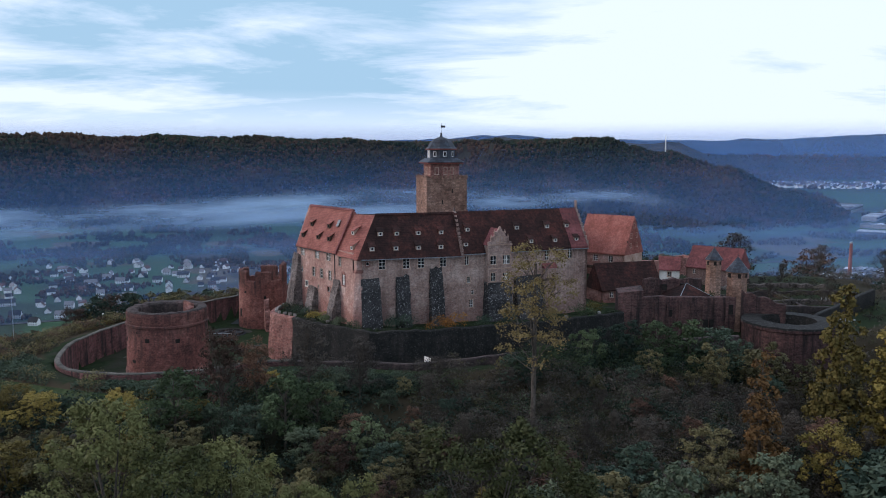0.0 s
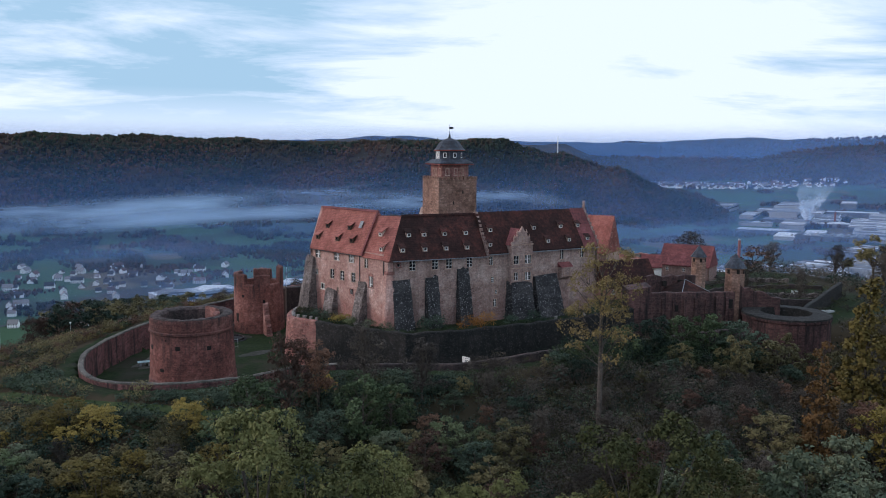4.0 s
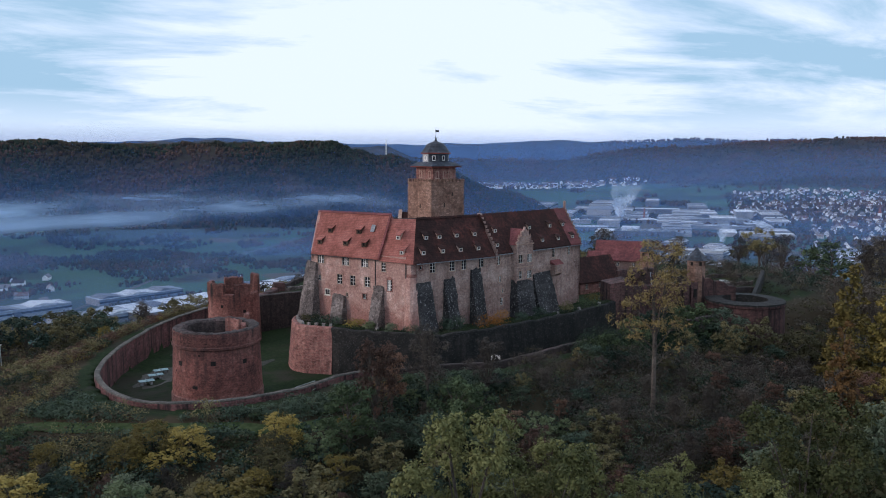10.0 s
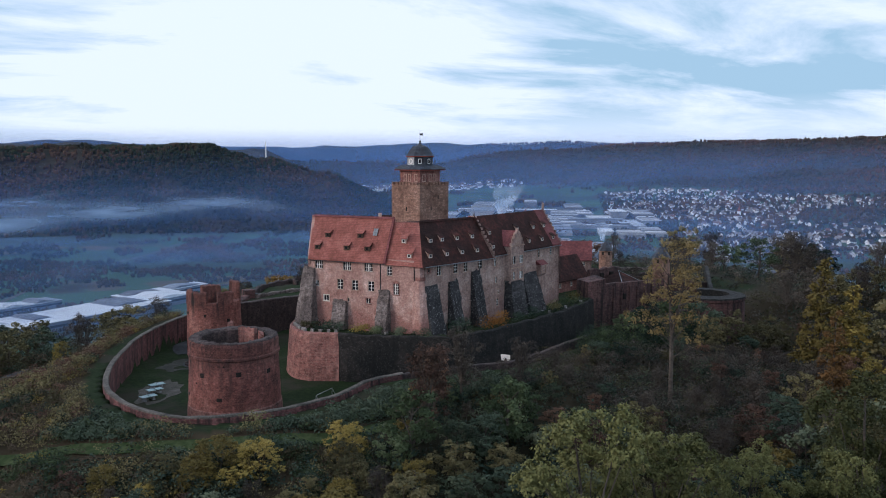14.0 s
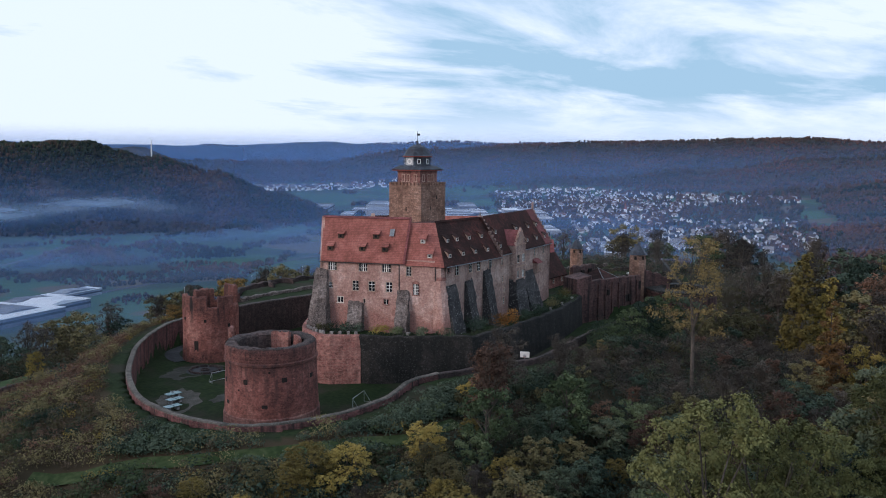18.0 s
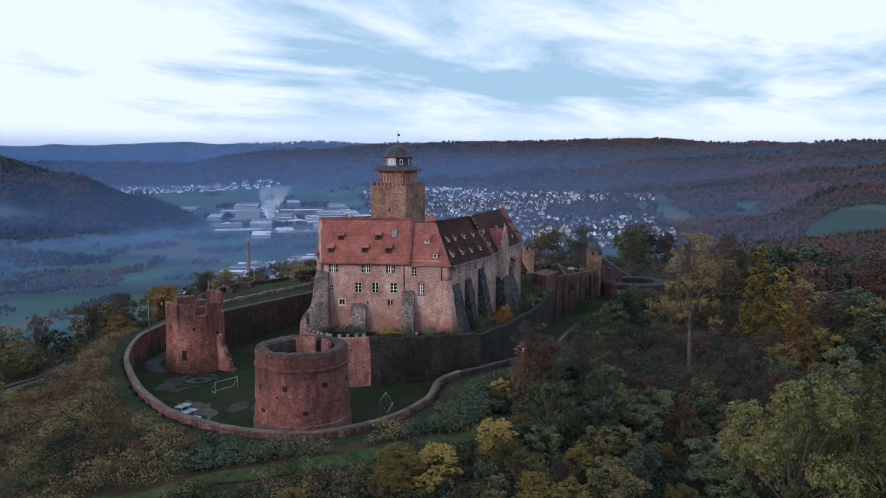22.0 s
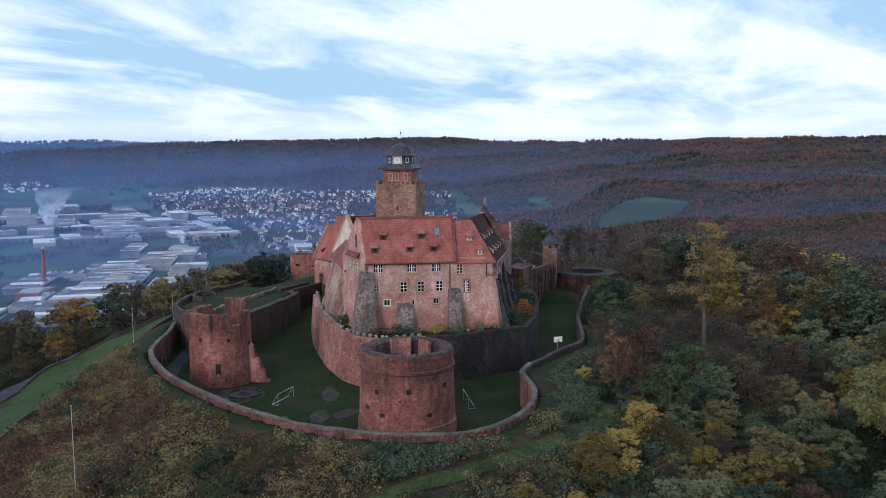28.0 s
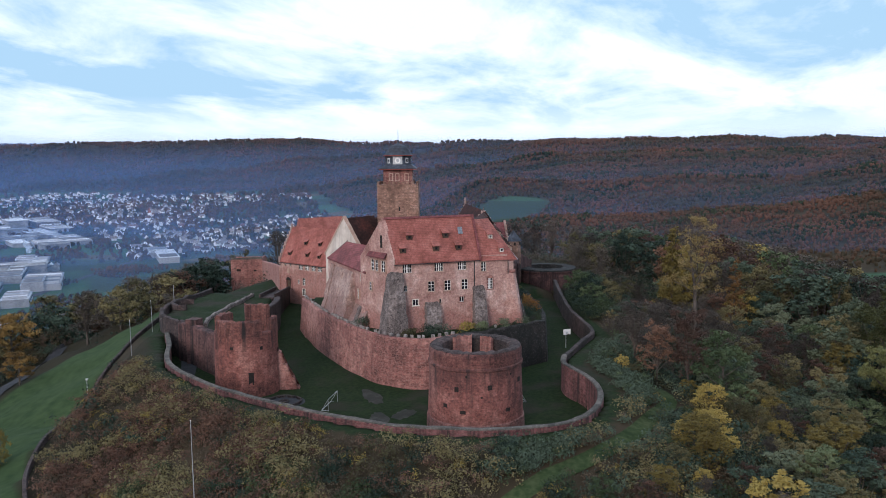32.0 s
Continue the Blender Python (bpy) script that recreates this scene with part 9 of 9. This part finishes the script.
# white halls at the river bend, north
for x, y, l_, d_, h_, n_ in ((20, 880, 170, 60, 9, 0), (85, 925, 110, 45, 9, 2), (-60, 850, 120, 40, 8, 3), (-150, 905, 90, 30, 8, 2), (-40, 960, 100, 30, 7, 3), (120, 990, 120, 24, 7, 2)):
    hall(x, y, radians(28), l_, d_, h_, n_, label="pale flat-roofed hall on the valley floor")
for x, y, h in ((526, 962, 50), (1075, 1640, 30), (1130, 1620, 34)):
    ob = tagged(empty("factory_chimney", x, y, gh(x, y)), "tall slender brick factory chimney", "chimney", group="chimneys")
    bm = bmesh.new()
    lathe_cone(bm, 2.6, 1.6, -2, h, 12)
    part("shaft", bm, BRICK, ob)
    bm = bmesh.new()
    lathe_cone(bm, 1.9, 1.9, h - 1.5, h + 0.3, 12)
    part("cap", bm, CONCRETE, ob)
ob = tagged(empty("radio_mast", 676, 2224, gh(676, 2224)), "tall thin white radio mast on the forested ridge", "mast")
bm = bmesh.new()
lathe_cone(bm, 2.2, 1.0, 0, 55, 8)
part("pole", bm, WHITE_PAINT, ob)
church = tagged(empty("church", 1560, 1330, gh(1560, 1330), 0.4), "village church with pointed spire", "church")
part("nave", box(-12, -6, -3, 12, 6, 9), HOUSE_WALL, church)
part("roof", hull([(x, y, z) for x in (-12.4, 12.4) for y, z in ((-6.4, 9), (6.4, 9), (0, 15))]), HOUSE_ROOF, church)
part("tower", box(12, -3.5, -3, 19, 3.5, 20), HOUSE_WALL, church)
part("spire", hull([(12, -3.5, 20), (19, -3.5, 20), (12, 3.5, 20), (19, 3.5, 20), (15.5, 0, 36)]), BRICK, church)

# river and roads on the valley floor
def strip(name, pts, width, material, label, lift=0.35, kind="structure", category="road"):
    line = smooth_line(pts, 14)
    bm = bmesh.new()
    prev = None
    for i, p in enumerate(line):
        a, b = line[max(0, i - 1)], line[min(len(line) - 1, i + 1)]
        t = Vector((b[0] - a[0], b[1] - a[1])).normalized()
        n = Vector((-t.y, t.x)) * width / 2
        zl = max(gh(p[0], p[1]), gh(p[0] + n.x, p[1] + n.y), gh(p[0] - n.x, p[1] - n.y)) + lift
        row = [bm.verts.new((p[0] + n.x, p[1] + n.y, zl)), bm.verts.new((p[0] - n.x, p[1] - n.y, zl)), bm.verts.new((p[0] - n.x, p[1] - n.y, zl - 1.5)), bm.verts.new((p[0] + n.x, p[1] + n.y, zl - 1.5))]
        if prev:
            for k in range(4):
                bm.faces.new((prev[k], row[k], row[(k + 1) % 4], prev[(k + 1) % 4]))
        prev = row
    bmesh.ops.recalc_face_normals(bm, faces=bm.faces)
    return tagged(part(name, bm, material), label, category, kind=kind)


strip("valley_road", [(-520, 690), (-250, 800), (-60, 900), (160, 1010), (420, 1120), (760, 1240), (1100, 1330)], 9, ASPHALT, "country road along the valley floor")
strip("town_road", [(300, 740), (520, 800), (780, 880), (1100, 960), (1500, 1080)], 9, ASPHALT, "road past the factory halls")
strip("lane", [(-160, 790), (-60, 1000), (60, 1250), (260, 1500)], 6, GRAVEL, "pale field lane")


# ---- valley mist and distance haze: thin translucent sheets, the haze put into blue colour ----
def air(name, color, noise_scale, lo, hi, squeeze=(1, 1, 1)):
    m = bpy.data.materials.new(name)
    m.use_nodes = True
    n, l = m.node_tree.nodes, m.node_tree.links
    n.clear()
    thick = n.new("ShaderNodeAttribute")
    thick.attribute_name = "veil"
    fac = thick.outputs["Fac"]
    if noise_scale:
        geo = n.new("ShaderNodeNewGeometry")
        mp = n.new("ShaderNodeMapping")
        mp.inputs["Scale"].default_value = squeeze
        l.new(geo.outputs["Position"], mp.inputs[0])
        q = n.new("ShaderNodeTexNoise")
        q.inputs["Scale"].default_value, q.inputs["Detail"].default_value, q.inputs["Roughness"].default_value = noise_scale, 5.0, 0.55
        l.new(mp.outputs[0], q.inputs["Vector"])
        r = n.new("ShaderNodeValToRGB")
        r.color_ramp.interpolation = "EASE"
        r.color_ramp.elements[0].position, r.color_ramp.elements[1].position = lo, hi
        l.new(q.outputs["Fac"], r.inputs[0])
        k = n.new("ShaderNodeMath")
        k.operation = "MULTIPLY"
        l.new(fac, k.inputs[0])
        l.new(r.outputs[0], k.inputs[1])
        fac = k.outputs[0]
    clear = n.new("ShaderNodeBsdfTransparent")
    drops = n.new("ShaderNodeBsdfDiffuse")
    drops.inputs["Color"].default_value = (*color, 1)
    mixer = n.new("ShaderNodeMixShader")
    l.new(fac, mixer.inputs[0])
    l.new(clear.outputs[0], mixer.inputs[1])
    l.new(drops.outputs[0], mixer.inputs[2])
    o = n.new("ShaderNodeOutputMaterial")
    l.new(mixer.outputs[0], o.inputs[0])
    return m


# distance haze is painted: a blue diffuse colour on see-through shells
HAZE = air("painted_blue_haze", (0.17, 0.37, 0.80), 0, 0, 1)
MIST = air("white_blue_mist", (0.62, 0.80, 1.0), 0.0060, 0.40, 0.68, (0.40, 0.40, 2.6))
VALLEY = air("thin_valley_mist", (0.20, 0.36, 0.64), 0.0022, 0.30, 0.68)


def veil_of(me, values):
    at = me.attributes.new("veil", "FLOAT", "POINT")
    at.data.foreach_set("value", np.asarray(values, np.float32))


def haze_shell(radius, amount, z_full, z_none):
    """A tall see-through shell all round, coloured blue in place of haze, thinning upwards."""
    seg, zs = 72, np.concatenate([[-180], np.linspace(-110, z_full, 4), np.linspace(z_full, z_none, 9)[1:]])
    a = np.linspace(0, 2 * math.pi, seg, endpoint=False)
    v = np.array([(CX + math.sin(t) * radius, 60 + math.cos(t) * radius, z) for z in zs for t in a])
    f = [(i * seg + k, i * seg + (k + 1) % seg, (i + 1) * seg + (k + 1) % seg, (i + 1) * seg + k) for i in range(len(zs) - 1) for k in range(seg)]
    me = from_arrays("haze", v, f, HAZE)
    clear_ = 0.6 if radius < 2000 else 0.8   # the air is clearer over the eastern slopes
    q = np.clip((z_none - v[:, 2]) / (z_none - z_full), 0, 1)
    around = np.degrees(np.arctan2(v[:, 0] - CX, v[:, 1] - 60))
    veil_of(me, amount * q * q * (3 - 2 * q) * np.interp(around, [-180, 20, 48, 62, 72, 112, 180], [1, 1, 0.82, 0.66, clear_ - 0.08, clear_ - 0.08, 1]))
    tagged(new("haze", me), "translucent blue-coloured shell standing in for haze over the distant valley", "haze", kind="structure")


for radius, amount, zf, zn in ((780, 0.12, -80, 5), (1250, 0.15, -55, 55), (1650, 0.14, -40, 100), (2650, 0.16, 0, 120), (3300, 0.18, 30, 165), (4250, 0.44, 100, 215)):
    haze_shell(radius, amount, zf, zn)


def mist_sheet(name, cx, cy, rx, ry, turn, z, amount, material, label, lift=0.0):
    """A level bank of mist, thinning out to its edge."""
    n = 40
    u, w = np.meshgrid(np.linspace(-1, 1, n), np.linspace(-1, 1, n))
    x, y = u * rx, w * ry
    c, s = math.cos(turn), math.sin(turn)
    X, Y = cx + c * x - s * y, cy + s * x + c * y
    Z = z + lift * wavy(X, Y, 500, 81)
    i, k = np.meshgrid(np.arange(n - 1), np.arange(n - 1), indexing="ij")
    f = np.stack([i * n + k, i * n + k + 1, (i + 1) * n + k + 1, (i + 1) * n + k], -1).reshape(-1, 4)
    me = from_arrays(name, np.stack([X, Y, Z], -1).reshape(-1, 3), f, material)
    q = np.clip(1 - np.sqrt(u * u + w * w), 0, 1)
    veil_of(me, (amount * q * q * (3 - 2 * q)).ravel())
    return tagged(new(name, me), label, "mist", kind="structure")


def mist_curtain(radius, az0, az1, z_mid, half, amount, seed, fade=6.0):
    """A standing bank of mist along an arc of the valley, soft all round; z_mid: (azimuth, height) pairs."""
    a = np.linspace(az0, az1, 60)
    u = np.linspace(-1, 1, 15)
    zm = np.interp(a, [q[0] for q in z_mid], [q[1] for q in z_mid])
    v, amt = [], []
    for k in u:
        for t, zc in zip(a, zm):
            v.append((CX + math.sin(radians(t)) * radius, 60 + math.cos(radians(t)) * radius, zc + k * half))
            edge = min(1.0, (t - az0) / fade, (az1 - t) / fade)
            amt.append(amount * max(0.0, edge) * (1 - k * k) ** 2)
    n = len(a)
    f = [(i * n + k, i * n + k + 1, (i + 1) * n + k + 1, (i + 1) * n + k) for i in range(len(u) - 1) for k in range(n - 1)]
    me = from_arrays("mist_bank", v, f, MIST)
    veil_of(me, amt)
    tagged(new("mist_bank", me), "bright bank of morning mist lying along the valley", "mist", kind="structure")


mist_curtain(1380, -60, 4, [(-60, -84), (-28, -80), (-15, -70), (4, -54)], 20, 0.9, 1)
mist_curtain(1560, -55, 20, [(-55, -76), (-20, -68), (0, -50), (20, -42)], 28, 0.95, 2)
mist_curtain(1700, -10, 18, [(-10, -50), (5, -36), (18, -40)], 28, 1.0, 3)
mist_sheet("valley_mist", 200, 1500, 2600, 1500, 0.0, -98, 0.27, VALLEY, "thin blue mist on the valley floor", 2)


def smoke(x, y, size, tall):
    ob = tagged(empty("steam_plume", x, y, gh(x, y) + 12), "white steam plume drifting from the works", "steam")
    r = np.random.RandomState(int(x))
    rows, seg = 14, 14
    v, amt = [], []
    for i in range(rows):
        t = i / (rows - 1)
        rad_ = size * (0.16 + 0.85 * t ** 0.8) * (1 if i < rows - 1 else 0.35)
        for k in range(seg):
            a = k * 2 * math.pi / seg
            q = rad_ * r.uniform(0.75, 1.25)
            v.append((0.55 * size * t * t + math.cos(a) * q, math.sin(a) * q, tall * t))
            amt.append(0.8 * (1 - t) ** 1.1)
    f = [(i * seg + k, i * seg + (k + 1) % seg, (i + 1) * seg + (k + 1) % seg, (i + 1) * seg + k) for i in range(rows - 1) for k in range(seg)]
    me = from_arrays("plume", v, f, STEAM)
    me.polygons.foreach_set("use_smooth", np.ones(len(me.polygons), bool))
    veil_of(me, amt)
    part("plume", me, None, ob)


STEAM = air("steam", (0.72, 0.85, 1.0), 0.022, 0.34, 0.6)
smoke(1075, 1640, 40, 85)
smoke(900, 1090, 14, 34)
